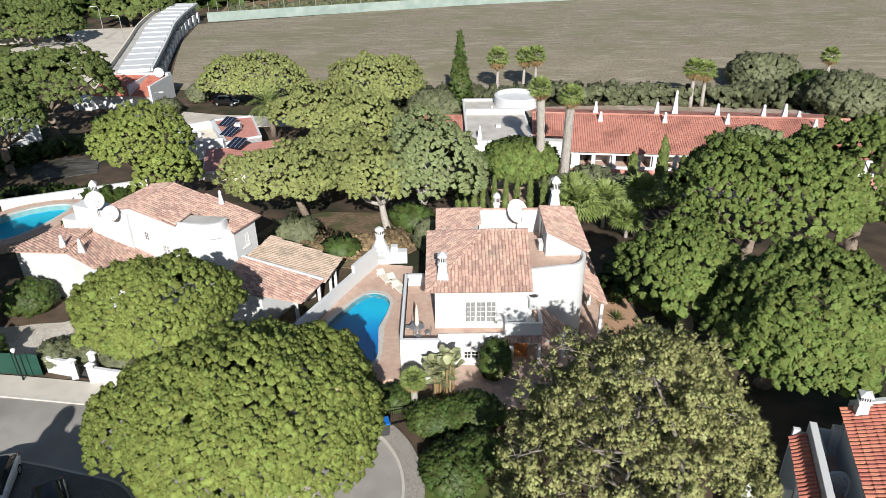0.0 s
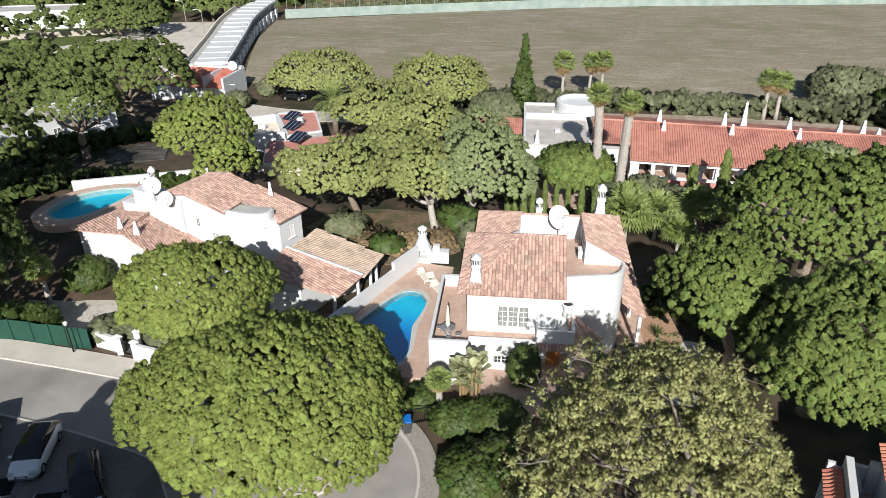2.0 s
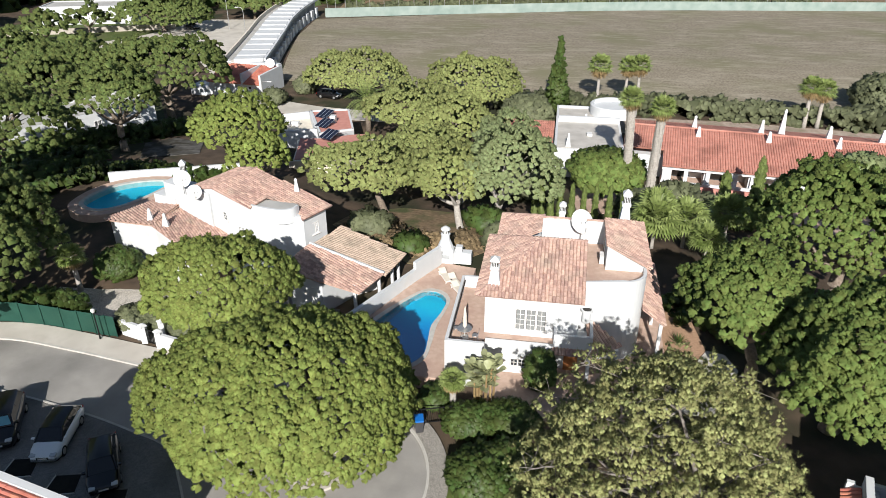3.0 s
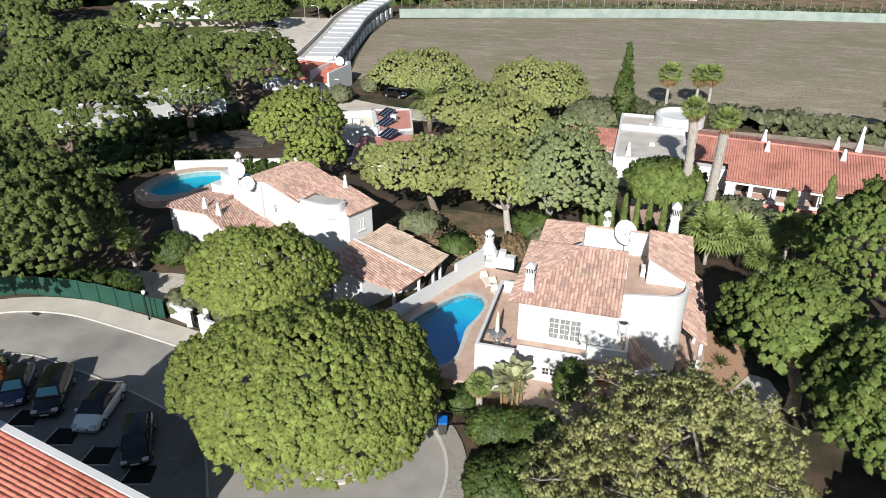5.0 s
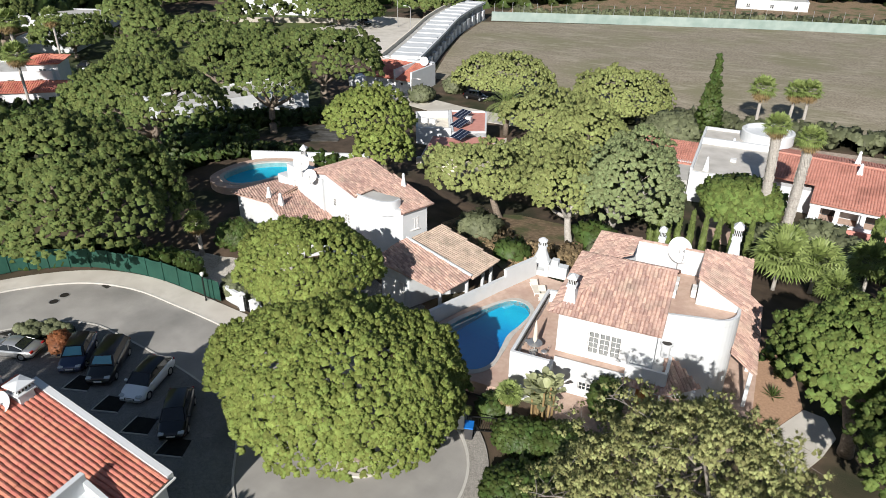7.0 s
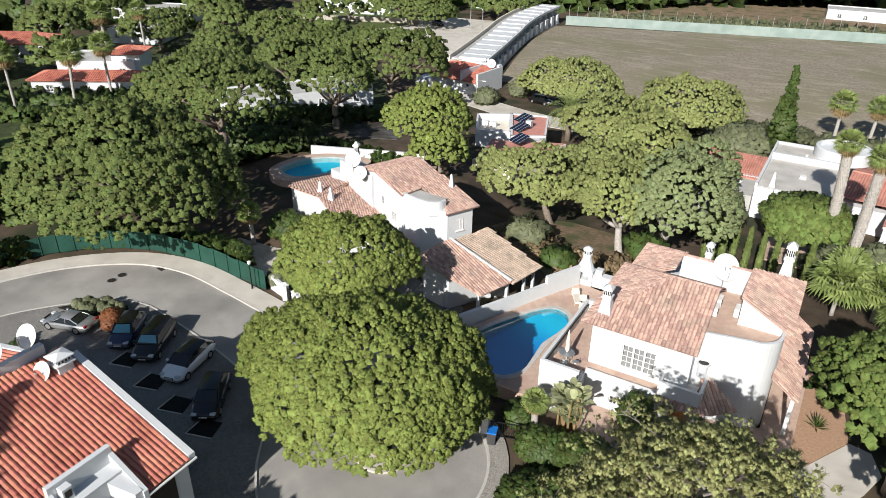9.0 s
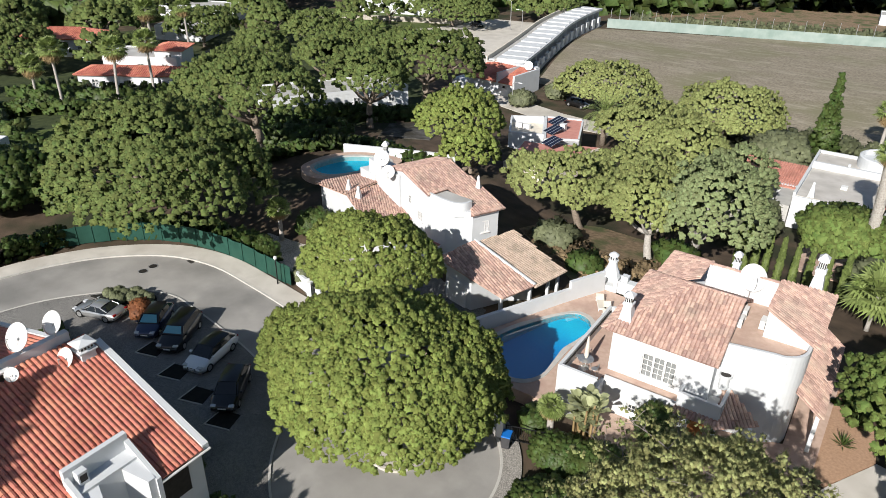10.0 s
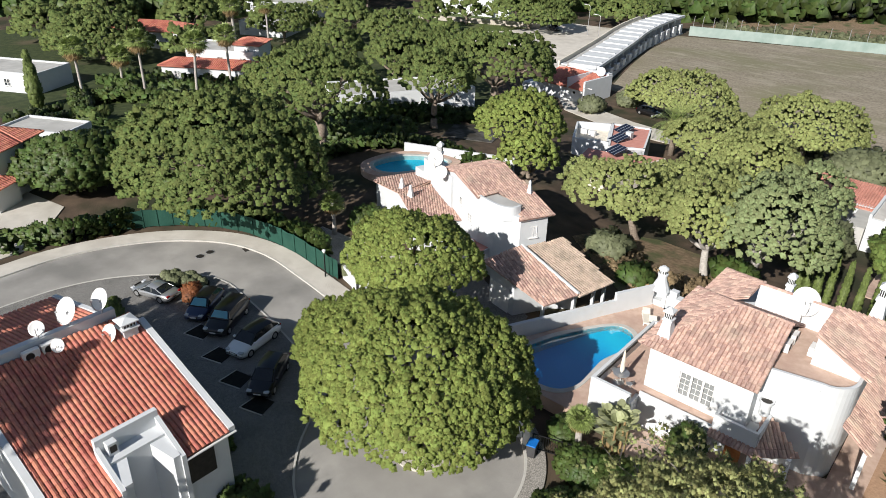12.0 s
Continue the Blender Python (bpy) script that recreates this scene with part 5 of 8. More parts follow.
def round_tree(x, y, top, r, seed, mat=None, label="", lump=0.6, puffs=8, fuzz=5, name="tree", category="tree", group="", kind="", bark=None, ry=None, foot=None, ragged=0.12):
    """A tree or shrub with a full crown down to foot."""
    rng = np.random.default_rng(seed)
    gz = ground_z(x, y)
    tree = thing(name, label, category, x, y, gz, group=group, kind=kind)
    ry = ry or r
    foot = gz + 0.3 if foot is None else foot
    hz = (top - foot) / 2
    n = int(4 * math.pi * ((r * ry) ** 0.8 + 2 * (r * hz) ** 0.8) / 3 * 0.95 / (lump * lump * 1.1)) + 6
    k = np.arange(n) + 0.5
    cz = 1 - 2 * k / n
    ang = k * 2.39996
    s = np.sqrt(1 - cz ** 2)
    wob = 1 + ragged * np.sin(ang * 2 + seed) * s + rng.uniform(-ragged, ragged, n)
    pts = np.stack([x + s * np.cos(ang) * (r - lump * 0.6) * wob, y + s * np.sin(ang) * (ry - lump * 0.6) * wob, foot + hz + cz * max(0.05, hz - lump * 0.6) * wob], 1)
    inner = np.stack([x + rng.uniform(-0.4, 0.4, n // 4) * r, y + rng.uniform(-0.4, 0.4, n // 4) * ry, foot + hz + rng.uniform(-0.5, 0.5, n // 4) * hz], 1)
    pts = np.concatenate([pts, inner])
    radii = lump * rng.uniform(0.75, 1.3, len(pts))
    foliage("crown", pts, radii, mat or LEAVES, tree, seed, puffs, fuzz, base=(x, y, gz))
    tr = max(0.05, 0.03 * (top - gz))
    part("trunk", tube(bmesh.new(), [tuple(np.array(q) - (x, y, gz)) for q in bent(rng, (x, y, gz - 0.2), (x, y, foot + hz), 0)], [tr * 1.2, tr, tr, tr * 0.9, tr * 0.8, tr * 0.6], 8), bark or BARK, tree, smooth=True)
    return tree


def aleppo_pine(x, y, top, r, seed, label, balls=900, foot=2.5):
    """An open pine: grey boughs that carry starry bunches of needles."""
    rng = np.random.default_rng(seed)
    gz = ground_z(x, y)
    tree = thing("pine_tree", label, "tree", x, y, gz, group="open pines")
    o = np.array((x, y, gz))
    trunk = bent(rng, (0, 0, -0.2), (0.3, 0.2, top - gz - 1.2), 0, 8)
    part("trunk", tube(bmesh.new(), trunk, [0.34 - 0.3 * i / 8 for i in range(9)], 10), BOUGH, tree, smooth=True)
    tips, rad, way = [], [], []
    boughs = 34
    for j in range(boughs):
        t = (j + 0.5) / boughs
        h = foot + (top - foot - 0.6) * t
        a = j * 2.39996 + rng.uniform(-0.3, 0.3)
        reach = r * (math.sqrt(max(0.0, 1 - (max(0.0, t - 0.25) / 0.8) ** 2)) * 0.95 if t > 0.25 else 0.75 + t)
        reach *= rng.uniform(0.8, 1.12)
        root = np.array((0.3 * t, 0.2 * t, max(1.0, h - gz - reach * 0.18)))
        end = np.array((math.cos(a) * reach, math.sin(a) * reach, h - gz + rng.uniform(-0.2, 0.5)))
        line = bent(rng, root, end, 0.2, 6)
        r0 = 0.05 + 0.06 * (1 - t)
        bm = tube(bmesh.new(), line, [r0 * (1 - 0.8 * i / 6) for i in range(7)], 6)
        per = max(10, int(balls / boughs * (0.35 + reach / r)))
        for q in range(per):
            s = rng.uniform(0.25, 1.0) ** 0.7
            f = s * 6
            i = min(5, int(f))
            c = np.array(line[i]) * (1 - (f - i)) + np.array(line[i + 1]) * (f - i)
            out = rng.normal(size=3) * np.array((0.75, 0.75, 0.42)) * (0.35 + 0.10 * reach)
            out[2] = abs(out[2]) * 0.9 - 0.1
            e = c + out
            if q % 2 == 0:
                tube(bm, [tuple(c), tuple((c + e) / 2 + (0, 0, 0.05)), tuple(e)], [0.022, 0.016, 0.008], 4)
            tips.append(e)
            rad.append(rng.uniform(0.34, 0.5))
            way.append(out + e * 0.08 + np.array((0, 0, 0.2)))
        part("bough", bm, BOUGH, tree)
    # needle bunches, gathered at the boughs' ends into a domed crown
    h = top - gz
    for j in range(150):
        t = (j + 0.5) / 150
        a = j * 2.39996
        z = h * (0.97 - 0.72 * t)
        q = r * 0.98 * math.sqrt(min(1.0, t * 1.55)) * rng.uniform(0.86, 1.06)
        c = np.array((0.5 + math.cos(a) * q, math.sin(a) * q, z))
        for i in range(int(rng.uniform(9, 18))):
            e = c + rng.normal(size=3) * np.array((0.33, 0.33, 0.25))
            tips.append(e)
            rad.append(rng.uniform(0.36, 0.56))
            way.append(e - c * 0.92)
    tips, rad = np.array(tips), np.array(rad)
    foliage("crown", tips + o, rad * 0.6, NEEDLES_ALEPPO, tree, seed + 1, puffs=6, fuzz=10, puff=0.28, needle=1.9, thin=0.06, up=0.6, core=0.42, base=tuple(o), facing=np.array(way))
    return tree


def cypress(x, y, top, r, seed, label="slim dark green columnar cypress"):
    rng = np.random.default_rng(seed)
    gz = ground_z(x, y)
    tree = thing("cypress", label, "tree", x, y, gz, group="columnar cypresses")
    n = int((top - gz) * 17)
    t = (np.arange(n) + 0.5) / n
    a = np.arange(n) * 2.4
    rr = r * np.sqrt(np.clip(1 - t, 0, 1)) * (0.5 + 0.5 * np.minimum(1, t * 6)) * 0.7
    pts = np.stack([x + rr * np.cos(a), y + rr * np.sin(a), gz + 0.25 + t * (top - gz - 0.3)], 1)
    foliage("crown", pts, 0.45 * r * rng.uniform(0.8, 1.2, n), CYPRESS_GREEN, tree, seed, 4, 3, up=1.0, stretch=1.7, base=(x, y, gz))
    part("trunk", tube(bmesh.new(), [(0, 0, -0.2), (0, 0, (top - gz) * 0.6)], [0.09, 0.04], 6), BARK, tree)
    return tree


def fan_palm(x, y, top, seed, r=1.6, trunk_r=0.2, label="", skirt=True, n=34, name="palm_tree", shag=0.0):
    """A fan palm: leaves of many fingers on stalks, with a skirt of dry leaves below."""
    rng = np.random.default_rng(seed)
    gz = ground_z(x, y)
    tree = thing(name, label, "palm tree", x, y, gz, group="fan palms")
    h = top - gz - r * 0.45
    lean = rng.normal(size=2) * 0.03 * h
    line = [(lean[0] * t * t, lean[1] * t * t, -0.2 + (h + 0.2) * t) for t in (0, 0.25, 0.5, 0.75, 1.0)]
    part("trunk", tube(bmesh.new(), line, [trunk_r * 1.35, trunk_r * 1.05, trunk_r, trunk_r * 0.95, trunk_r], 10), BARK_GREY, tree, smooth=True)
    hub = np.array(line[-1])
    def leaves(count, lo, hi, size, mat, nm):
        vs, fs = [], []
        for j in range(count):
            a = j * 2.39996 + rng.uniform(-0.2, 0.2)
            el = lo + (hi - lo) * (j + 0.5) / count
            d = np.array((math.cos(a) * math.cos(el), math.sin(a) * math.cos(el), math.sin(el)))
            side = np.array((-math.sin(a), math.cos(a), 0))
            nrm = np.cross(d, side)
            stalk = hub + d * size * 0.5
            b = len(vs)
            vs += [hub - side * 0.02, hub + side * 0.02, stalk + side * 0.015, stalk - side * 0.015]
            fs.append((b, b + 1, b + 2, b + 3))
            for q in range(13):
                t = (q - 6) / 6.0
                ray = d * math.cos(t * 1.5) + side * math.sin(t * 1.5)
                drop = np.array((0, 0, -0.16 * size * (0.6 + abs(t))))
                tip = stalk + ray * size * 0.62 * rng.uniform(0.85, 1.1) + drop
                midp = stalk + ray * size * 0.34 - nrm * 0.02
                w = np.cross(ray, nrm) * 0.05 * size
                b = len(vs)
                vs += [stalk, midp + w, tip, midp - w]
                fs.append((b, b + 1, b + 2, b + 3))
        raw(nm, [tuple(v) for v in vs], fs, mat, tree)
    leaves(n, 1.35, -0.35, r, FROND, "fronds")
    if skirt:
        leaves(int(n * 0.6), -0.4, -1.3, r * 0.85, FROND_DRY, "dry_fronds")
    if shag:
        # old leaf bases hang down along the trunk
        vs, fs = [], []
        for j in range(int(h * shag * 60)):
            a, z = j * 2.39996, h * (1 - shag * (j + 0.5) / (h * shag * 60))
            d, w = np.array((math.cos(a), math.sin(a), 0)), np.array((-math.sin(a), math.cos(a), 0)) * 0.07
            p0 = d * trunk_r * 0.9 + np.array((lean[0] * (z / h) ** 2, lean[1] * (z / h) ** 2, z))
            ln = rng.uniform(0.35, 0.7)
            b = len(vs)
            vs += [tuple(p0 - w), tuple(p0 + w), tuple(p0 + d * trunk_r * rng.uniform(0.1, 0.3) + w * 0.5 + (0, 0, -ln * 0.6)), tuple(p0 + d * trunk_r * rng.uniform(0.05, 0.25) + (0, 0, -ln))]
            fs.append((b, b + 1, b + 2, b + 3))
        raw("shaggy_thatch", vs, fs, BARK_GREY, tree)
    return tree


def feather_palm(x, y, top, seed, r=2.8, label="", n=36, trunk_r=0.4):
    """A date palm with arching feather leaves."""
    rng = np.random.default_rng(seed)
    gz = ground_z(x, y)
    tree = thing("palm_tree", label, "palm tree", x, y, gz, group="date palms")
    h = max(0.6, top - gz - r * 0.55)
    part("trunk", tube(bmesh.new(), [(0, 0, -0.2), (0, 0, h * 0.5), (0, 0, h)], [trunk_r * 1.2, trunk_r, trunk_r * 1.15], 12), BARK, tree, smooth=True)
    vs, fs = [], []
    for j in range(n):
        a = j * 2.39996
        el = 1.35 - 1.5 * (j + 0.5) / n
        p, d = np.array((0, 0, h)), np.array((math.cos(a) * math.cos(el), math.sin(a) * math.cos(el), math.sin(el)))
        side = np.array((-math.sin(a), math.cos(a), 0))
        steps = 12
        for k in range(steps):
            q = p + d * r / steps
            b = len(vs)
            vs += [p - side * 0.02, p + side * 0.02, q + side * 0.02, q - side * 0.02]
            fs.append((b, b + 1, b + 2, b + 3))
            ln = r * 0.24 * math.sin(math.pi * (k + 1.5) / (steps + 2))
            for sgn in (-1, 1):
                for w in (0.0, 0.5):
                    o = p + (q - p) * w
                    ray = side * sgn * 0.8 + d * 0.6 + np.array((0, 0, 0.12))
                    b = len(vs)
                    vs += [o, o + ray * ln * 0.5 + d * 0.045, o + ray * ln, o + ray * ln * 0.5 - d * 0.045]
                    fs.append((b, b + 1, b + 2, b + 3))
            p = q
            d = d + np.array((0, 0, -0.13))
            d /= np.linalg.norm(d)
    raw("fronds", [tuple(v) for v in vs], fs, FROND, tree)
    return tree


NEAR = dict(head=0.27, gap=0.42, puffs=11, fuzz=5, puff=0.35, rough=0.55)
CLOSE = dict(head=0.32, gap=0.53, puffs=10, fuzz=3, puff=0.36, rough=0.8)
MID = dict(head=0.37, gap=0.66, puffs=9, fuzz=2, puff=0.36, rough=1.0)
SOFT = dict(head=0.31, gap=0.56, puffs=9, fuzz=2, puff=0.34, rough=0.9)
FAR = dict(head=0.5, gap=0.94, puffs=9, fuzz=1, puff=0.36, rough=1.1)
DISTANT = dict(head=0.9, gap=1.8, puffs=8, fuzz=1, puff=0.40, rough=1.1)
BUSH = dict(lump=0.5, puffs=6, fuzz=2)
LP = "broad umbrella pine with dense yellow-green crown"
stone_pine(-11.1, 30.3, 8.8, 8.0, 6.8, 5.6, 11, label=LP + " on the turning circle's island", base=(-9.0, 28.9), dome=0.9, **NEAR)
stone_pine(-18.7, 38.3, 9.4, 5.5, 4.7, 3.4, 12, label="umbrella pine leaning over the neighbour's garden wall", base=(-20.0, 41.4), **NEAR)
aleppo_pine(8.7, 24.6, 13.0, 6.2, 13, "open-crowned pine with grey boughs and tufted needles")
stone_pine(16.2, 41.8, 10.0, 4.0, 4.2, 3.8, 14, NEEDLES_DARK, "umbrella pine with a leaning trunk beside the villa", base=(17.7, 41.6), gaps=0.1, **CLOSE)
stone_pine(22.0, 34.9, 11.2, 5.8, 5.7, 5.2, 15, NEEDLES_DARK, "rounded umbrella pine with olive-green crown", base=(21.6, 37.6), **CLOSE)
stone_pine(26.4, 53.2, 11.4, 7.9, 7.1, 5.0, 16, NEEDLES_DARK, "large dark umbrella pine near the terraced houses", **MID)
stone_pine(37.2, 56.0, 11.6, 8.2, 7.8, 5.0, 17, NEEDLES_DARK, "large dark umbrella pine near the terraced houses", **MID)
stone_pine(-16.3, 67.0, 6.5, 6.3, 5.2, 3.2, 18, NEEDLES_SOFT, label=LP + " behind the neighbour's house", base=(-14.6, 68.6), under=0.15, **SOFT)
stone_pine(-17.0, 95.0, 4.8, 7.4, 6.2, 3.4, 19, NEEDLES_SOFT, label=LP, **SOFT)
stone_pine(-10.5, 90.0, 5.2, 5.8, 5.0, 4.0, 20, NEEDLES_SOFT, label=LP, **SOFT)
stone_pine(-12.0, 77.5, 4.6, 6.4, 5.6, 3.6, 44, NEEDLES_SOFT, label=LP + " among the garden pines", under=0.15, **SOFT)
stone_pine(-10.7, 112.4, 5.1, 8.0, 6.8, 5.2, 21, NEEDLES_SOFT, label=LP + " at the field's edge", **SOFT)
stone_pine(-31.3, 116.0, 4.4, 8.8, 7.0, 4.2, 22, NEEDLES_SOFT, label=LP + " at the field's edge", base=(-27, 112), under=0.12, **SOFT)
stone_pine(-0.8, 65.0, 9.0, 5.2, 4.6, 5.0, 23, NEEDLES_GREY, "grey-green pine with open crown behind the villa", bark=BARK_GREY, base=(-2.6, 66.0), gaps=0.15, under=0.15, **SOFT)
stone_pine(-6.8, 65.2, 7.2, 4.5, 4.0, 3.6, 24, NEEDLES_SOFT, label="light green pine with forked grey trunk behind the barbecue", bark=BARK_GREY, base=(-5.6, 64.2), gaps=0.1, under=0.12, **SOFT)
stone_pine(-31.4, 70.0, 9.9, 5.2, 4.6, 4.2, 25, NEEDLES, "umbrella pine with open crown beside the yard", gaps=0.12, under=0.12, base=(-31.0, 71.0), **SOFT)
stone_pine(-28.4, 68.2, 6.6, 3.4, 3.2, 3.4, 45, NEEDLES, "small rounded pine below its taller neighbour", **SOFT)
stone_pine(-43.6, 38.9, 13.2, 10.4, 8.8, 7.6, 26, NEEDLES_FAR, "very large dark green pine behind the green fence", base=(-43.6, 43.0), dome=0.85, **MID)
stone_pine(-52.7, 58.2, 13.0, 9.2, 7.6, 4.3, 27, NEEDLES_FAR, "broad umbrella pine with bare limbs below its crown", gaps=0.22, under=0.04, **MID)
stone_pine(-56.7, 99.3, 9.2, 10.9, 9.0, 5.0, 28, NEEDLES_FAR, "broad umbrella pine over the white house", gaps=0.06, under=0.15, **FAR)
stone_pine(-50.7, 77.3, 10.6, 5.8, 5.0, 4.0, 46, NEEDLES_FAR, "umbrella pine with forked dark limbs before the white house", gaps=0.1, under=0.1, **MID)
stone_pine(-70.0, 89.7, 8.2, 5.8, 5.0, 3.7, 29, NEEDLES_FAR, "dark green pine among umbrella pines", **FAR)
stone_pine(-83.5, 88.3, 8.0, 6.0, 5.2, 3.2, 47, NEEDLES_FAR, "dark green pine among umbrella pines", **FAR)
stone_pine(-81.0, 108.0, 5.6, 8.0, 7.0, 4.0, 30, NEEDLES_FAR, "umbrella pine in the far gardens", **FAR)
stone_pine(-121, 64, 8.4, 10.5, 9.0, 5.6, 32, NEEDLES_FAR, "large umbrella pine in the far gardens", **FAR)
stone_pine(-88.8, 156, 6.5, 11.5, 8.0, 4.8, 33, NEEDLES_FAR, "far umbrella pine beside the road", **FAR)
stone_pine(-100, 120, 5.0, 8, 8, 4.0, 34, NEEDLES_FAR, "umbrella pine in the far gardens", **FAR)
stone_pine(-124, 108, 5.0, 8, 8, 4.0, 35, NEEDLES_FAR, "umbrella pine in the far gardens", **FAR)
round_tree(9.3, 78.0, 2.6, 4.6, 36, NEEDLES_DARK, "dense round green tree behind the cypresses", foot=-1.0, **BUSH)
round_tree(-63.0, 33.5, 6.2, 5.4, 37, LEAVES, "dark broadleaved garden tree", foot=0.8, **BUSH)
stone_pine(-2.6, 84.5, 4.8, 4.2, 4.0, 4.0, 43, NEEDLES_GREY, "grey-green pine beside the flat-roofed villa", gaps=0.15, bark=BARK_GREY, **SOFT)

# pines beyond the edge of the view, whose shade falls on the red roof and the road
stone_pine(-25.9, -16.0, 21.6, 9.4, 14.2, 2.8, 38, NEEDLES, "tall umbrella pine beside the red-roofed house", **FAR)
stone_pine(-11.6, 9.2, 8.8, 1.6, 1.5, 1.6, 39, NEEDLES, "small pine beside the turning circle", **MID)


# ---- terraced houses with red roofs ----
ROW = pose(16.9, 84.0, 0, 0, 0, -6.5)


def build_row():
    v = thing("terraced_houses", "long white terraced houses with red tile roof and loggias", "house", 16.9, 84.0, -3.5, -6.5)
    g = 3.5     # the thing's base lies this far below z = 0
    def p(name, bm, mat, label="", parent=v):
        return part(name, bm, mat, parent, label)
    # two slopes
    rise = math.hypot(9.0, 2.05)
    tiled_plane(v, (-5.5, 0, -0.6 + g), (42, 0, -0.6 + g), (0, 9, 1.45 + g), [(5.0, 0), (42.5, 0), (41.0, rise), (0, rise), (0, 3.6), (5.0, 3.6)], ROW_TILE, width=0.3, length=0.5)
    tiled_plane(v, (36, 17, -0.45 + g), (-5.5, 17, -0.45 + g), (0, 9, 1.45 + g), [(0, 0), (41.5, 0), (41.5, 8.2), (0.5, 8.2)], ROW_TILE, width=0.3, length=0.5)
    p("ridge", tube(bmesh.new(), [(-5.5, 9, 1.5 + g), (36, 9, 1.5 + g)], 0.16, 8), ROW_TILE)
    p("rear_wall", boxes((-5.2, 3.7, 0, 36, 16.6, 2.8)), WHITE)
    p("beam", boxes((-0.5, 0.35, 2.35, 36.5, 0.75, 2.82), bevel=0.02), WHITE)
    p("loggia_floor", boxes((-0.5, 0.2, 0, 36.5, 3.6, 0.35)), TERRACOTTA)
    p("loggia_parapet", boxes((-0.5, 0.1, 0.1, 36.5, 0.38, 0.95), bevel=0.03), WHITE)
    for i in range(15):
        x = -0.4 + i * 2.55
        p("pillar", boxes((x, 0.38, 0.3, x + (1.1 if i % 3 == 0 else 0.5), 0.72, 2.4), bevel=0.03), WHITE)
    for i in range(8):
        x = 0.9 + i * 4.4
        d = p("loggia_door", boxes((x, 3.54, 0.35, x + 1.8, 3.6, 2.4)), GLASS, "dark glazed loggia door")
        p("door_frame", boxes((x - 0.07, 3.5, 0.35, x, 3.58, 2.47), (x + 1.8, 3.5, 0.35, x + 1.87, 3.58, 2.47), (x, 3.5, 2.4, x + 1.8, 3.58, 2.47)), PLASTIC)
    for i in range(1, 8):
        x = -0.6 + i * 5.1
        p("party_wall", boxes((x, 0.76, 0.35, x + 0.25, 3.5, 2.75)), WHITE)
    p("garden_wall", boxes((-0.5, -1.2, -0.3, 36.5, -0.9, 1.0), bevel=0.02), PINK_FLAT, "dark red garden wall below the loggias")
    for x, y, h in ((3.6, 7.3, 1.5), (12.0, 7.3, 1.6), (20.0, 7.3, 1.6), (31.0, 7.0, 1.2), (34.2, 7.0, 1.2)):
        chimney(v, x, y, 0.9 + g, 0.9 + g + h, 0.75, 0.5, 0, "cone")
    for x, y, h in ((3.2, 10.6, 1.9), (11.4, 10.4, 2.1), (14.0, 11.5, 3.4), (19.4, 10.4, 2.0), (25.4, 10.4, 2.0), (28.2, 10.6, 2.1), (30.0, 10.4, 1.2)):
        chimney(v, x, y, 0.9 + g, 0.9 + g + h, 0.8, 0.5, 0, "cone")
    return v


build_row()


def build_annex():
    v = thing("flat_roofed_villa", "white flat-roofed villa with a round drum on its roof", "house", 7.5, 94.5, -3.6)
    g = 3.6
    def p(name, bm, mat, label=""):
        return part(name, bm, mat, v, label)
    p("wall", boxes((-4.3, -8.8, 0, 4.4, 8.6, 0.3 + g)), WHITE)
    p("roof_floor", boxes((-4.0, -8.5, 0.2 + g, 4.1, 2.0, 0.34 + g), (-4.0, 2.4, 0.3 + g, 4.1, 8.3, 0.42 + g)), PALE_SCREED)
    p("parapet", boxes((-4.35, -8.85, 0.1 + g, -4.05, 8.6, 0.75 + g), (-4.05, 8.3, 0.1 + g, 4.4, 8.65, 0.75 + g), (-4.05, 2.0, 0.2 + g, 4.3, 2.4, 1.15 + g), (-0.4, 3.2, 0.3 + g, -0.1, 3.5, 1.2 + g), bevel=0.02), WHITE)
    p("drum", lathe(bmesh.new(), [(3.3, 0.3 + g), (3.3, 1.75 + g), (3.15, 1.85 + g), (2.9, 1.85 + g), (2.85, 1.35 + g), (0.1, 1.3 + g)], 40, 3.6, 6.8), WHITE, "white round drum with raised rim")
    chimney(v, -2.6, -8.0, 0.2 + g, 2.1 + g, 0.7, 0.4, 0, "cone")
    p("roof_hatch", boxes((-0.2, -3.8, 0.34 + g, 0.5, -3.0, 0.7 + g), bevel=0.04), PLASTIC)
    p("annex_roof", boxes((-12.5, -3.0, 0, -4.4, 3.0, 2.9)), WHITE)
    tiled_plane(v, (-12.8, -3.3, 2.7), (-4.5, -3.3, 2.7), (-8, 2.8, 3.6), [(0, 0), (8.3, 0), (8.3, 6.2), (0, 6.2)], ROW_TILE, width=0.3, length=0.5)
    p("lower_terrace", boxes((-6.2, -8.8, 0, -4.4, -2.0, 2.6)), GREY_FLAT)
    return v


build_annex()


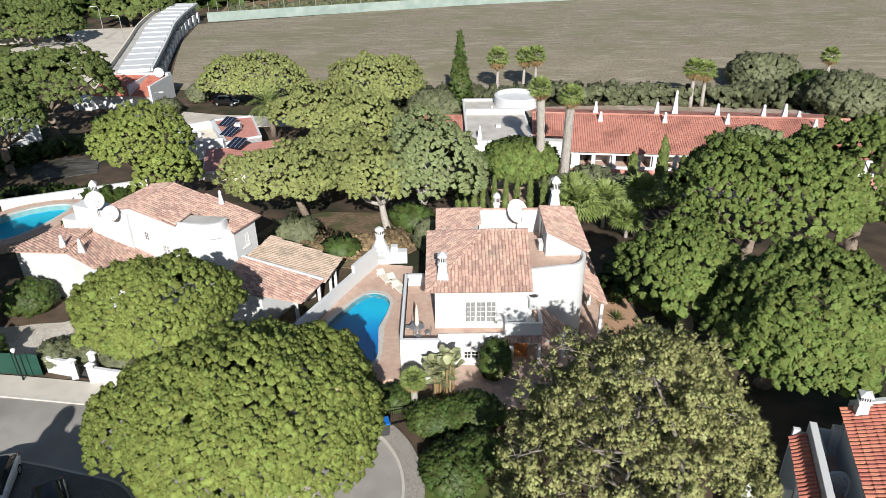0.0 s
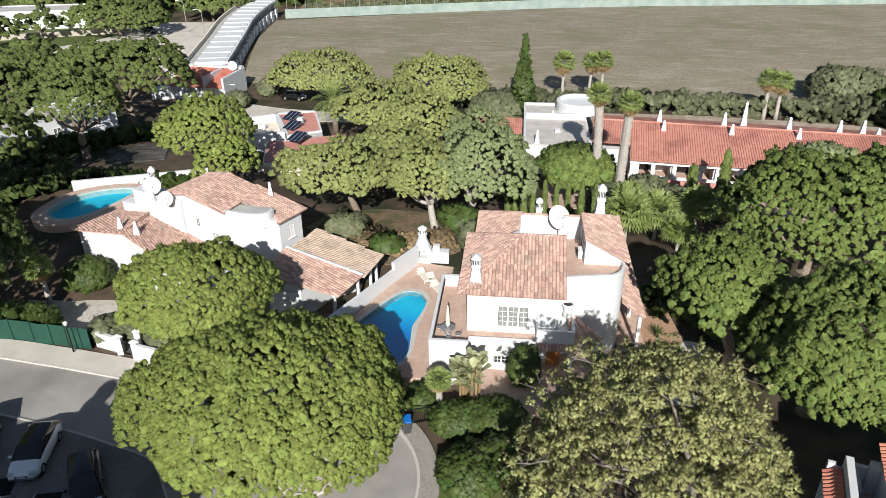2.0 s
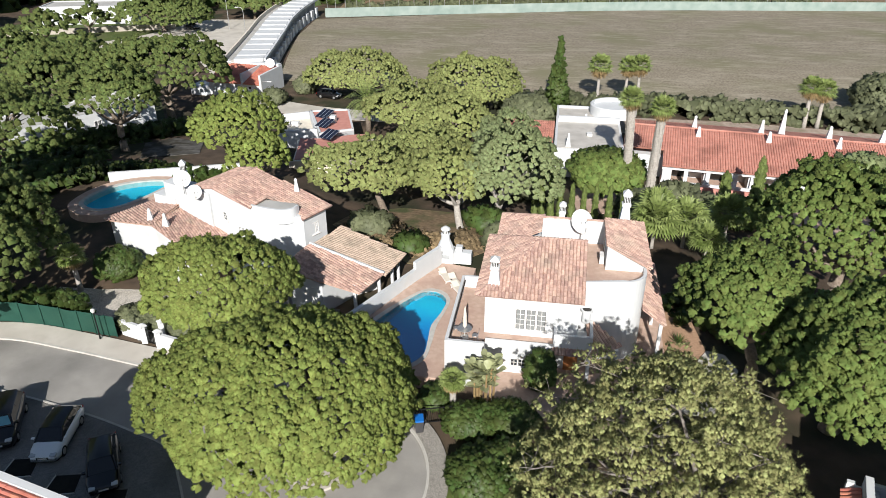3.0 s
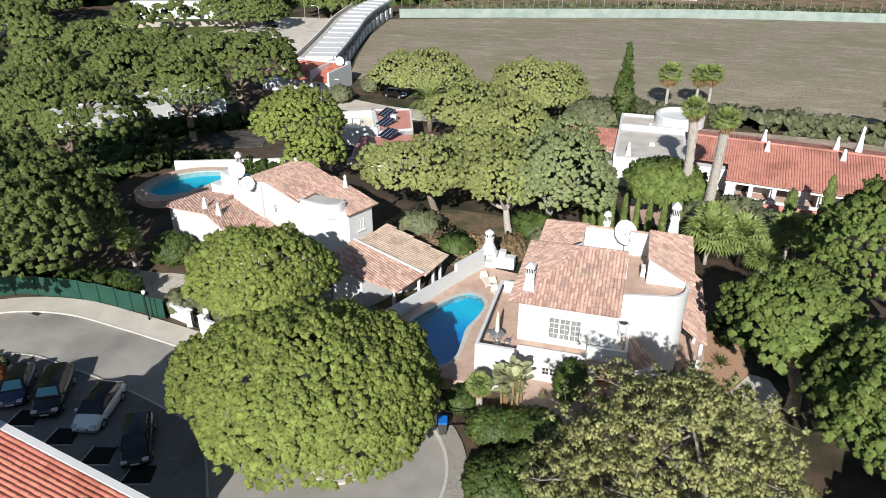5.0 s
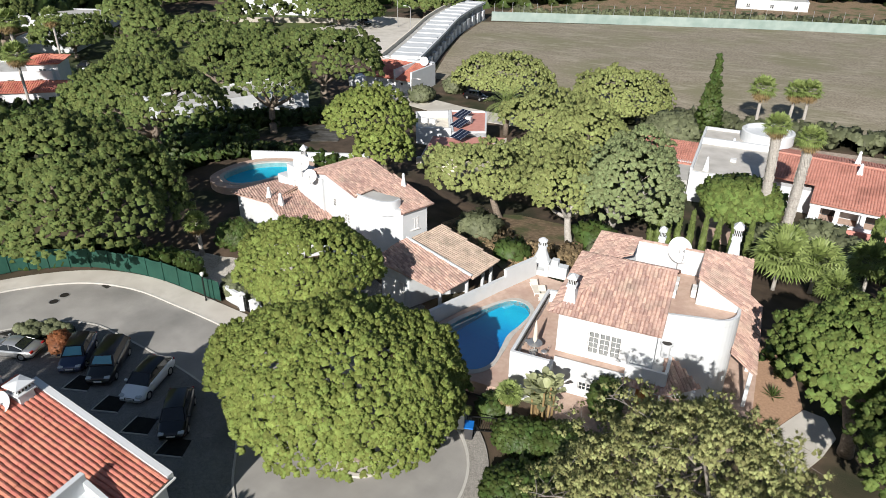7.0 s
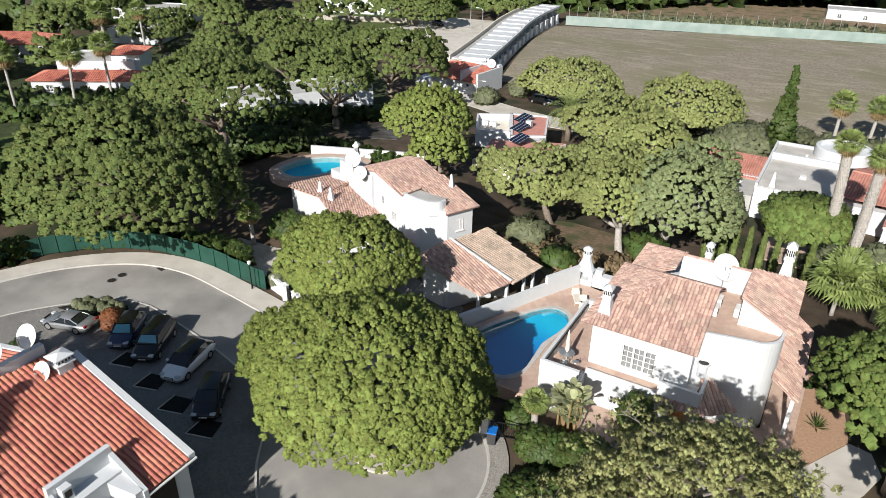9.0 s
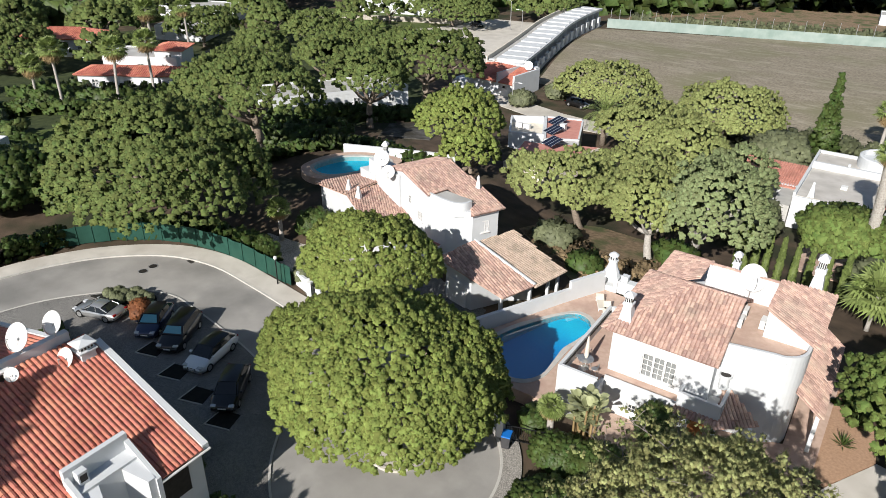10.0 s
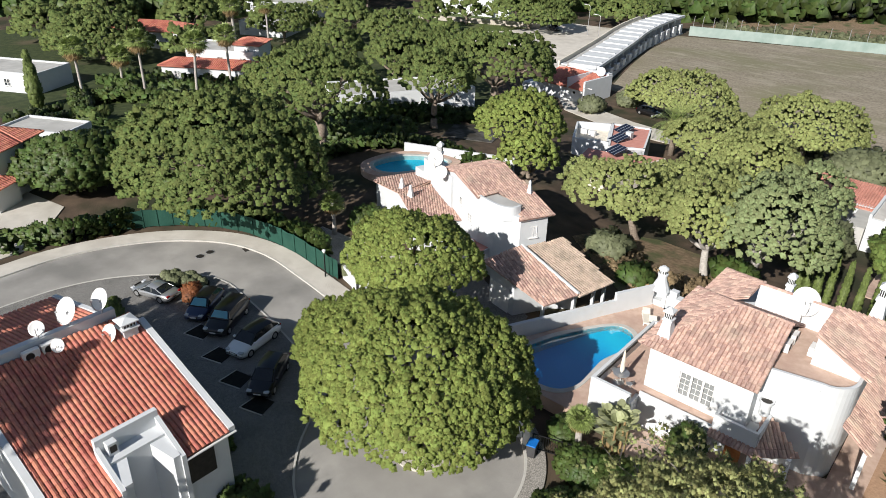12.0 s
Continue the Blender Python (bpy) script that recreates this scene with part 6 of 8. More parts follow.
# ---- house with solar panels ----
def build_solar_house():
    v = thing("solar_house", "low house with flat pink roofs and solar panels", "house", -29.0, 88.0, ground_z(-29, 88) - 0.3)
    g0 = ground_z(-29, 88) - 0.3
    def p(name, bm, mat, label="", parent=v):
        ob = part(name, bm, mat, parent, label)
        return ob
    def at(pts):
        return [(x + 29.0, y - 88.0) for x, y in pts]
    top = 0.75 - g0
    a = at([(-31.7, 93.9), (-26.5, 95.6), (-23.3, 87.0), (-27.3, 84.6)])
    b = at([(-27.3, 84.4), (-23.3, 86.6), (-20.6, 87.6), (-23.4, 77.5), (-27.9, 76.2), (-29.9, 84.0)])
    c = at([(-36.0, 91.4), (-31.7, 93.9), (-28.2, 86.4), (-32.6, 84.6)])
    p("wall", prism(bmesh.new(), a, 0, top), WHITE)
    p("lower_wall", prism(bmesh.new(), b, 0, top - 0.5), CREAM)
    p("court_wall", prism(bmesh.new(), c, 0, top - 0.9), WHITE)
    def inset(poly, k):
        cx, cy = sum(q[0] for q in poly) / len(poly), sum(q[1] for q in poly) / len(poly)
        return [(cx + (x - cx) * k, cy + (y - cy) * k) for x, y in poly]
    p("roof", prism(bmesh.new(), inset(a, 0.97), top - 0.1, top + 0.05), PINK_FLAT, "flat pink coated roof")
    p("lower_roof", prism(bmesh.new(), inset(b, 0.96), top - 0.6, top - 0.42), PINK_FLAT, "flat pink coated roof")
    p("court_floor", prism(bmesh.new(), inset(c, 0.96), top - 1.0, top - 0.82), CREAM)
    for poly in (a, c):
        line = [Vector(q) for q in poly] + [Vector(poly[0])]
        for q, r in zip(line, line[1:]):
            lift = 0.25 if poly is a else 0.15
            p("parapet", wall_run(bmesh.new(), q, r, top - 0.9, top + lift, -0.25), WHITE)
    p("fascia", prism(bmesh.new(), at([(-28.2, 75.6), (-23.5, 77.0), (-23.5, 77.5), (-28.2, 76.1)]), top - 1.2, top - 0.4), CREAM)
    for i, (x, y) in enumerate(((-28.9, 92.0), (-27.6, 88.0), (-25.6, 83.6))):
        m = pose(x + 29.0, y - 88.0, top + 0.1, 0, 0, -23)
        bm = bmesh.new()
        vs = [bm.verts.new(m @ Vector(q)) for q in ((-0.95, -1.0, 0.15), (0.95, -1.0, 0.15), (0.95, 1.0, 0.75), (-0.95, 1.0, 0.75), (-0.95, -1.0, 0.08), (0.95, -1.0, 0.08), (0.95, 1.0, 0.68), (-0.95, 1.0, 0.68))]
        for f in ((0, 1, 2, 3), (7, 6, 5, 4), (0, 4, 5, 1), (1, 5, 6, 2), (2, 6, 7, 3), (3, 7, 4, 0)):
            bm.faces.new([vs[k] for k in f])
        panel = p("solar_panel", bm, SOLAR, "dark blue solar panel with pale bars")
        bars = bmesh.new()
        for k in range(4):
            c0 = -0.93 + k * 0.62
            tube(bars, [m @ Vector((c0, -1.0, 0.16)), m @ Vector((c0, 1.0, 0.76))], 0.035, 4)
        part("panel_bars", bars, STEEL, panel)
    p("roof_block", boxes((1.6, 1.4, top, 2.4, 2.2, top + 1.0), bevel=0.03), WHITE)
    p("equipment", boxes((-5.2, 1.5, top - 0.85, -4.2, 2.1, top - 0.1), (-4.0, 1.5, top - 0.85, -3.0, 2.1, top - 0.1), bevel=0.03), PLASTIC, "white air-conditioning units")
    return v


build_solar_house()


# ---- guard house and the curved white building ----
def build_guard_house():
    g0 = -3.6
    v = thing("guard_house", "small white house with orange-red tile roof beside the curved building", "house", -52.3, 113.6, g0, -6)
    def p(name, bm, mat, label=""):
        return part(name, bm, mat, v, label)
    p("wall", boxes((-5.2, 0, 0, 5.0, 7.5, 2.6)), WHITE)
    tiled_plane(v, (-5.4, -0.4, 2.55), (5.0, -0.4, 2.55), (0, 6.5, 4.1), [(0, 0), (10.4, 0), (10.4, 7.0), (0, 7.0)], RED_TILE, width=0.3, length=0.5)
    p("side_wall", boxes((1.4, -0.5, 2.4, 1.75, 6.6, 4.3), (4.9, -0.5, 0, 5.3, 7.6, 4.2), (-5.6, 6.4, 0, 5.2, 7.6, 4.5), bevel=0.03), WHITE)
    p("side_block", boxes((-8.4, -1.0, 0, -5.2, 2.5, 1.8), bevel=0.2), WHITE)
    p("vent", boxes((2.5, -0.05, 1.6, 3.0, 0.05, 2.0)), DARK_FRAME)
    return v


build_guard_house()
dish(-47.6, 118.6, 1.3, 0.8, 30, 30, "white satellite dish on the guard house", 0.6)


def build_curved():
    v = thing("curved_building", "curved white building with stepped roof and dark bays", "building", -56, 150, -2.2)
    right = smooth_line([(-49.6, 121.5), (-52.2, 133), (-55.0, 146), (-57.6, 158), (-59.0, 170), (-59.6, 181)], 6)
    left = offset_line(right, 6.2)
    def p(name, bm, mat, label=""):
        for q in bm.verts:
            q.co -= Vector((-56, 150, -2.2))
        return part(name, bm, mat, v, label)
    z = lambda x, y: 1.2 + 1.2 * step(125, 180, y)
    p("roof", ribbon(bmesh.new(), left, offset_line(right, 0.4), lambda x, y: z(x, y) - 0.35, z), GREY_FLAT)
    # Bays' shade is put into the wall: dark door colour instead of white.
    p("rear_wall", ribbon(bmesh.new(), offset_line(right, 4.0), offset_line(right, 4.3), -2.6, lambda x, y: z(x, y) - 0.35), DARK_FRAME)
    p("edge_beam", ribbon(bmesh.new(), offset_line(right, 0.4), right, lambda x, y: z(x, y) - 0.3, lambda x, y: z(x, y) + 0.2), WHITE)
    p("walkway", ribbon(bmesh.new(), offset_line(right, 7.6), offset_line(right, 6.3), -2.6, lambda x, y: z(x, y) - 0.5), GREY_FLAT)
    p("walkway_wall", ribbon(bmesh.new(), offset_line(right, 7.9), offset_line(right, 7.6), -2.6, lambda x, y: z(x, y) + 0.3), CREAM)
    p("bay_floor", ribbon(bmesh.new(), offset_line(right, 4.0), offset_line(right, -0.2), -2.6, -1.6), GREY_FLAT)
    for i in range(1, len(right) - 1, 2):
        a, b = right[i], left[i]
        d = (b - a).normalized()
        n = Vector((-d.y, d.x))
        half = (right[i + 1] - right[i - 1]).length * 0.5
        e, f = a + d * 4.0, a + d * 0.45
        zz = z(a.x, a.y)
        p("bay_wall", prism(bmesh.new(), [(f + n * 0.12)[:], (f - n * 0.12)[:], (e - n * 0.12)[:], (e + n * 0.12)[:]], -2.4, lambda x, y: zz - 0.56), WHITE)
        lo, hi = a - d * 0.25, a + d * 0.4
        p("bay_parapet", prism(bmesh.new(), [(lo + n * 0.14)[:], (lo + n * half)[:], (hi + n * half)[:], (hi + n * 0.14)[:]], -1.6, zz - 1.75), WHITE)
        # each roof slab tilts a little, so that its end stands above the next
        q, t = a + d * 0.45, a + d * 5.7
        rim = [(q + n * half * 0.98), (q - n * half * 0.98), (t - n * half * 0.98), (t + n * half * 0.98)]
        p("roof_slab", prism(bmesh.new(), [w[:] for w in rim], zz - 0.3, lambda x, y: zz + 0.2 + 0.05 * ((Vector((x, y)) - a).dot(n)) / half), WHITE)
    return v


build_curved()


# ---- boundaries of the field ----
def build_screen():
    line = smooth_line([(-57.5, 180), (-20, 191.5), (20, 202.5), (60, 208.5), (130, 217)], 8)
    v = thing("field_screen", "long pale green windbreak screen along the field", "fence", -57.5, 180, -1.9)
    o = Vector((-57.5, 180, -1.9))
    for a, b in zip(line, line[1:]):
        bm = ribbon(bmesh.new(), [a, b], [a + Vector((0, 0.06)), b + Vector((0, 0.06))], -2.2, 0.45)
        for q in bm.verts:
            q.co -= o
        part("panel", bm, PALE_MESH, v)
    for i in range(46):
        t = i / 45 * (len(line) - 1)
        k = min(int(t), len(line) - 2)
        q = line[k].lerp(line[k + 1], t - k)
        bm = tube(bmesh.new(), [(q.x, q.y + 2.0, -2.2), (q.x, q.y + 2.0, 2.2), (q.x, q.y + 2.4, 2.6)], 0.06, 5)
        for w in bm.verts:
            w.co -= o
        part("post", bm, STEEL, v)
    return v


build_screen()


def green_fence():
    v = thing("green_fence", "dark green windbreak mesh fence on posts beside the pavement", "fence", -46, 36, 0)
    o = Vector((-46, 36, 0))
    line = smooth_line([(-51.2, 29.8), (-49.6, 33.2), (-46.9, 36.4), (-42.4, 39.0), (-36.6, 39.9), (-31.4, 39.6), (-28.2, 39.3)], 3)
    for i, (a, b) in enumerate(zip(line, line[1:])):
        bm = bmesh.new()
        cols = []
        for k in range(7):
            q = a.lerp(b, k / 6)
            bulge = 0.05 * math.sin(k * math.pi / 6) * (1 if i % 2 else -1)
            n = Vector((-(b - a).y, (b - a).x)).normalized()
            sag = 0.05 * math.sin(k * math.pi / 6)
            cols.append([bm.verts.new((q.x + n.x * (bulge + t), q.y + n.y * (bulge + t), z)) for t in (0.0, 0.02) for z in (0.08, 1.9 - sag)])
        for c, d in zip(cols, cols[1:]):
            bm.faces.new((c[0], d[0], d[1], c[1]))
            bm.faces.new((c[3], d[3], d[2], c[2]))
            bm.faces.new((c[1], d[1], d[3], c[3]))
            bm.faces.new((c[2], d[2], d[0], c[0]))
        for q in bm.verts:
            q.co -= o
        part("mesh_panel", bm, GREEN_MESH, v)
        pb = tube(bmesh.new(), [(a.x, a.y - 0.05, 0), (a.x, a.y - 0.05, 2.02)], 0.035, 6)
        for q in pb.verts:
            q.co -= o
        part("post", pb, GREEN_MESH, v)
    return v


green_fence()


# ---- more houses on the far left ----
def simple_house(x, y, rz, w, d, h, label, roof=None, roof_h=1.6, gz=None, windows=3, over=0.4):
    gz = ground_z(x, y) if gz is None else gz
    v = thing("house", label, "house", x, y, gz - 0.2, rz)
    part("wall", boxes((-w / 2, -d / 2, 0, w / 2, d / 2, h + 0.2)), WHITE, v)
    if roof:
        ex, ey = w / 2 + over, d / 2 + over
        run = math.hypot(ey, roof_h)
        tiled_plane(v, (-ex, -ey, h + 0.1), (ex, -ey, h + 0.1), (0, 0, h + 0.1 + roof_h), [(0, 0), (2 * ex, 0), (2 * ex - ey * 0.8, run), (ey * 0.8, run)], roof, width=0.34, length=0.55)
        tiled_plane(v, (ex, ey, h + 0.1), (-ex, ey, h + 0.1), (0, 0, h + 0.1 + roof_h), [(0, 0), (2 * ex, 0), (2 * ex - ey * 0.8, run), (ey * 0.8, run)], roof, width=0.34, length=0.55)
        hr = math.hypot(ey * 0.8, roof_h)
        tiled_plane(v, (ex, -ey, h + 0.1), (ex, ey, h + 0.1), (ex - ey * 0.8, 0, h + 0.1 + roof_h), [(0, 0), (2 * ey, 0), (ey, hr)], roof, width=0.34, length=0.55)
        tiled_plane(v, (-ex, ey, h + 0.1), (-ex, -ey, h + 0.1), (-ex + ey * 0.8, 0, h + 0.1 + roof_h), [(0, 0), (2 * ey, 0), (ey, hr)], roof, width=0.34, length=0.55)
    else:
        part("roof", boxes((-w / 2 + 0.2, -d / 2 + 0.2, h + 0.1, w / 2 - 0.2, d / 2 - 0.2, h + 0.26)), GREY_FLAT, v)
        part("parapet", boxes((-w / 2, -d / 2 - 0.02, h, w / 2, -d / 2 + 0.2, h + 0.5), (-w / 2, d / 2 - 0.2, h, w / 2, d / 2 + 0.02, h + 0.5), (-w / 2 - 0.02, -d / 2, h, -w / 2 + 0.2, d / 2, h + 0.5), (w / 2 - 0.2, -d / 2, h, w / 2 + 0.02, d / 2, h + 0.5)), WHITE, v)
    for i in range(windows):
        c = -w / 2 + w * (i + 0.5) / windows
        window(v, c, -d / 2 - 0.06, h - 1.7, 1.0, 1.1, 0, 2, (1, 2))
        if h > 4:
            window(v, c, -d / 2 - 0.06, 1.0, 1.2, 1.3, 0, 2, (1, 2))
    return v


simple_house(-62.5, 82.5, 58, 22, 8, 2.9, "long low white house under the pines", windows=4, gz=-0.4)
simple_house(-95.5, 74.5, 33, 12, 8, 4.6, "white two-storey house with flat roof behind palms")
simple_house(-91.6, 76.5, 33, 4.4, 5, 6.0, "white stair tower with small red hipped roof", RED_TILE, 0.8, windows=1)
simple_house(-93.5, 70.0, 33, 16, 5.5, 2.8, "low white wing with red tile roof", RED_TILE, 0.8, windows=3)
simple_house(-112.5, 46, 28, 14, 8, 2.9, "grey flat-roofed modern house with large windows", windows=4)
simple_house(-78.5, 36.6, 28, 9, 5, 3.0, "low white flat-roofed outbuilding", windows=1)
simple_house(-70.2, 27.2, 33, 8, 7, 5.6, "white two-storey house with red tile roofs", RED_TILE, 1.6)
simple_house(-66.3, 24.8, 33, 6, 3.4, 2.6, "white veranda with red tile roof", RED_TILE, 0.8, windows=0)
simple_house(-127, 78, 33, 14, 8, 3.6, "white house with orange-red roof among pines", RED_TILE, 1.4, windows=3)
simple_house(-113, 166, 15, 22, 9, 4.0, "modern white villa beyond the far road", windows=5)
simple_house(-150, 130, 20, 22, 9, 3.2, "pale villa among the far trees", windows=5)
simple_house(8, 236, 5, 19, 9, 2.4, "white villa beyond the field", windows=3)
simple_house(-135, 112, 25, 12, 8, 3.0, "white villa among the far trees", windows=3)
bm = bmesh.new()
wall_run(bm, (-88, 160), (-128, 143), -2.4, -0.6, 0.5)
whole("stone_wall", bm, STONE, "low pale stone wall beyond the far road", "wall", "structure")


# ---- cars ----
def paint(name, colour, metal=0.3):
    m = bpy.data.materials.new(name)
    m.use_nodes = True
    b = m.node_tree.nodes["Principled BSDF"]
    b.inputs["Base Color"].default_value, b.inputs["Metallic"].default_value, b.inputs["Roughness"].default_value = (*colour, 1), metal, 0.28
    b.inputs["Coat Weight"].default_value, b.inputs["Coat Roughness"].default_value = 0.8, 0.05
    return m


RUBBER = material("tyre_rubber", (0.012, 0.012, 0.012), (0.02, 0.02, 0.02), 8.0, 0.85)
LAMP = glass("headlamp_glass", (0.55, 0.57, 0.6), 0.1)
TAIL = glass("tail_lamp_glass", (0.30, 0.01, 0.01), 0.1)


def car(x, y, rz, body, roof, label, length=4.3, width=1.78, height=1.5, shape="hatch", z=0.06, shade=False):
    """A car facing -y before it is turned by rz."""
    v = thing("car", label, "car", x, y, z, rz, group="parked cars")
    L, W, Hh = length, width / 2, height
    prof = {"hatch": ((0.0, 0.30, 0.62), (0.04, 0.24, 0.70), (0.12, 0.22, 0.80), (0.27, 0.22, 0.95), (0.45, 0.22, 1.0), (0.65, 0.22, 1.02), (0.82, 0.22, 1.04), (0.93, 0.24, 1.0), (0.98, 0.28, 0.92), (1.0, 0.36, 0.8)),
            "coupe": ((0.0, 0.28, 0.55), (0.04, 0.22, 0.64), (0.12, 0.2, 0.74), (0.3, 0.2, 0.86), (0.45, 0.2, 0.9), (0.68, 0.2, 0.92), (0.85, 0.2, 0.94), (0.95, 0.24, 0.9), (1.0, 0.36, 0.76))}["coupe" if shape == "coupe" else "hatch"]
    k = height / 1.5
    def loft(rows, bm):
        rings = []
        for yy, pts in rows:
            rings.append([bm.verts.new((px, yy, pz)) for px, pz in pts])
        for a, b in zip(rings, rings[1:]):
            for i in range(len(a)):
                bm.faces.new((a[i], a[(i + 1) % len(a)], b[(i + 1) % len(a)], b[i]))
        bm.faces.new(rings[0][::-1])
        bm.faces.new(rings[-1])
        bmesh.ops.recalc_face_normals(bm, faces=bm.faces[:])
        return bm
    rows = []
    for t, lo, hi in prof:
        w = W * (0.80 + 0.20 * min(1, t / 0.12) * 1.0) if t < 0.12 else W * (1 - 0.14 * max(0, (t - 0.88) / 0.12))
        hi *= k
        rows.append((-L / 2 + t * L, [(-w * 0.94, lo), (-w, lo + 0.18), (-w, hi - 0.22), (-w * 0.93, hi - 0.06), (-w * 0.7, hi), (w * 0.7, hi), (w * 0.93, hi - 0.06), (w, hi - 0.22), (w, lo + 0.18), (w * 0.94, lo)]))
    part("body", loft(rows, bmesh.new()), body, v, smooth=True)
    if shape == "coupe":
        g = [(0.30, 0.84, 0.85), (0.44, 1.30 * k, 0.72), (0.54, 1.36 * k, 0.70), (0.66, 1.30 * k, 0.70), (0.82, 0.92, 0.80)]
    elif shape == "suv":
        g = [(0.24, 0.96 * k, 0.90), (0.36, 1.42 * k, 0.76), (0.5, 1.5 * k, 0.76), (0.86, 1.47 * k, 0.74), (0.96, 1.0 * k, 0.84)]
    else:
        g = [(0.23, 0.92 * k, 0.90), (0.40, 1.42 * k, 0.74), (0.55, 1.5 * k, 0.73), (0.80, 1.42 * k, 0.70), (0.95, 1.0 * k, 0.80)]
    def house(scale, drop, top):
        rows = []
        for t, hi, w in g:
            hi -= drop
            rows.append((-L / 2 + t * L, [(-W * 0.92, 0.86 * k), (-W * w * scale, hi - 0.08), (-W * (w - 0.12) * scale, hi), (W * (w - 0.12) * scale, hi), (W * w * scale, hi - 0.08), (W * 0.92, 0.86 * k)]))
        return rows
    part("glasshouse", loft(house(1.0, 0.0, False), bmesh.new()), TINTED, v, "dark tinted windows", smooth=False)
    if shade:
        (t0, h0, w0), (t1, h1, w1) = g[0], g[1]
        bm = bmesh.new()
        rows = [[bm.verts.new((sx * W * (w0 + (w1 - 0.12 - w0) * f) * 0.86, -L / 2 + (t0 + (t1 - t0) * f) * L - e, h0 + (h1 - h0) * f + e)) for sx in (-1, 1)] for f, e in ((0.12, 0.02), (0.88, 0.02), (0.88, 0.005), (0.12, 0.005))]
        for i in range(4):
            r0, r1 = rows[i], rows[(i + 1) % 4]
            bm.faces.new((r0[0], r0[1], r1[1], r1[0]))
        bm.faces.new([q[0] for q in rows]), bm.faces.new([q[1] for q in rows][::-1])
        bmesh.ops.recalc_face_normals(bm, faces=bm.faces[:])
        part("sunshade", bm, SUNSHADE, v, "pale blue sunshade behind the windscreen")
    inner = g[1:-1]
    bm = bmesh.new()
    rings = []
    for t, hi, w in [(inner[0][0] - 0.01, inner[0][1] - 0.01, inner[0][2])] + inner[1:-1] + [(inner[-1][0] + 0.02, inner[-1][1], inner[-1][2])]:
        rings.append([bm.verts.new((px * W, -L / 2 + t * L, pz)) for px, pz in ((-w - 0.01, hi - 0.09), (-w + 0.11, hi + 0.012), (0, hi + 0.03), (w - 0.11, hi + 0.012), (w + 0.01, hi - 0.09))])
    for a, b in zip(rings, rings[1:]):
        for i in range(4):
            bm.faces.new((a[i], a[i + 1], b[i + 1], b[i]))
    part("roof", bm, roof, v, smooth=True)
    for s in (-1, 1):
        for (t0, h0, w0), (t1, h1, w1) in ((g[0], g[1]), (g[-2], g[-1])):
            part("pillar", tube(bmesh.new(), [(s * W * (w0 * 0.98), -L / 2 + t0 * L, h0 - 0.06), (s * W * (w1 * 0.98), -L / 2 + t1 * L, h1 - 0.06)], 0.04, 6), body if roof is body else roof, v)
        part("pillar", tube(bmesh.new(), [(s * W * 0.86, -L / 2 + 0.58 * L, 0.9 * k), (s * W * 0.735, -L / 2 + 0.56 * L, g[2][1] - 0.07)], 0.035, 6), body if roof is body else roof, v)
        part("mirror", boxes((s * W * 0.96, -L / 2 + 0.27 * L, 0.92 * k, s * (W + 0.16), -L / 2 + 0.31 * L, 1.04 * k), bevel=0.03), body, v)
        part("headlight", boxes((s * W * 0.45, -L / 2 + 0.03, 0.60 * k, s * W * 0.86, -L / 2 + 0.32, 0.72 * k), bevel=0.04), LAMP, v)
        part("tail_light", boxes((s * W * 0.55, L / 2 - 0.18, 0.72 * k, s * W * 0.88, L / 2 - 0.02, 0.88 * k), bevel=0.03), TAIL, v)
        for yy in (-L * 0.31, L * 0.29):
            wb = tube(bmesh.new(), [(s * (W - 0.22), yy, 0.32), (s * (W + 0.005), yy, 0.32)], 0.32, 20)
            wheel = part("wheel", wb, RUBBER, v)
            rb = tube(bmesh.new(), [(s * (W - 0.05), yy, 0.32), (s * (W + 0.015), yy, 0.32)], 0.205, 16)
            part("rim", rb, STEEL, wheel)
    part("grille", boxes((-W * 0.4, -L / 2 - 0.005, 0.42, W * 0.4, -L / 2 + 0.08, 0.62), bevel=0.02), DARK_FRAME, v)
    part("number_plate", boxes((-0.26, -L / 2 - 0.02, 0.46, 0.26, -L / 2 + 0.0, 0.57)), PLASTIC, v)
    part("underbody", boxes((-W * 0.85, -L / 2 + 0.25, 0.16, W * 0.85, L / 2 - 0.25, 0.4)), RUBBER, v)
    return v


SILVER, BLUE, BLACK, PEARL = paint("silver_paint", (0.50, 0.50, 0.50), 0.7), paint("dark_blue_paint", (0.03, 0.045, 0.10)), paint("black_paint", (0.012, 0.011, 0.012)), paint("white_car_paint", (0.86, 0.87, 0.88), 0.0)
car(-25.6, 28.75, 13, PEARL, BLACK, "white hatchback with black roof in a shaded bay", 4.4, 1.8, 1.5)
car(-21.35, 26.9, 33, BLACK, BLACK, "black car parked in a shaded bay", 4.4, 1.8, 1.45)
car(-29.5, 29.1, 28, BLACK, BLACK, "black estate car parked in a shaded bay", 4.6, 1.85, 1.65, "suv", shade=True)
car(-32.35, 28.95, 32, BLUE, BLACK, "dark blue hatchback parked beside a red shrub", 4.1, 1.75, 1.5, shade=True)
car(-37.15, 27.45, -74, SILVER, SILVER, "silver coupe parked near the planted island", 4.1, 1.75, 1.32, "coupe")
car(-36.0, 115.2, 80, BLACK, BLACK, "dark car parked under a pine", 4.3, 1.75, 1.45, z=ground_z(-36, 115.2) + 0.08)
car(-84, 160, 60, BLACK, BLACK, "dark car on the far road", 4.3, 1.75, 1.45, z=ground_z(-84, 160) + 0.08)
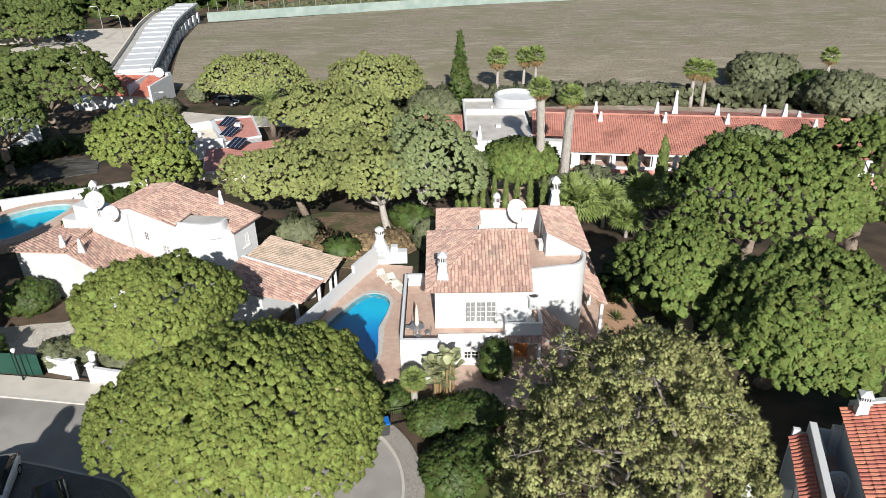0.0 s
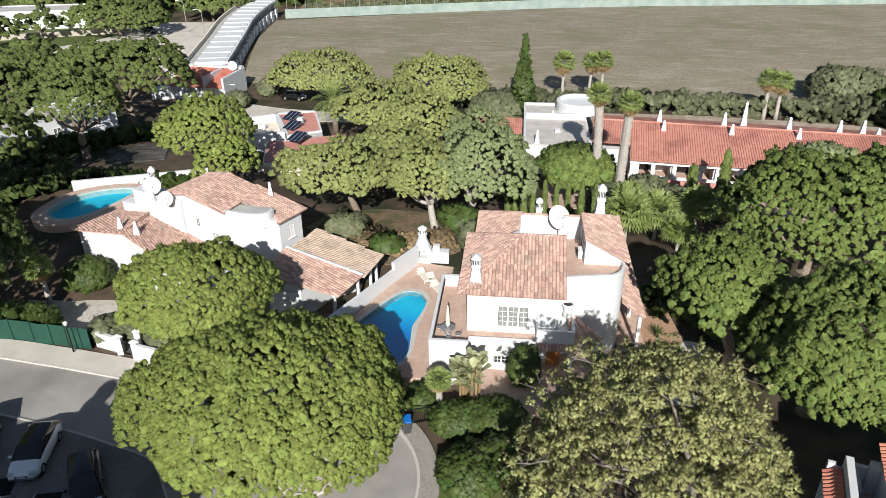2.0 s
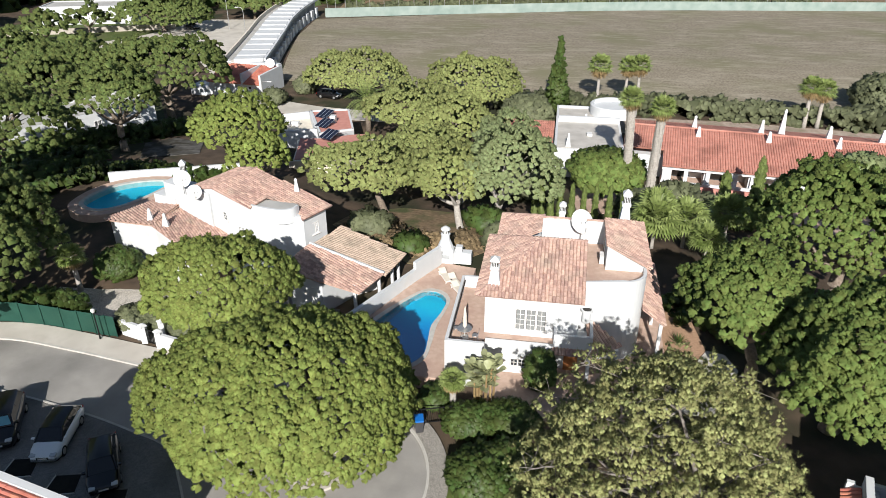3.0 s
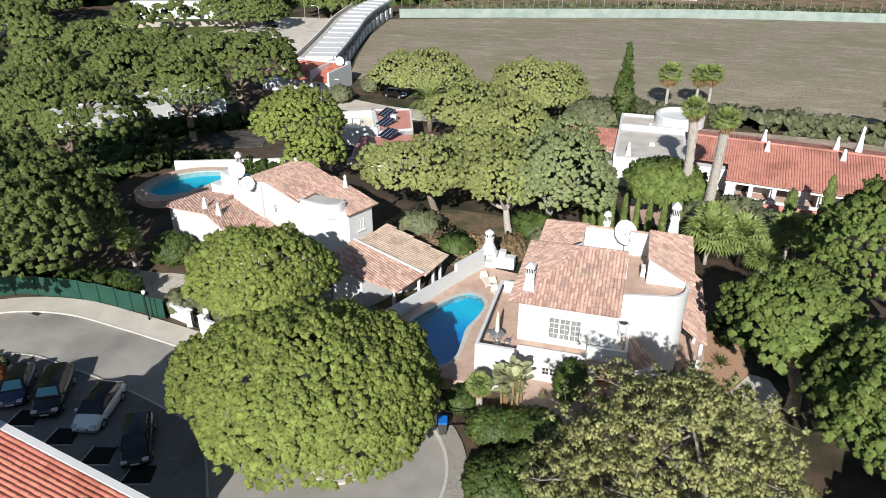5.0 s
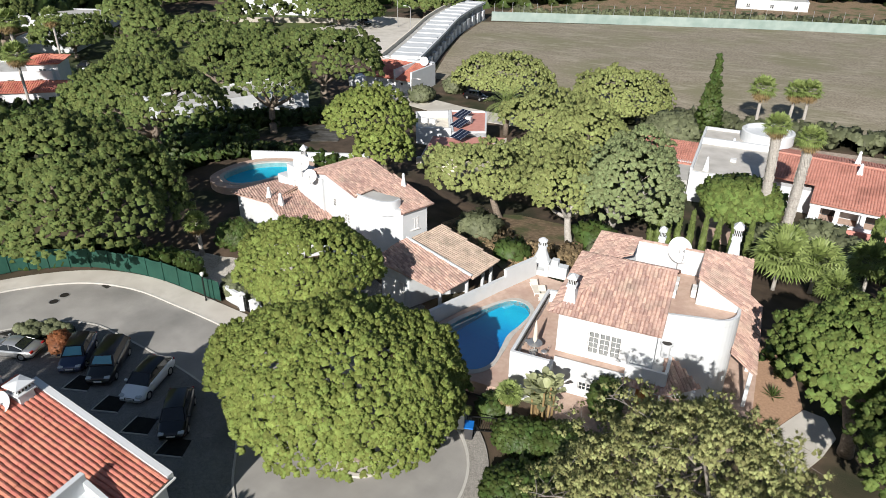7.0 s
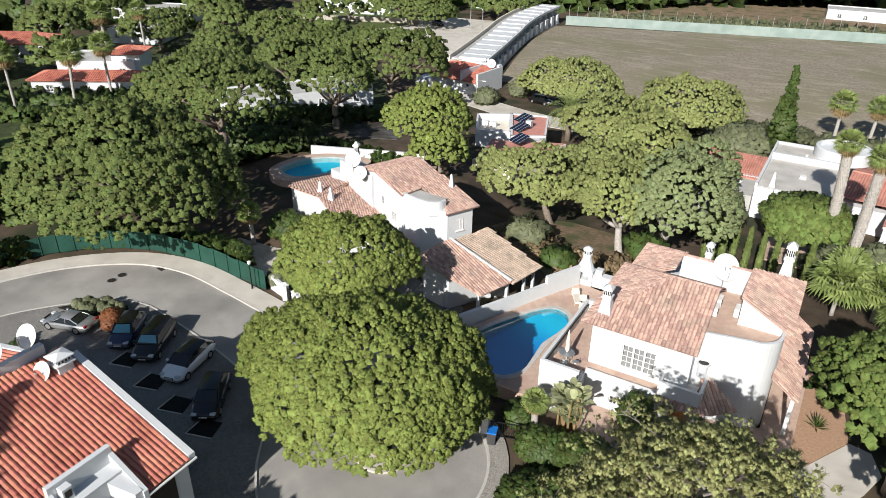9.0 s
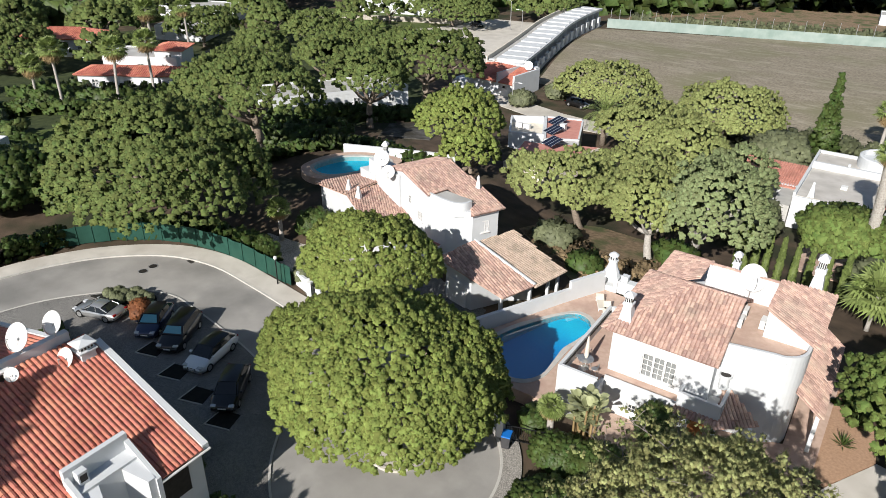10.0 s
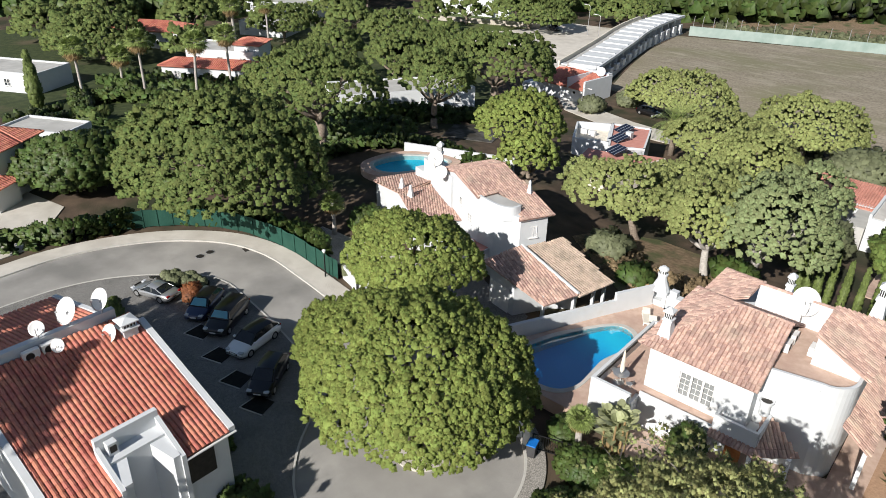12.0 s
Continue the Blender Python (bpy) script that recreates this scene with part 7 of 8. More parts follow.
for (x, y, a) in ((-118, 98, 30), (-114, 101, 30), (-110, 104, 30)):
    car(x, y, a, BLACK, BLACK, "dark car parked in the far gardens", 4.4, 1.8, 1.5, z=ground_z(x, y))

# covers in the road
for x, y in ((-40.6, 33.63), (-40.65, 34.7)):
    cover = thing("manhole_cover", "round dark iron manhole cover in the road", "manhole cover", x, y, 0.0, group="manhole covers")
    part("frame", lathe(bmesh.new(), [(0.42, -0.02), (0.42, 0.012), (0.36, 0.014), (0.36, 0.004)], 24), STEEL, cover)
    part("lid", lathe(bmesh.new(), [(0.35, -0.02), (0.35, 0.01), (0.02, 0.012)], 24), DARK_FRAME, cover)
drain = thing("drain_grate", "dark iron drain grate beside the kerb", "drain", -38.7, 37.2, 0.0, -8)
part("grate", boxes((-0.4, -0.2, -0.02, 0.4, 0.2, 0.012), bevel=0.004), DARK_FRAME, drain)

# planted diamonds between the bays
SOIL = material("dark_planting_soil", (0.010, 0.010, 0.009), (0.02, 0.019, 0.016), 3.0, 0.95, 0.6, 10)
for i, (x, y) in enumerate(((-29.95, 26.85), (-26.4, 26.1), (-23.1, 25.35), (-19.8, 24.75))):
    bed = thing("planting_bed", "dark diamond-shaped planting bed with a pale kerb", "planting bed", x, y, 0.055, 10, group="beds between the bays")
    dia = [(-0.75, -0.75), (0.95, -0.55), (0.75, 0.85), (-0.65, 0.75)]
    part("soil", prism(bmesh.new(), dia, 0, 0.035), SOIL, bed)
    part("edging", ribbon(bmesh.new(), [Vector(q) for q in (dia[3], dia[0], dia[1])], [Vector((q[0] * 1.1, q[1] * 1.1)) for q in (dia[3], dia[0], dia[1])], 0, 0.07), KERB, bed)

# island of the turning circle and the planted triangle
whole("island_kerb", lathe(bmesh.new(), [(1.75, -0.1), (1.75, 0.16), (1.5, 0.18), (1.45, 0.1), (0.1, 0.1)], 32, -9.0, 29.0), PAVING, "round pale kerb of the pine's island", "kerb", "structure")
whole("planted_island", prism(bmesh.new(), [(-40.3, 28.5), (-38.8, 30.4), (-37.2, 31.5), (-35.9, 31.6), (-35.0, 31.0), (-34.7, 29.5)], -0.1, 0.17), SOIL, "dark soil of the planted triangle by the road", "island", "structure")

# front wall, piers and gate of the neighbour
whole("front_wall", wall_run(bmesh.new(), (-25.9, 39.15), (-28.1, 39.75), 0.0, 1.3, -0.25), WHITE, "white front garden wall", "wall", "structure")
whole("front_wall", wall_run(bmesh.new(), (-17.5, 36.9), (-24.2, 38.5), 0.0, 1.3, -0.25), WHITE, "white front garden wall", "wall", "structure")
for x, y in ((-25.8, 39.1), (-24.3, 38.6), (-24.75, 39.9), (-5.35, 34.1), (-4.55, 33.75)):
    pier = thing("gate_pier", "white rendered gate pier with pyramid cap", "gate pier", x, y, 0.02, 15, group="gate piers")
    part("shaft", boxes((-0.22, -0.22, 0, 0.22, 0.22, 1.45), bevel=0.02), WHITE, pier)
    part("cap", lathe(bmesh.new(), [(0.36, 1.45), (0.36, 1.53), (0.05, 1.72)], 4), WHITE, pier)


def iron_gate(x, y, rz, w, h, label):
    v = thing("iron_gate", label, "gate", x, y, 0.1, rz)
    part("gate_frame", boxes((0, 0, 0, 0.05, 0.05, h), (w - 0.05, 0, 0, w, 0.05, h), (0.05, 0, 0.05, w - 0.05, 0.05, 0.1), (0.05, 0, h - 0.06, w - 0.05, 0.05, h)), IRON, v)
    n = int(w / 0.14)
    for i in range(1, n):
        part("bar", boxes((i * w / n - 0.012, 0.012, 0.1, i * w / n + 0.012, 0.036, h - 0.06)), IRON, v)
    return v


iron_gate(-25.6, 39.0, -15, 1.1, 1.2, "black iron garden gate between white piers")
iron_gate(-4.1, 33.6, 18, 2.4, 1.2, "black iron driveway gate beside the bin")
part_bin = thing("wheelie_bin", "dark grey wheeled bin with blue lid", "bin", -3.75, 33.1, 0.115, 15)
GREY_BIN, BLUE_LID = paint("grey_bin_plastic", (0.05, 0.05, 0.055), 0.0), paint("blue_lid_plastic", (0.01, 0.16, 0.55), 0.0)
bm = bmesh.new()
lo = [bm.verts.new(q) for q in ((-0.22, -0.27, 0.06), (0.22, -0.27, 0.06), (0.22, 0.24, 0.06), (-0.22, 0.24, 0.06))]
hi = [bm.verts.new(q) for q in ((-0.28, -0.36, 0.96), (0.28, -0.36, 0.96), (0.28, 0.34, 1.0), (-0.28, 0.34, 1.0))]
bm.faces.new(lo[::-1]), bm.faces.new(hi)
for i in range(4):
    bm.faces.new((lo[i], lo[(i + 1) % 4], hi[(i + 1) % 4], hi[i]))
part("tub", bm, GREY_BIN, part_bin)
part("lid", boxes((-0.3, -0.39, 0.97, 0.3, 0.36, 1.07), bevel=0.03), BLUE_LID, part_bin, "blue hinged lid")
part("handle", tube(bmesh.new(), [(-0.22, 0.42, 0.98), (0.22, 0.42, 0.98)], 0.02, 6), GREY_BIN, part_bin)
for s in (-1, 1):
    part("wheel", tube(bmesh.new(), [(s * 0.24, 0.24, 0.1), (s * 0.29, 0.24, 0.1)], 0.1, 14), RUBBER, part_bin)


def street_lamp(x, y, h, label, head="globe", z=None, rz=0.0):
    v = thing("street_lamp", label, "street lamp", x, y, ground_z(x, y) if z is None else z, rz, group="street lamps")
    if head == "globe":
        part("pole", tube(bmesh.new(), [(0, 0, 0), (0, 0, 0.5), (0, 0, h)], [0.07, 0.05, 0.04], 8), IRON, v)
        part("lantern", lathe(bmesh.new(), [(0.06, h), (0.15, h + 0.15), (0.16, h + 0.3), (0.06, h + 0.36)], 10), PLASTIC, v)
    else:
        part("pole", tube(bmesh.new(), [(0, 0, 0), (0, 0, h * 0.95), (0.3, 0, h), (1.3, 0, h + 0.1)], [0.1, 0.06, 0.05, 0.04], 8), STEEL, v)
        part("lantern", boxes((1.0, -0.12, h, 1.75, 0.12, h + 0.14), bevel=0.04), PLASTIC, v)
    return v


street_lamp(-29.35, 38.85, 2.3, "green-black pavement lamp with pale lantern", z=0.12)
street_lamp(-75, 161, 7.0, "tall steel street lamp by the far road", "arm", rz=180)
street_lamp(-66, 150, 7.0, "tall steel street lamp by the far road", "arm", rz=180)
street_lamp(-45.2, 108.6, 4.2, "steel street lamp beside the guard house", "arm", rz=0)
street_lamp(-110, 128, 6.0, "tall steel street lamp by the far lawn", "arm", rz=180)
street_lamp(-54.0, 26.5, 1.2, "low garden bollard lamp beside the hedge")


# ---- terrace furniture ----
def umbrella():
    v = thing("closed_parasol", "closed cream parasol standing at the terrace table", "parasol", -1.85, 39.9, 2.74)
    part("pole", tube(bmesh.new(), [(0, 0, 0), (0, 0, 2.5)], 0.025, 8), PLASTIC, v)
    part("canopy", lathe(bmesh.new(), [(0.1, 0.85), (0.15, 1.0), (0.13, 1.6), (0.08, 2.2), (0.03, 2.48)], 10), CREAM, v, "folded cream canopy")
    part("base", lathe(bmesh.new(), [(0.28, 0), (0.26, 0.06), (0.06, 0.1)], 16), KERB, v)


umbrella()
table = thing("garden_table", "round pale metal garden table on the terrace", "table", -1.85, 39.9, 2.742)
part("tabletop", lathe(bmesh.new(), [(0.5, 0.70), (0.52, 0.71), (0.52, 0.73), (0.5, 0.74)], 24), STEEL, table)
for k in range(4):
    a = radians(45 + 90 * k)
    part("leg", tube(bmesh.new(), [(0.42 * math.cos(a), 0.42 * math.sin(a), 0), (0.3 * math.cos(a), 0.3 * math.sin(a), 0.4), (0.4 * math.cos(a), 0.4 * math.sin(a), 0.7)], 0.015, 6), STEEL, table)
chair = thing("garden_chair", "pale metal garden chair with curved back", "chair", -1.1, 39.6, 2.742, 0, group="chairs on the terrace")
part("seat", lathe(bmesh.new(), [(0.2, 0.42), (0.21, 0.43), (0.2, 0.45)], 16), STEEL, chair)
part("backrest", tube(bmesh.new(), [(0.2, -0.18, 0.44), (0.26, -0.15, 0.8), (0.27, 0, 0.9), (0.26, 0.15, 0.8), (0.2, 0.18, 0.44)], 0.014, 6), STEEL, chair)
for sx in (-0.15, 0.17):
    for sy in (-0.16, 0.16):
        part("leg", tube(bmesh.new(), [(sx * 1.2, sy * 1.2, 0), (sx, sy, 0.42)], 0.012, 6), STEEL, chair)
copy_thing(chair, pose(-2.5, 40.3, 2.742, 0, 0, 170))
copy_thing(chair, pose(-1.7, 39.1, 2.742, 0, 0, 265))
copy_thing(chair, pose(-2.1, 40.7, 2.742, 0, 0, 80))


def lounger(x, y, rz):
    v = thing("sun_lounger", "low pale sun lounger on the pool deck", "sun lounger", x, y, DECK_Z, rz, group="loungers by the pool")
    part("frame", boxes((-0.32, -0.95, 0.24, 0.32, 0.95, 0.30), bevel=0.01), PLASTIC, v)
    part("mattress", boxes((-0.3, -0.93, 0.30, 0.3, 0.4, 0.36), bevel=0.02), CREAM, v)
    bk = boxes((-0.3, 0, 0, 0.3, 0.6, 0.06), bevel=0.02)
    bmesh.ops.transform(bk, matrix=pose(0, 0.4, 0.31, 25, 0, 0), verts=bk.verts[:])
    part("backrest", bk, CREAM, v)
    for sx in (-0.27, 0.27):
        for sy in (-0.8, 0.8):
            part("leg", boxes((sx - 0.025, sy - 0.025, 0, sx + 0.025, sy + 0.025, 0.24)), PLASTIC, v)


lounger(-4.9, 50.3, 30)
lounger(-4.0, 49.6, 30)
lounger(-3.5, 48.4, 35)


def air_con(x, y, z, rz, label):
    v = thing("air_conditioner", label, "air conditioner", x, y, z, rz, group="air conditioners")
    part("case", boxes((-0.42, -0.16, 0.06, 0.42, 0.16, 0.66), bevel=0.02), PLASTIC, v)
    part("fan_grille", lathe(bmesh.new(), [(0.22, 0), (0.22, 0.01), (0.2, 0.012)], 20), DARK_FRAME, v).matrix_basis = pose(-0.1, -0.16, 0.36, 90, 0, 0)
    for s in (-0.3, 0.3):
        part("foot", boxes((s - 0.04, -0.17, 0, s + 0.04, 0.17, 0.06)), STEEL, v)


air_con(-21.9, 48.6, 2.64, 0, "white air-conditioning unit on the neighbour's balcony")
air_con(-20.9, 48.1, 2.64, 0, "white air-conditioning unit on the neighbour's balcony")
air_con(5.98, 45.1, 6.27, 90, "white air-conditioning unit against the villa's gable")
air_con(5.98, 46.3, 6.27, 90, "white air-conditioning unit against the villa's gable")
air_con(7.2, 45.7, 6.27, -90, "white air-conditioning unit beside the terrace door")
air_con(-22.85, 14.8, 8.15, 90, "grey-white air-conditioning unit against the ridge wall")
air_con(-22.85, 13.85, 8.15, 90, "grey-white air-conditioning unit against the ridge wall")
dish(-21.9, 14.9, 9.0, 0.35, 45, 30, "small grey satellite dish on the ridge wall", 8.6)


# ---- red-roofed house at the right-hand corner ----
def build_corner_house():
    v = thing("corner_house", "white house with red tile roof, stepped walls and roof terrace", "house", 21.33, 28.89, 0, -16.9)
    def p(name, bm, mat, label=""):
        return part(name, bm, mat, v, label)
    p("wall", prism(bmesh.new(), [(0.15, -14), (9, -14), (9, -0.2), (0.15, -0.2)], 0.0, lambda x, y: 5.35 + 0.36 * x), WHITE)
    tiled_plane(v, (-0.1, -14, 5.45), (-0.1, 0.0, 5.45), (6, -5, 7.65), [(0, 0), (14, 0), (14, 6.5), (0, 6.5)], RED_TILE, width=0.27, length=0.42)
    chimney(v, 0.68, -0.5, 5.5, 7.15, 0.62, 0.5)
    bm = bmesh.new()
    vs = [bm.verts.new(q) for q in ((0.3, 0, 5.3), (0.3, 0.3, 5.3), (0.3, 0.3, 5.85), (0.3, 0, 5.85), (9, 0, 8.4), (9, 0.3, 8.4), (9, 0.3, 9.0), (9, 0, 9.0))]
    for f in ((0, 1, 2, 3), (7, 6, 5, 4), (0, 4, 5, 1), (1, 5, 6, 2), (2, 6, 7, 3), (3, 7, 4, 0)):
        bm.faces.new([vs[i] for i in f])
    bmesh.ops.recalc_face_normals(bm, faces=bm.faces[:])
    p("verge", bm, WHITE)
    p("step_wall", boxes((-1.4, -14, 0, -1.0, -0.1, 4.3), bevel=0.03), WHITE)
    p("buttress", boxes((-1.0, -1.9, 2.6, -0.65, -0.4, 3.75), bevel=0.03), WHITE)
    p("terrace_back_wall", boxes((-1.0, -0.35, 0, 0.15, -0.1, 4.0), (-0.35, -0.7, 2.6, 0.15, -0.35, 4.6), bevel=0.03), WHITE)
    p("terrace_floor", boxes((-1.0, -14, 2.5, 0.15, -0.35, 2.72)), TERRACOTTA, "dark terracotta terrace floor in the shade")
    p("lower_wall", boxes((-2.05, -14, 0, -1.4, -0.35, 3.2)), WHITE)
    p("pier_cap", boxes((-2.1, -0.35, 0, -1.7, -0.1, 3.75), (-1.7, -0.35, 0, -1.4, -0.1, 3.5), bevel=0.02), WHITE)
    tiled_plane(v, (-2.2, -14, 3.2), (-2.2, -0.4, 3.2), (-1.4, -5, 3.65), [(0, 0), (13.6, 0), (13.6, 0.9), (0, 0.9)], RED_TILE, width=0.27, length=0.42)
    # pierced screen with a rounded top across the terrace
    bm = bmesh.new()
    line = [(-1.0, 2.7)] + [(-0.42 + 0.58 * math.cos(radians(180 - a)), 3.7 + 0.5 * math.sin(radians(a))) for a in range(0, 181, 15)] + [(0.16, 2.7)]
    inner = [(-0.42 + (x + 0.42) * 0.8, 2.7 + (z - 2.7) * 0.88) for x, z in line]
    for (x0, z0), (x1, z1), (u0, w0), (u1, w1) in zip(line, line[1:], inner, inner[1:]):
        q = [bm.verts.new((x, y, z)) for y in (-3.7, -3.5) for x, z in ((x0, z0), (x1, z1), (u1, w1), (u0, w0))]
        for f in ((0, 1, 2, 3), (7, 6, 5, 4), (0, 4, 5, 1), (2, 6, 7, 3)):
            bm.faces.new([q[i] for i in f])
    bmesh.ops.recalc_face_normals(bm, faces=bm.faces[:])
    screen = p("screen_wall", bm, WHITE, "white pierced screen wall with rounded top")
    bars = bmesh.new()
    for k in range(-7, 8):
        for sgn in (-1, 1):
            x0 = -0.42 + k * 0.13
            ends = [(x0 - sgn * 0.65, 2.75), (x0 + sgn * 0.65, 4.05)]
            ok = []
            for i in range(14):
                f = i / 13
                x, z = ends[0][0] + (ends[1][0] - ends[0][0]) * f, ends[0][1] + 1.3 * f
                if abs(x + 0.42) < 0.5 and z < 3.66 + 0.46 * math.sqrt(max(0.0, 1 - ((x + 0.42) / 0.5) ** 2)):
                    ok.append((x, -3.6 + 0.012 * sgn, z))
            if len(ok) > 2:
                tube(bars, [ok[0], ok[-1]], 0.022, 4)
    part("lattice", bars, WHITE, screen)
    p("outer_wall", boxes((-4.4, -3.2, 0, -2.1, -2.9, 2.0), bevel=0.03), WHITE)
    p("outer_wall", boxes((-4.7, -12, 0, -4.4, -2.9, 1.7), bevel=0.03), WHITE)
    return v


build_corner_house()
seat = copy_thing(chair, pose(20.3, 26.0, 2.72, 0, 0, 60))


# ---- palms, cypresses, shrubs and hedges ----
fan_palm(11.6, 77.6, 10.0, 41, 1.5, 0.46, "tall fan palm with shaggy grey trunk before the red roof", shag=0.8)
fan_palm(14.0, 75.0, 10.0, 42, 1.5, 0.46, "tall fan palm with shaggy grey trunk before the red roof", shag=0.8)
fan_palm(9.5, 117.4, 4.3, 43, 2.2, 0.25, "fan palm at the field's edge", n=28)
fan_palm(14.0, 118.9, 4.0, 44, 2.0, 0.25, "fan palm at the field's edge", n=28)
fan_palm(16.0, 118.2, 4.4, 45, 2.0, 0.25, "fan palm at the field's edge", n=28)
fan_palm(40.4, 111.2, 3.6, 46, 2.0, 0.3, "fan palm behind the terraced houses", n=28)
fan_palm(42.4, 111.6, 3.2, 47, 2.0, 0.3, "fan palm behind the terraced houses", n=28)
fan_palm(66.3, 119.8, 3.2, 48, 1.8, 0.3, "dry fan palm at the field's edge", n=24)
for i, (x, y, top, r) in enumerate(((13.2, 62.6, 3.4, 2.6), (16.2, 63.6, 3.0, 2.4), (20.6, 66.2, 2.6, 2.2), (13.6, 65.8, 3.0, 2.2), (17.8, 60.6, 2.2, 1.8))):
    fan_palm(x, y, top, 50 + i, r, 0.16, "bushy low fan palm behind the villa", skirt=False, n=40)
fan_palm(-35.1, 45.0, 3.9, 60, 1.25, 0.2, "small fan palm with reddish stem in the neighbour's garden", n=30)
fan_palm(-1.95, 35.4, 3.0, 61, 0.9, 0.22, "low fan palm with yellowing leaves before the villa", n=40)
feather_palm(-24.8, 99.5, 3.2, 62, 4.0, "date palm with long arching leaves beside the solar house")
for i, (x, y, top) in enumerate(((-85.7, 61.7, 9.5), (-87.7, 69.1, 9.3), (-94.6, 48.3, 9.2), (-92.7, 57.0, 9.4), (-110.0, 93.3, 9.0), (-102, 58, 5.5))):
    fan_palm(x, y, top, 63 + i, 2.1, 0.2, "tall garden fan palm with dry skirt", n=30)
fan_palm(-120, 92, 8, 70, 2.6, 0.3, "far garden fan palm", n=30)

# Norfolk-like spire at the field's edge
spire = thing("conifer", "tall narrow conifer with pointed top at the field's edge", "tree", 3.0, 109.0, ground_z(3, 109))
rng = np.random.default_rng(80)
n = 620
t = rng.uniform(0.0, 1.0, n) ** 0.62
a = rng.uniform(0, math.tau, n)
gz = ground_z(3, 109)
hh = 12.5
rr = 2.5 * t * rng.uniform(0.35, 1.0, n)
pts = np.stack([3 + rr * np.cos(a), 109 + rr * np.sin(a), gz + 0.4 + (1 - t) * hh], 1)
foliage("crown", pts, 0.38 * rng.uniform(0.7, 1.2, n), LEAVES, spire, 81, 5, 3, up=0.5, base=(3, 109, gz))
part("trunk", tube(bmesh.new(), [(0, 0, -0.2), (0, 0, hh)], [0.22, 0.03], 8), BARK, spire)

for i, (x, y, top, r) in enumerate(((1.7, 67.2, 3.6, 0.5), (2.4, 66.8, 3.9, 0.5), (3.3, 66.6, 4.2, 0.55), (4.2, 66.9, 3.7, 0.5), (5.4, 66.7, 3.4, 0.5), (6.6, 67.0, 3.2, 0.5), (7.8, 67.1, 3.0, 0.5), (9.2, 67.3, 3.2, 0.5), (10.6, 67.4, 3.0, 0.55),
                                     (22.3, 76.6, 1.6, 0.75), (25.7, 76.5, 3.4, 0.7), (30.0, 78.0, 1.6, 0.6), (28.5, 77.6, 0.8, 0.6), (-98, 43, 7.5, 1.0), (-34.2, 22.8, 3.0, 0.5))):
    cypress(x, y, top, r * (0.75 if y < 70 and x > 0 else 1.0), 90 + i)

SH = dict(lump=0.33, puffs=6, fuzz=2)
round_tree(-33.0, 47.6, 2.7, 1.7, 120, LEAVES, "rounded green garden shrub beside the forecourt", name="shrub", category="shrub", group="garden shrubs", foot=0.05, **SH)
near_shrubs = (
    (-0.6, 33.9, 1.5, 1.6, LEAVES, "dark green shrub by the villa's entrance"),
    (1.9, 34.4, 1.6, 1.6, LEAVES, "dark green shrub by the villa's entrance"),
    (-3.2, 35.8, 1.3, 1.0, LEAVES, "dark shrub below the terrace"),
    (0.4, 29.4, 1.7, 1.9, LEAVES, "rounded green shrub beside the turning circle"),
    (1.8, 30.6, 1.6, 1.6, LEAVES, "rounded green shrub beside the turning circle"),
    (3.5, 38.5, 3.0, 0.95, LEAVES, "dark shrub against the villa's front wall"),
    (-25.2, 41.4, 1.6, 1.5, LEAVES_OLIVE, "olive-green shrub behind the white front wall"),
    (-27.6, 41.0, 1.6, 1.4, LEAVES_OLIVE, "olive-green shrub behind the white front wall"),
    (-23.0, 40.3, 1.8, 1.3, LEAVES_OLIVE, "olive-green shrub behind the white front wall"),
    (-9.5, 57.5, 0.7, 1.5, LEAVES, "low scrub on the bank behind the pool wall"),
)
bank_shrubs = (
    (-1.0, 58.0, 2.4, 1.5, LEAVES_OLIVE, "scrub behind the villa"),
    (16.6, 73.8, 1.0, 2.8, LEAVES_OLIVE, "grey-green olive bush behind the villa"),
    (19.4, 72.2, 0.6, 2.4, LEAVES_OLIVE, "grey-green olive bush behind the villa"),
    (23.5, 72.5, 0.2, 2.2, LEAVES, "green bush before the terraced houses"),
    (13.0, 70.6, 1.2, 2.6, LEAVES_OLIVE, "grey-green bush behind the cypresses"),
    (-1.1, 102.1, 2.2, 4.0, LEAVES_OLIVE, "olive tree beside the flat-roofed villa"),
    (-3.5, 85.5, 1.6, 3.4, LEAVES_OLIVE, "dry olive-green garden tree"),
    (0.2, 79.0, 1.6, 3.0, LEAVES_OLIVE, "grey-green bush behind the cypresses"),
    (38.1, 82.0, 2.6, 4.2, NEEDLES_GREY, "grey-green pine before the red roof"),
)
far_shrubs = (
    (55.5, 120.5, 2.6, 5.2, LEAVES_OLIVE, "grey-green tree at the field's edge"),
    (63.0, 106.0, 2.8, 5.6, LEAVES_OLIVE, "grey-green tree behind the terraced houses"),
    (72.0, 100.0, 2.0, 6.0, LEAVES_OLIVE, "grey-green tree behind the terraced houses"),
    (60.5, 112.5, 1.6, 3.6, LEAVES, "dark bush behind the terraced houses"),
    (-44.0, 110.0, -1.0, 2.0, LEAVES_OLIVE, "bush beside the guard house"),
    (-41.0, 117.5, -0.8, 1.8, LEAVES_OLIVE, "bush beside the guard house"),
    (-50.5, 104.0, -1.6, 2.4, LEAVES, "dark bush before the guard house"),
    (-3.0, 64.5, 0.9, 2.0, LEAVES, "scrub under the pines"),
    (-14.5, 62.0, 0.7, 2.0, LEAVES_OLIVE, "dry scrub on the bank"),
)
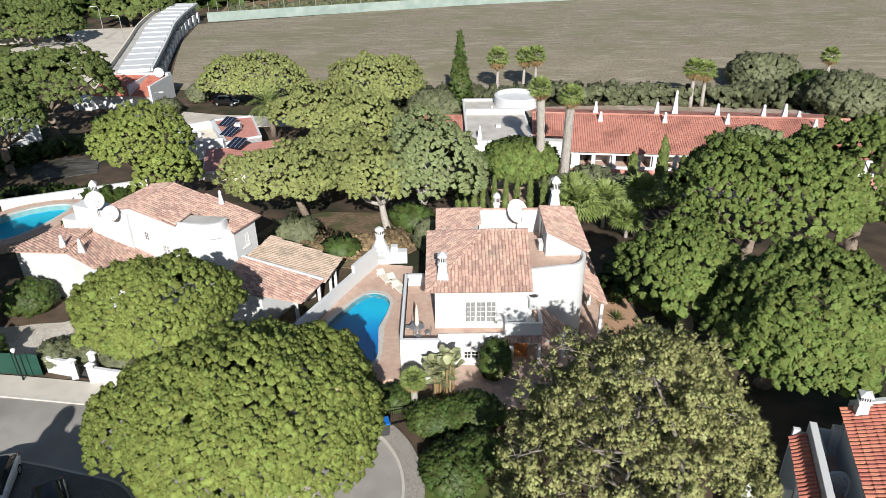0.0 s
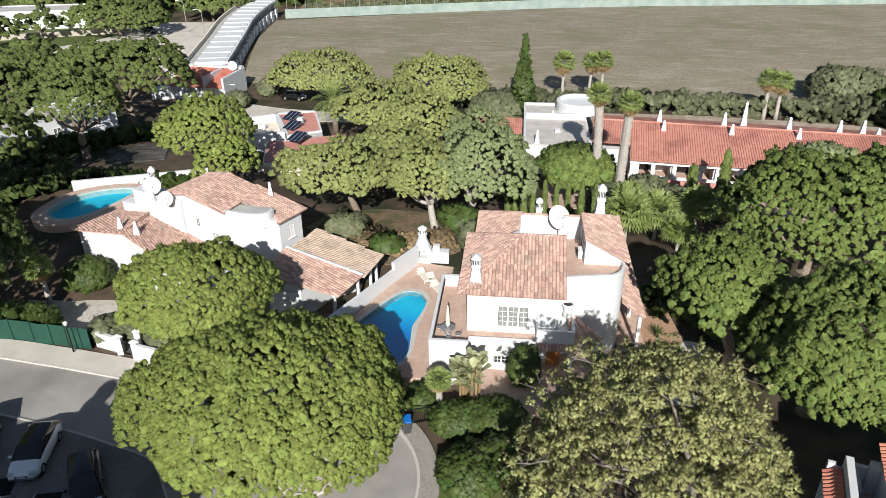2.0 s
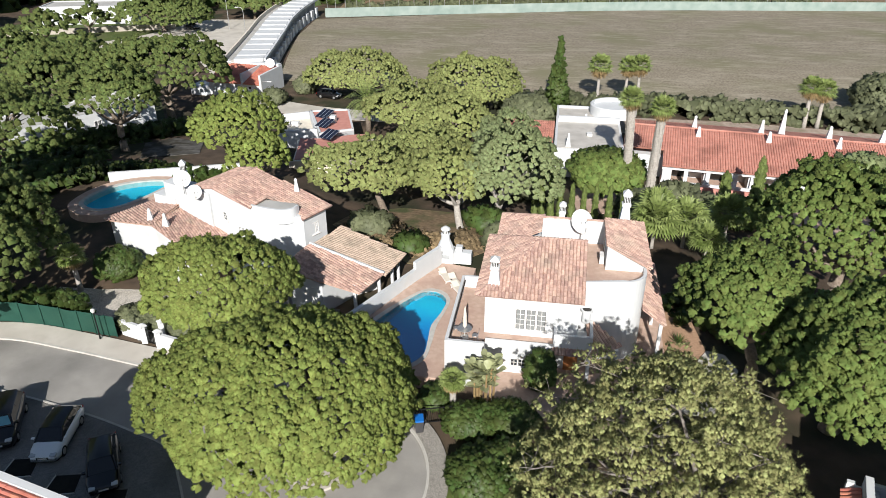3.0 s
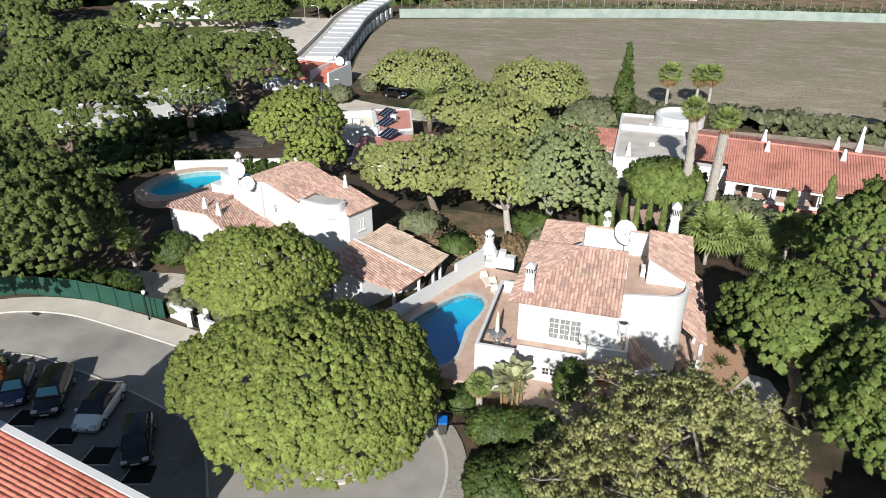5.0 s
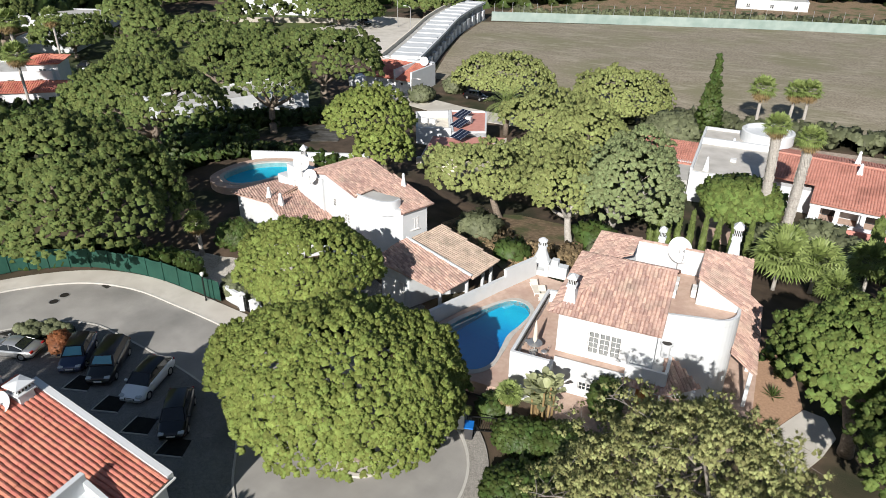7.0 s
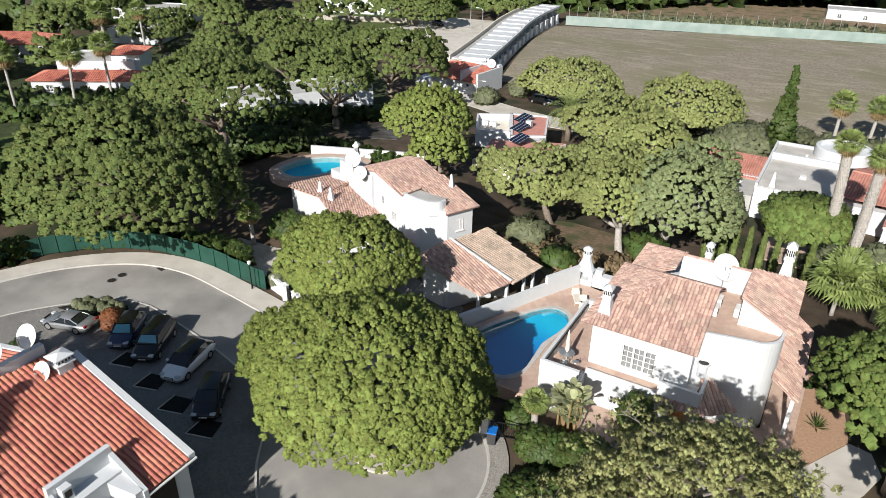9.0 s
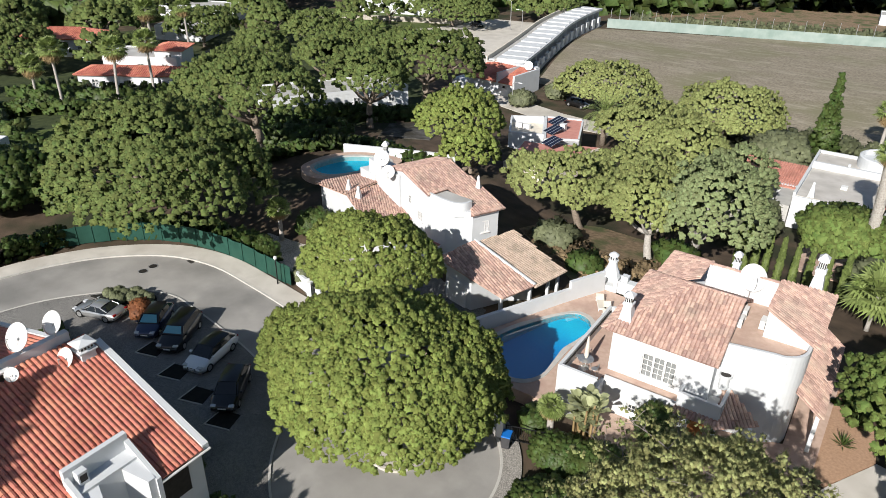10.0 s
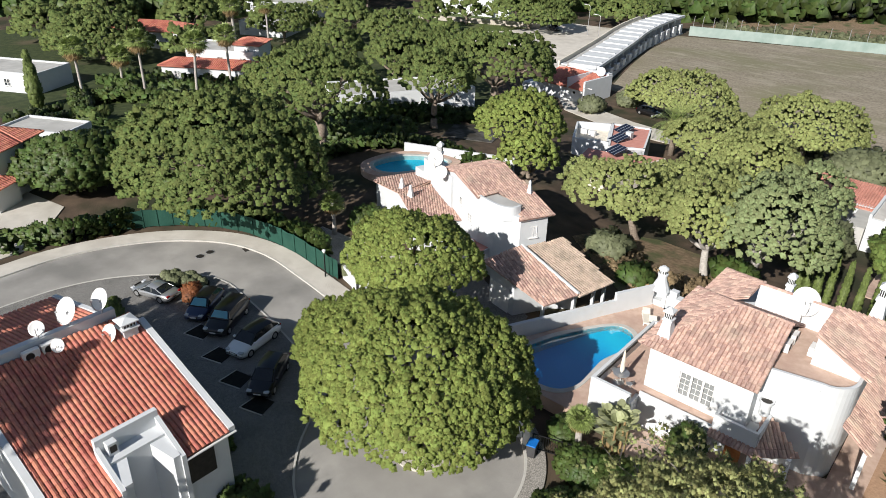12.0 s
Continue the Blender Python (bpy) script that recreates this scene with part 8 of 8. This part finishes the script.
for i, (x, y, top, r, mat, lab) in enumerate(near_shrubs + bank_shrubs + far_shrubs):
    round_tree(x, y, top, r, 121 + i, mat, lab, name="shrub" if r < 2.5 else "tree", category="shrub" if r < 2.5 else "tree", group="garden shrubs", foot=ground_z(x, y) + 0.05, **(SH if y < 50 else {**SH, "lump": 0.7}))
round_tree(-34.0, 28.9, 1.7, 0.75, 160, LEAVES_RED, "red-leaved shrub beside the blue car", name="shrub", category="shrub", foot=0.3, **SH)
bed = [(-40.3, 28.5), (-38.8, 30.4), (-37.2, 31.5), (-35.9, 31.6), (-35.0, 31.0), (-34.7, 29.5)]
def in_bed(x, y):
    cx, cy = -37.0, 30.3
    shrink = [(cx + (u - cx) * 0.92, cy + (w - cy) * 0.88) for u, w in bed]
    return sum(((p[1] > y) != (q[1] > y)) and x < (q[0] - p[0]) * (y - p[1]) / (q[1] - p[1]) + p[0] for p, q in zip(shrink, shrink[1:] + shrink[:1])) % 2
k = 0
for i in range(9):
    for j in range(6):
        x, y = -40.2 + i * 0.84 + (j % 2) * 0.42, 28.6 + j * 0.72
        if in_bed(x, y):
            round_tree(x, y, 0.86, 0.36, 170 + k, LEAVES_OLIVE, "clipped round shrub on the planted triangle", name="clipped_shrub", category="shrub", group="clipped shrubs", foot=0.16, lump=0.2, puffs=4, fuzz=2)
            k += 1


def hedge(name, line, width, height, mat, label, seed, lump=0.4, lift=0.0):
    """A hedge along a line."""
    rng = np.random.default_rng(seed)
    pts, rad = [], []
    line = [Vector(q) for q in line]
    for a, b in zip(line, line[1:]):
        ln = (b - a).length
        count = int(ln * (width + 2 * height) / (lump * lump * 1.6))
        for _ in range(count):
            s = rng.uniform()
            q = a.lerp(b, s)
            n = Vector((-(b - a).y, (b - a).x)).normalized()
            u = rng.uniform(-0.5, 0.5) * width
            gz0 = ground_z(q.x, q.y)
            pts.append((q.x + n.x * u, q.y + n.y * u, gz0 + lift + height * (1 - rng.uniform() ** 2 * 0.9) - lump * 0.6))
            rad.append(lump * rng.uniform(0.7, 1.25))
    o = (line[0].x, line[0].y, ground_z(line[0].x, line[0].y))
    ob = foliage(name, np.array(pts), np.array(rad), mat, None, seed, 4, 2, base=o)
    ob.location = o
    return tagged(ob, label, "hedge", kind="stuff")


hedge("hedge", [(-54.0, 21.5), (-52.9, 25.0), (-51.4, 29.5), (-50.4, 32.6)], 1.8, 2.0, LEAVES, "clipped green hedge beside the pavement", 201)
hedge("hedge", [(-49.3, 35.2), (-46.2, 38.0), (-42.0, 40.6), (-36.5, 41.4), (-31.6, 41.0)], 1.2, 2.2, LEAVES, "dark hedge behind the green fence", 202)
hedge("field_hedge", [(-2, 113), (8, 113.5), (20, 115), (34, 114), (48, 112)], 4.0, 2.9, LEAVES_OLIVE, "dark olive hedge along the field", 203, 0.8)
hedge("field_hedge", [(48, 112), (60, 113), (80, 112), (110, 112)], 6.0, 3.2, LEAVES_OLIVE, "dark olive scrub along the field", 204, 0.9)
hedge("field_hedge", [(-26, 117), (-16, 116), (-2, 114)], 2.5, 2.2, LEAVES_OLIVE, "dark olive hedge along the field", 205, 0.7)
hedge("hedge", [(-51, 58), (-51, 63), (-48, 67.5), (-44, 69.5), (-36, 68.5), (-31, 67.5)], 1.8, 1.6, LEAVES, "dark hedge behind the neighbour's pool", 206, 0.5)
hedge("hedge", [(-96, 47), (-91, 54), (-84, 59), (-78, 62)], 2.5, 2.0, LEAVES, "garden hedge below the palms", 207, 0.6)
hedge("hedge", [(-78, 60), (-70, 66), (-62, 70), (-54, 80), (-49, 90)], 2.5, 2.2, LEAVES, "dark hedge under the pines", 208, 0.6)
hedge("hedge", [(-38.5, 24.0), (-33.0, 22.4), (-27.0, 22.2), (-22.0, 21.6), (-17.5, 20.9)], 1.4, 0.8, LEAVES, "low dark hedge between house and parking", 209, 0.3)
hedge("hedge", [(-14.3, 19.0), (-12.8, 19.6), (-12.0, 19.4)], 1.6, 1.3, LEAVES, "green shrubs at the house corner", 210, 0.3)
DRY_SCRUB = material("dry_scrub_stalks", (0.17, 0.12, 0.065), (0.31, 0.23, 0.13), 1.5, 0.9, island=0.3, trans=0.1)
hedge("dry_grass", [(-16.5, 63.5), (-13.0, 61.0), (-9.5, 57.8), (-6.2, 58.5), (-3.0, 61.0)], 5.0, 0.5, DRY_SCRUB, "straw-brown dry grass and weeds on the bank", 224, 0.35)
hedge("undergrowth", [(13.5, 52), (17, 50), (22, 46), (28, 46)], 6.0, 0.8, LEAVES, "dark undergrowth below the pines", 211, 0.6)
hedge("far_trees", [(-160, 190), (-120, 196), (-85, 196), (-62, 206), (-40, 236), (-10, 256), (40, 262), (90, 262), (150, 250)], 14.0, 6.5, LEAVES, "dark belt of far trees behind the field", 212, 2.4)
hedge("far_trees", [(-190, 60), (-170, 100), (-160, 140), (-150, 180)], 14.0, 6.5, LEAVES, "dark belt of far trees on the left", 213, 2.4)
hedge("far_scrub", [(-55, 192), (-20, 203), (20, 213), (70, 219)], 7.0, 1.5, LEAVES_OLIVE, "scrub behind the field's screen", 214, 1.1)
hedge("hedge", [(-98, 50), (-90, 46), (-80, 43), (-72, 45)], 2.2, 2.0, LEAVES, "dark garden hedge round a lawn", 215, 0.6)
hedge("undergrowth", [(-104, 58), (-96, 60), (-88, 66), (-80, 72)], 9.0, 1.5, LEAVES, "dense dark garden shrubs between the palms", 219, 0.8)
hedge("undergrowth", [(-92, 40), (-82, 38), (-72, 36)], 7.0, 1.6, LEAVES, "dense dark garden shrubs beside the outbuilding", 220, 0.7)
hedge("undergrowth", [(-112, 84), (-100, 88), (-86, 86), (-76, 88)], 9.0, 1.8, LEAVES, "dense dark shrubs below the far pines", 221, 0.9)
hedge("undergrowth", [(-60, 36), (-57, 42), (-54, 48)], 5.0, 1.4, LEAVES, "dark shrubs behind the clipped hedge", 222, 0.6)
hedge("undergrowth", [(-36, 60), (-33, 64), (-28, 62), (-24, 60)], 3.0, 0.9, LEAVES, "dark weeds behind the neighbour's house", 223, 0.5)
hedge("undergrowth", [(-60, 60), (-56, 68), (-52, 74)], 7.0, 1.6, LEAVES, "dark undergrowth below the umbrella pines", 216, 0.7)
hedge("undergrowth", [(-70, 50), (-62, 52), (-54, 54)], 7.0, 1.4, LEAVES, "dark undergrowth behind the large pine", 217, 0.7)
hedge("undergrowth", [(-86, 64), (-78, 70), (-70, 78)], 6.0, 1.4, LEAVES, "dark undergrowth in the far gardens", 218, 0.8)
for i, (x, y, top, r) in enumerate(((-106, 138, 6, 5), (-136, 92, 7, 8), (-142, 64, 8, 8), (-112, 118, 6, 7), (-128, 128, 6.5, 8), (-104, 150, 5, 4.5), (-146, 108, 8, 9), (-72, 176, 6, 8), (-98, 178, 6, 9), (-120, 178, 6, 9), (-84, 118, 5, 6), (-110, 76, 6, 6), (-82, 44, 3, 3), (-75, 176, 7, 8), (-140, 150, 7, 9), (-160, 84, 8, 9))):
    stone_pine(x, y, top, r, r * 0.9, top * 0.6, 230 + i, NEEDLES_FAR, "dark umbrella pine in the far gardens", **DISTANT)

# white-flowered giant leaves before the terrace
stre = thing("strelitzia", "tall strelitzia clump with torn grey-green leaves", "plant", -0.3, 36.3, 0.1)
rng = np.random.default_rng(300)
for j in range(14):
    a, q = j * 2.4, rng.uniform(0.2, 1.0)
    bx, by, h = math.cos(a) * q * 1.15, math.sin(a) * q * 0.8, rng.uniform(1.4, 3.6)
    part("stem", tube(bmesh.new(), [(bx, by, 0), (bx * 1.1, by * 1.1, h)], [0.09, 0.06], 6), FROND_DRY, stre)
    for i in range(8):
        b = i * 0.8 + j
        el = rng.uniform(0.6, 1.4)
        d = Vector((math.cos(b) * math.cos(el), math.sin(b) * math.cos(el), math.sin(el)))
        s = Vector((-math.sin(b), math.cos(b), 0))
        bm = bmesh.new()
        rows = []
        ln = rng.uniform(1.0, 1.6)
        for k in range(6):
            t = k / 5
            c = Vector((bx * 1.1, by * 1.1, h)) + d * ln * t + Vector((0, 0, -0.5 * t * t))
            w = 0.0 if t < 0.3 else 0.3 * math.sin(math.pi * (t - 0.25) / 0.78)
            w = max(w, 0.02)
            rows.append([bm.verts.new(c - s * w + Vector((0, 0, 0.06))), bm.verts.new(c), bm.verts.new(c + s * w + Vector((0, 0, 0.06)))])
        for r0, r1 in zip(rows, rows[1:]):
            bm.faces.new((r0[0], r0[1], r1[1], r1[0]))
            bm.faces.new((r0[1], r0[2], r1[2], r1[1]))
        part("leaf", bm, BANANA, stre)
agave = thing("agave", "dark spiky agave on the gravel bed", "plant", 13.4, 45.2, 0.16, group="agaves")
vs, fs = [], []
for j in range(34):
    a, el = j * 2.4, 0.2 + 1.2 * j / 34
    d = np.array((math.cos(a) * math.cos(el), math.sin(a) * math.cos(el), math.sin(el)))
    s = np.array((-math.sin(a), math.cos(a), 0)) * 0.045
    b = len(vs)
    vs += [tuple(-s * 0.6), tuple(d * 0.4 + s), tuple(d * 0.95), tuple(d * 0.4 - s)]
    fs.append((b, b + 1, b + 2, b + 3))
raw("leaves", vs, fs, LEAVES, agave, kind="stuff")
copy_thing(agave, pose(13.9, 47.6, 0.16, 0, 0, 40))
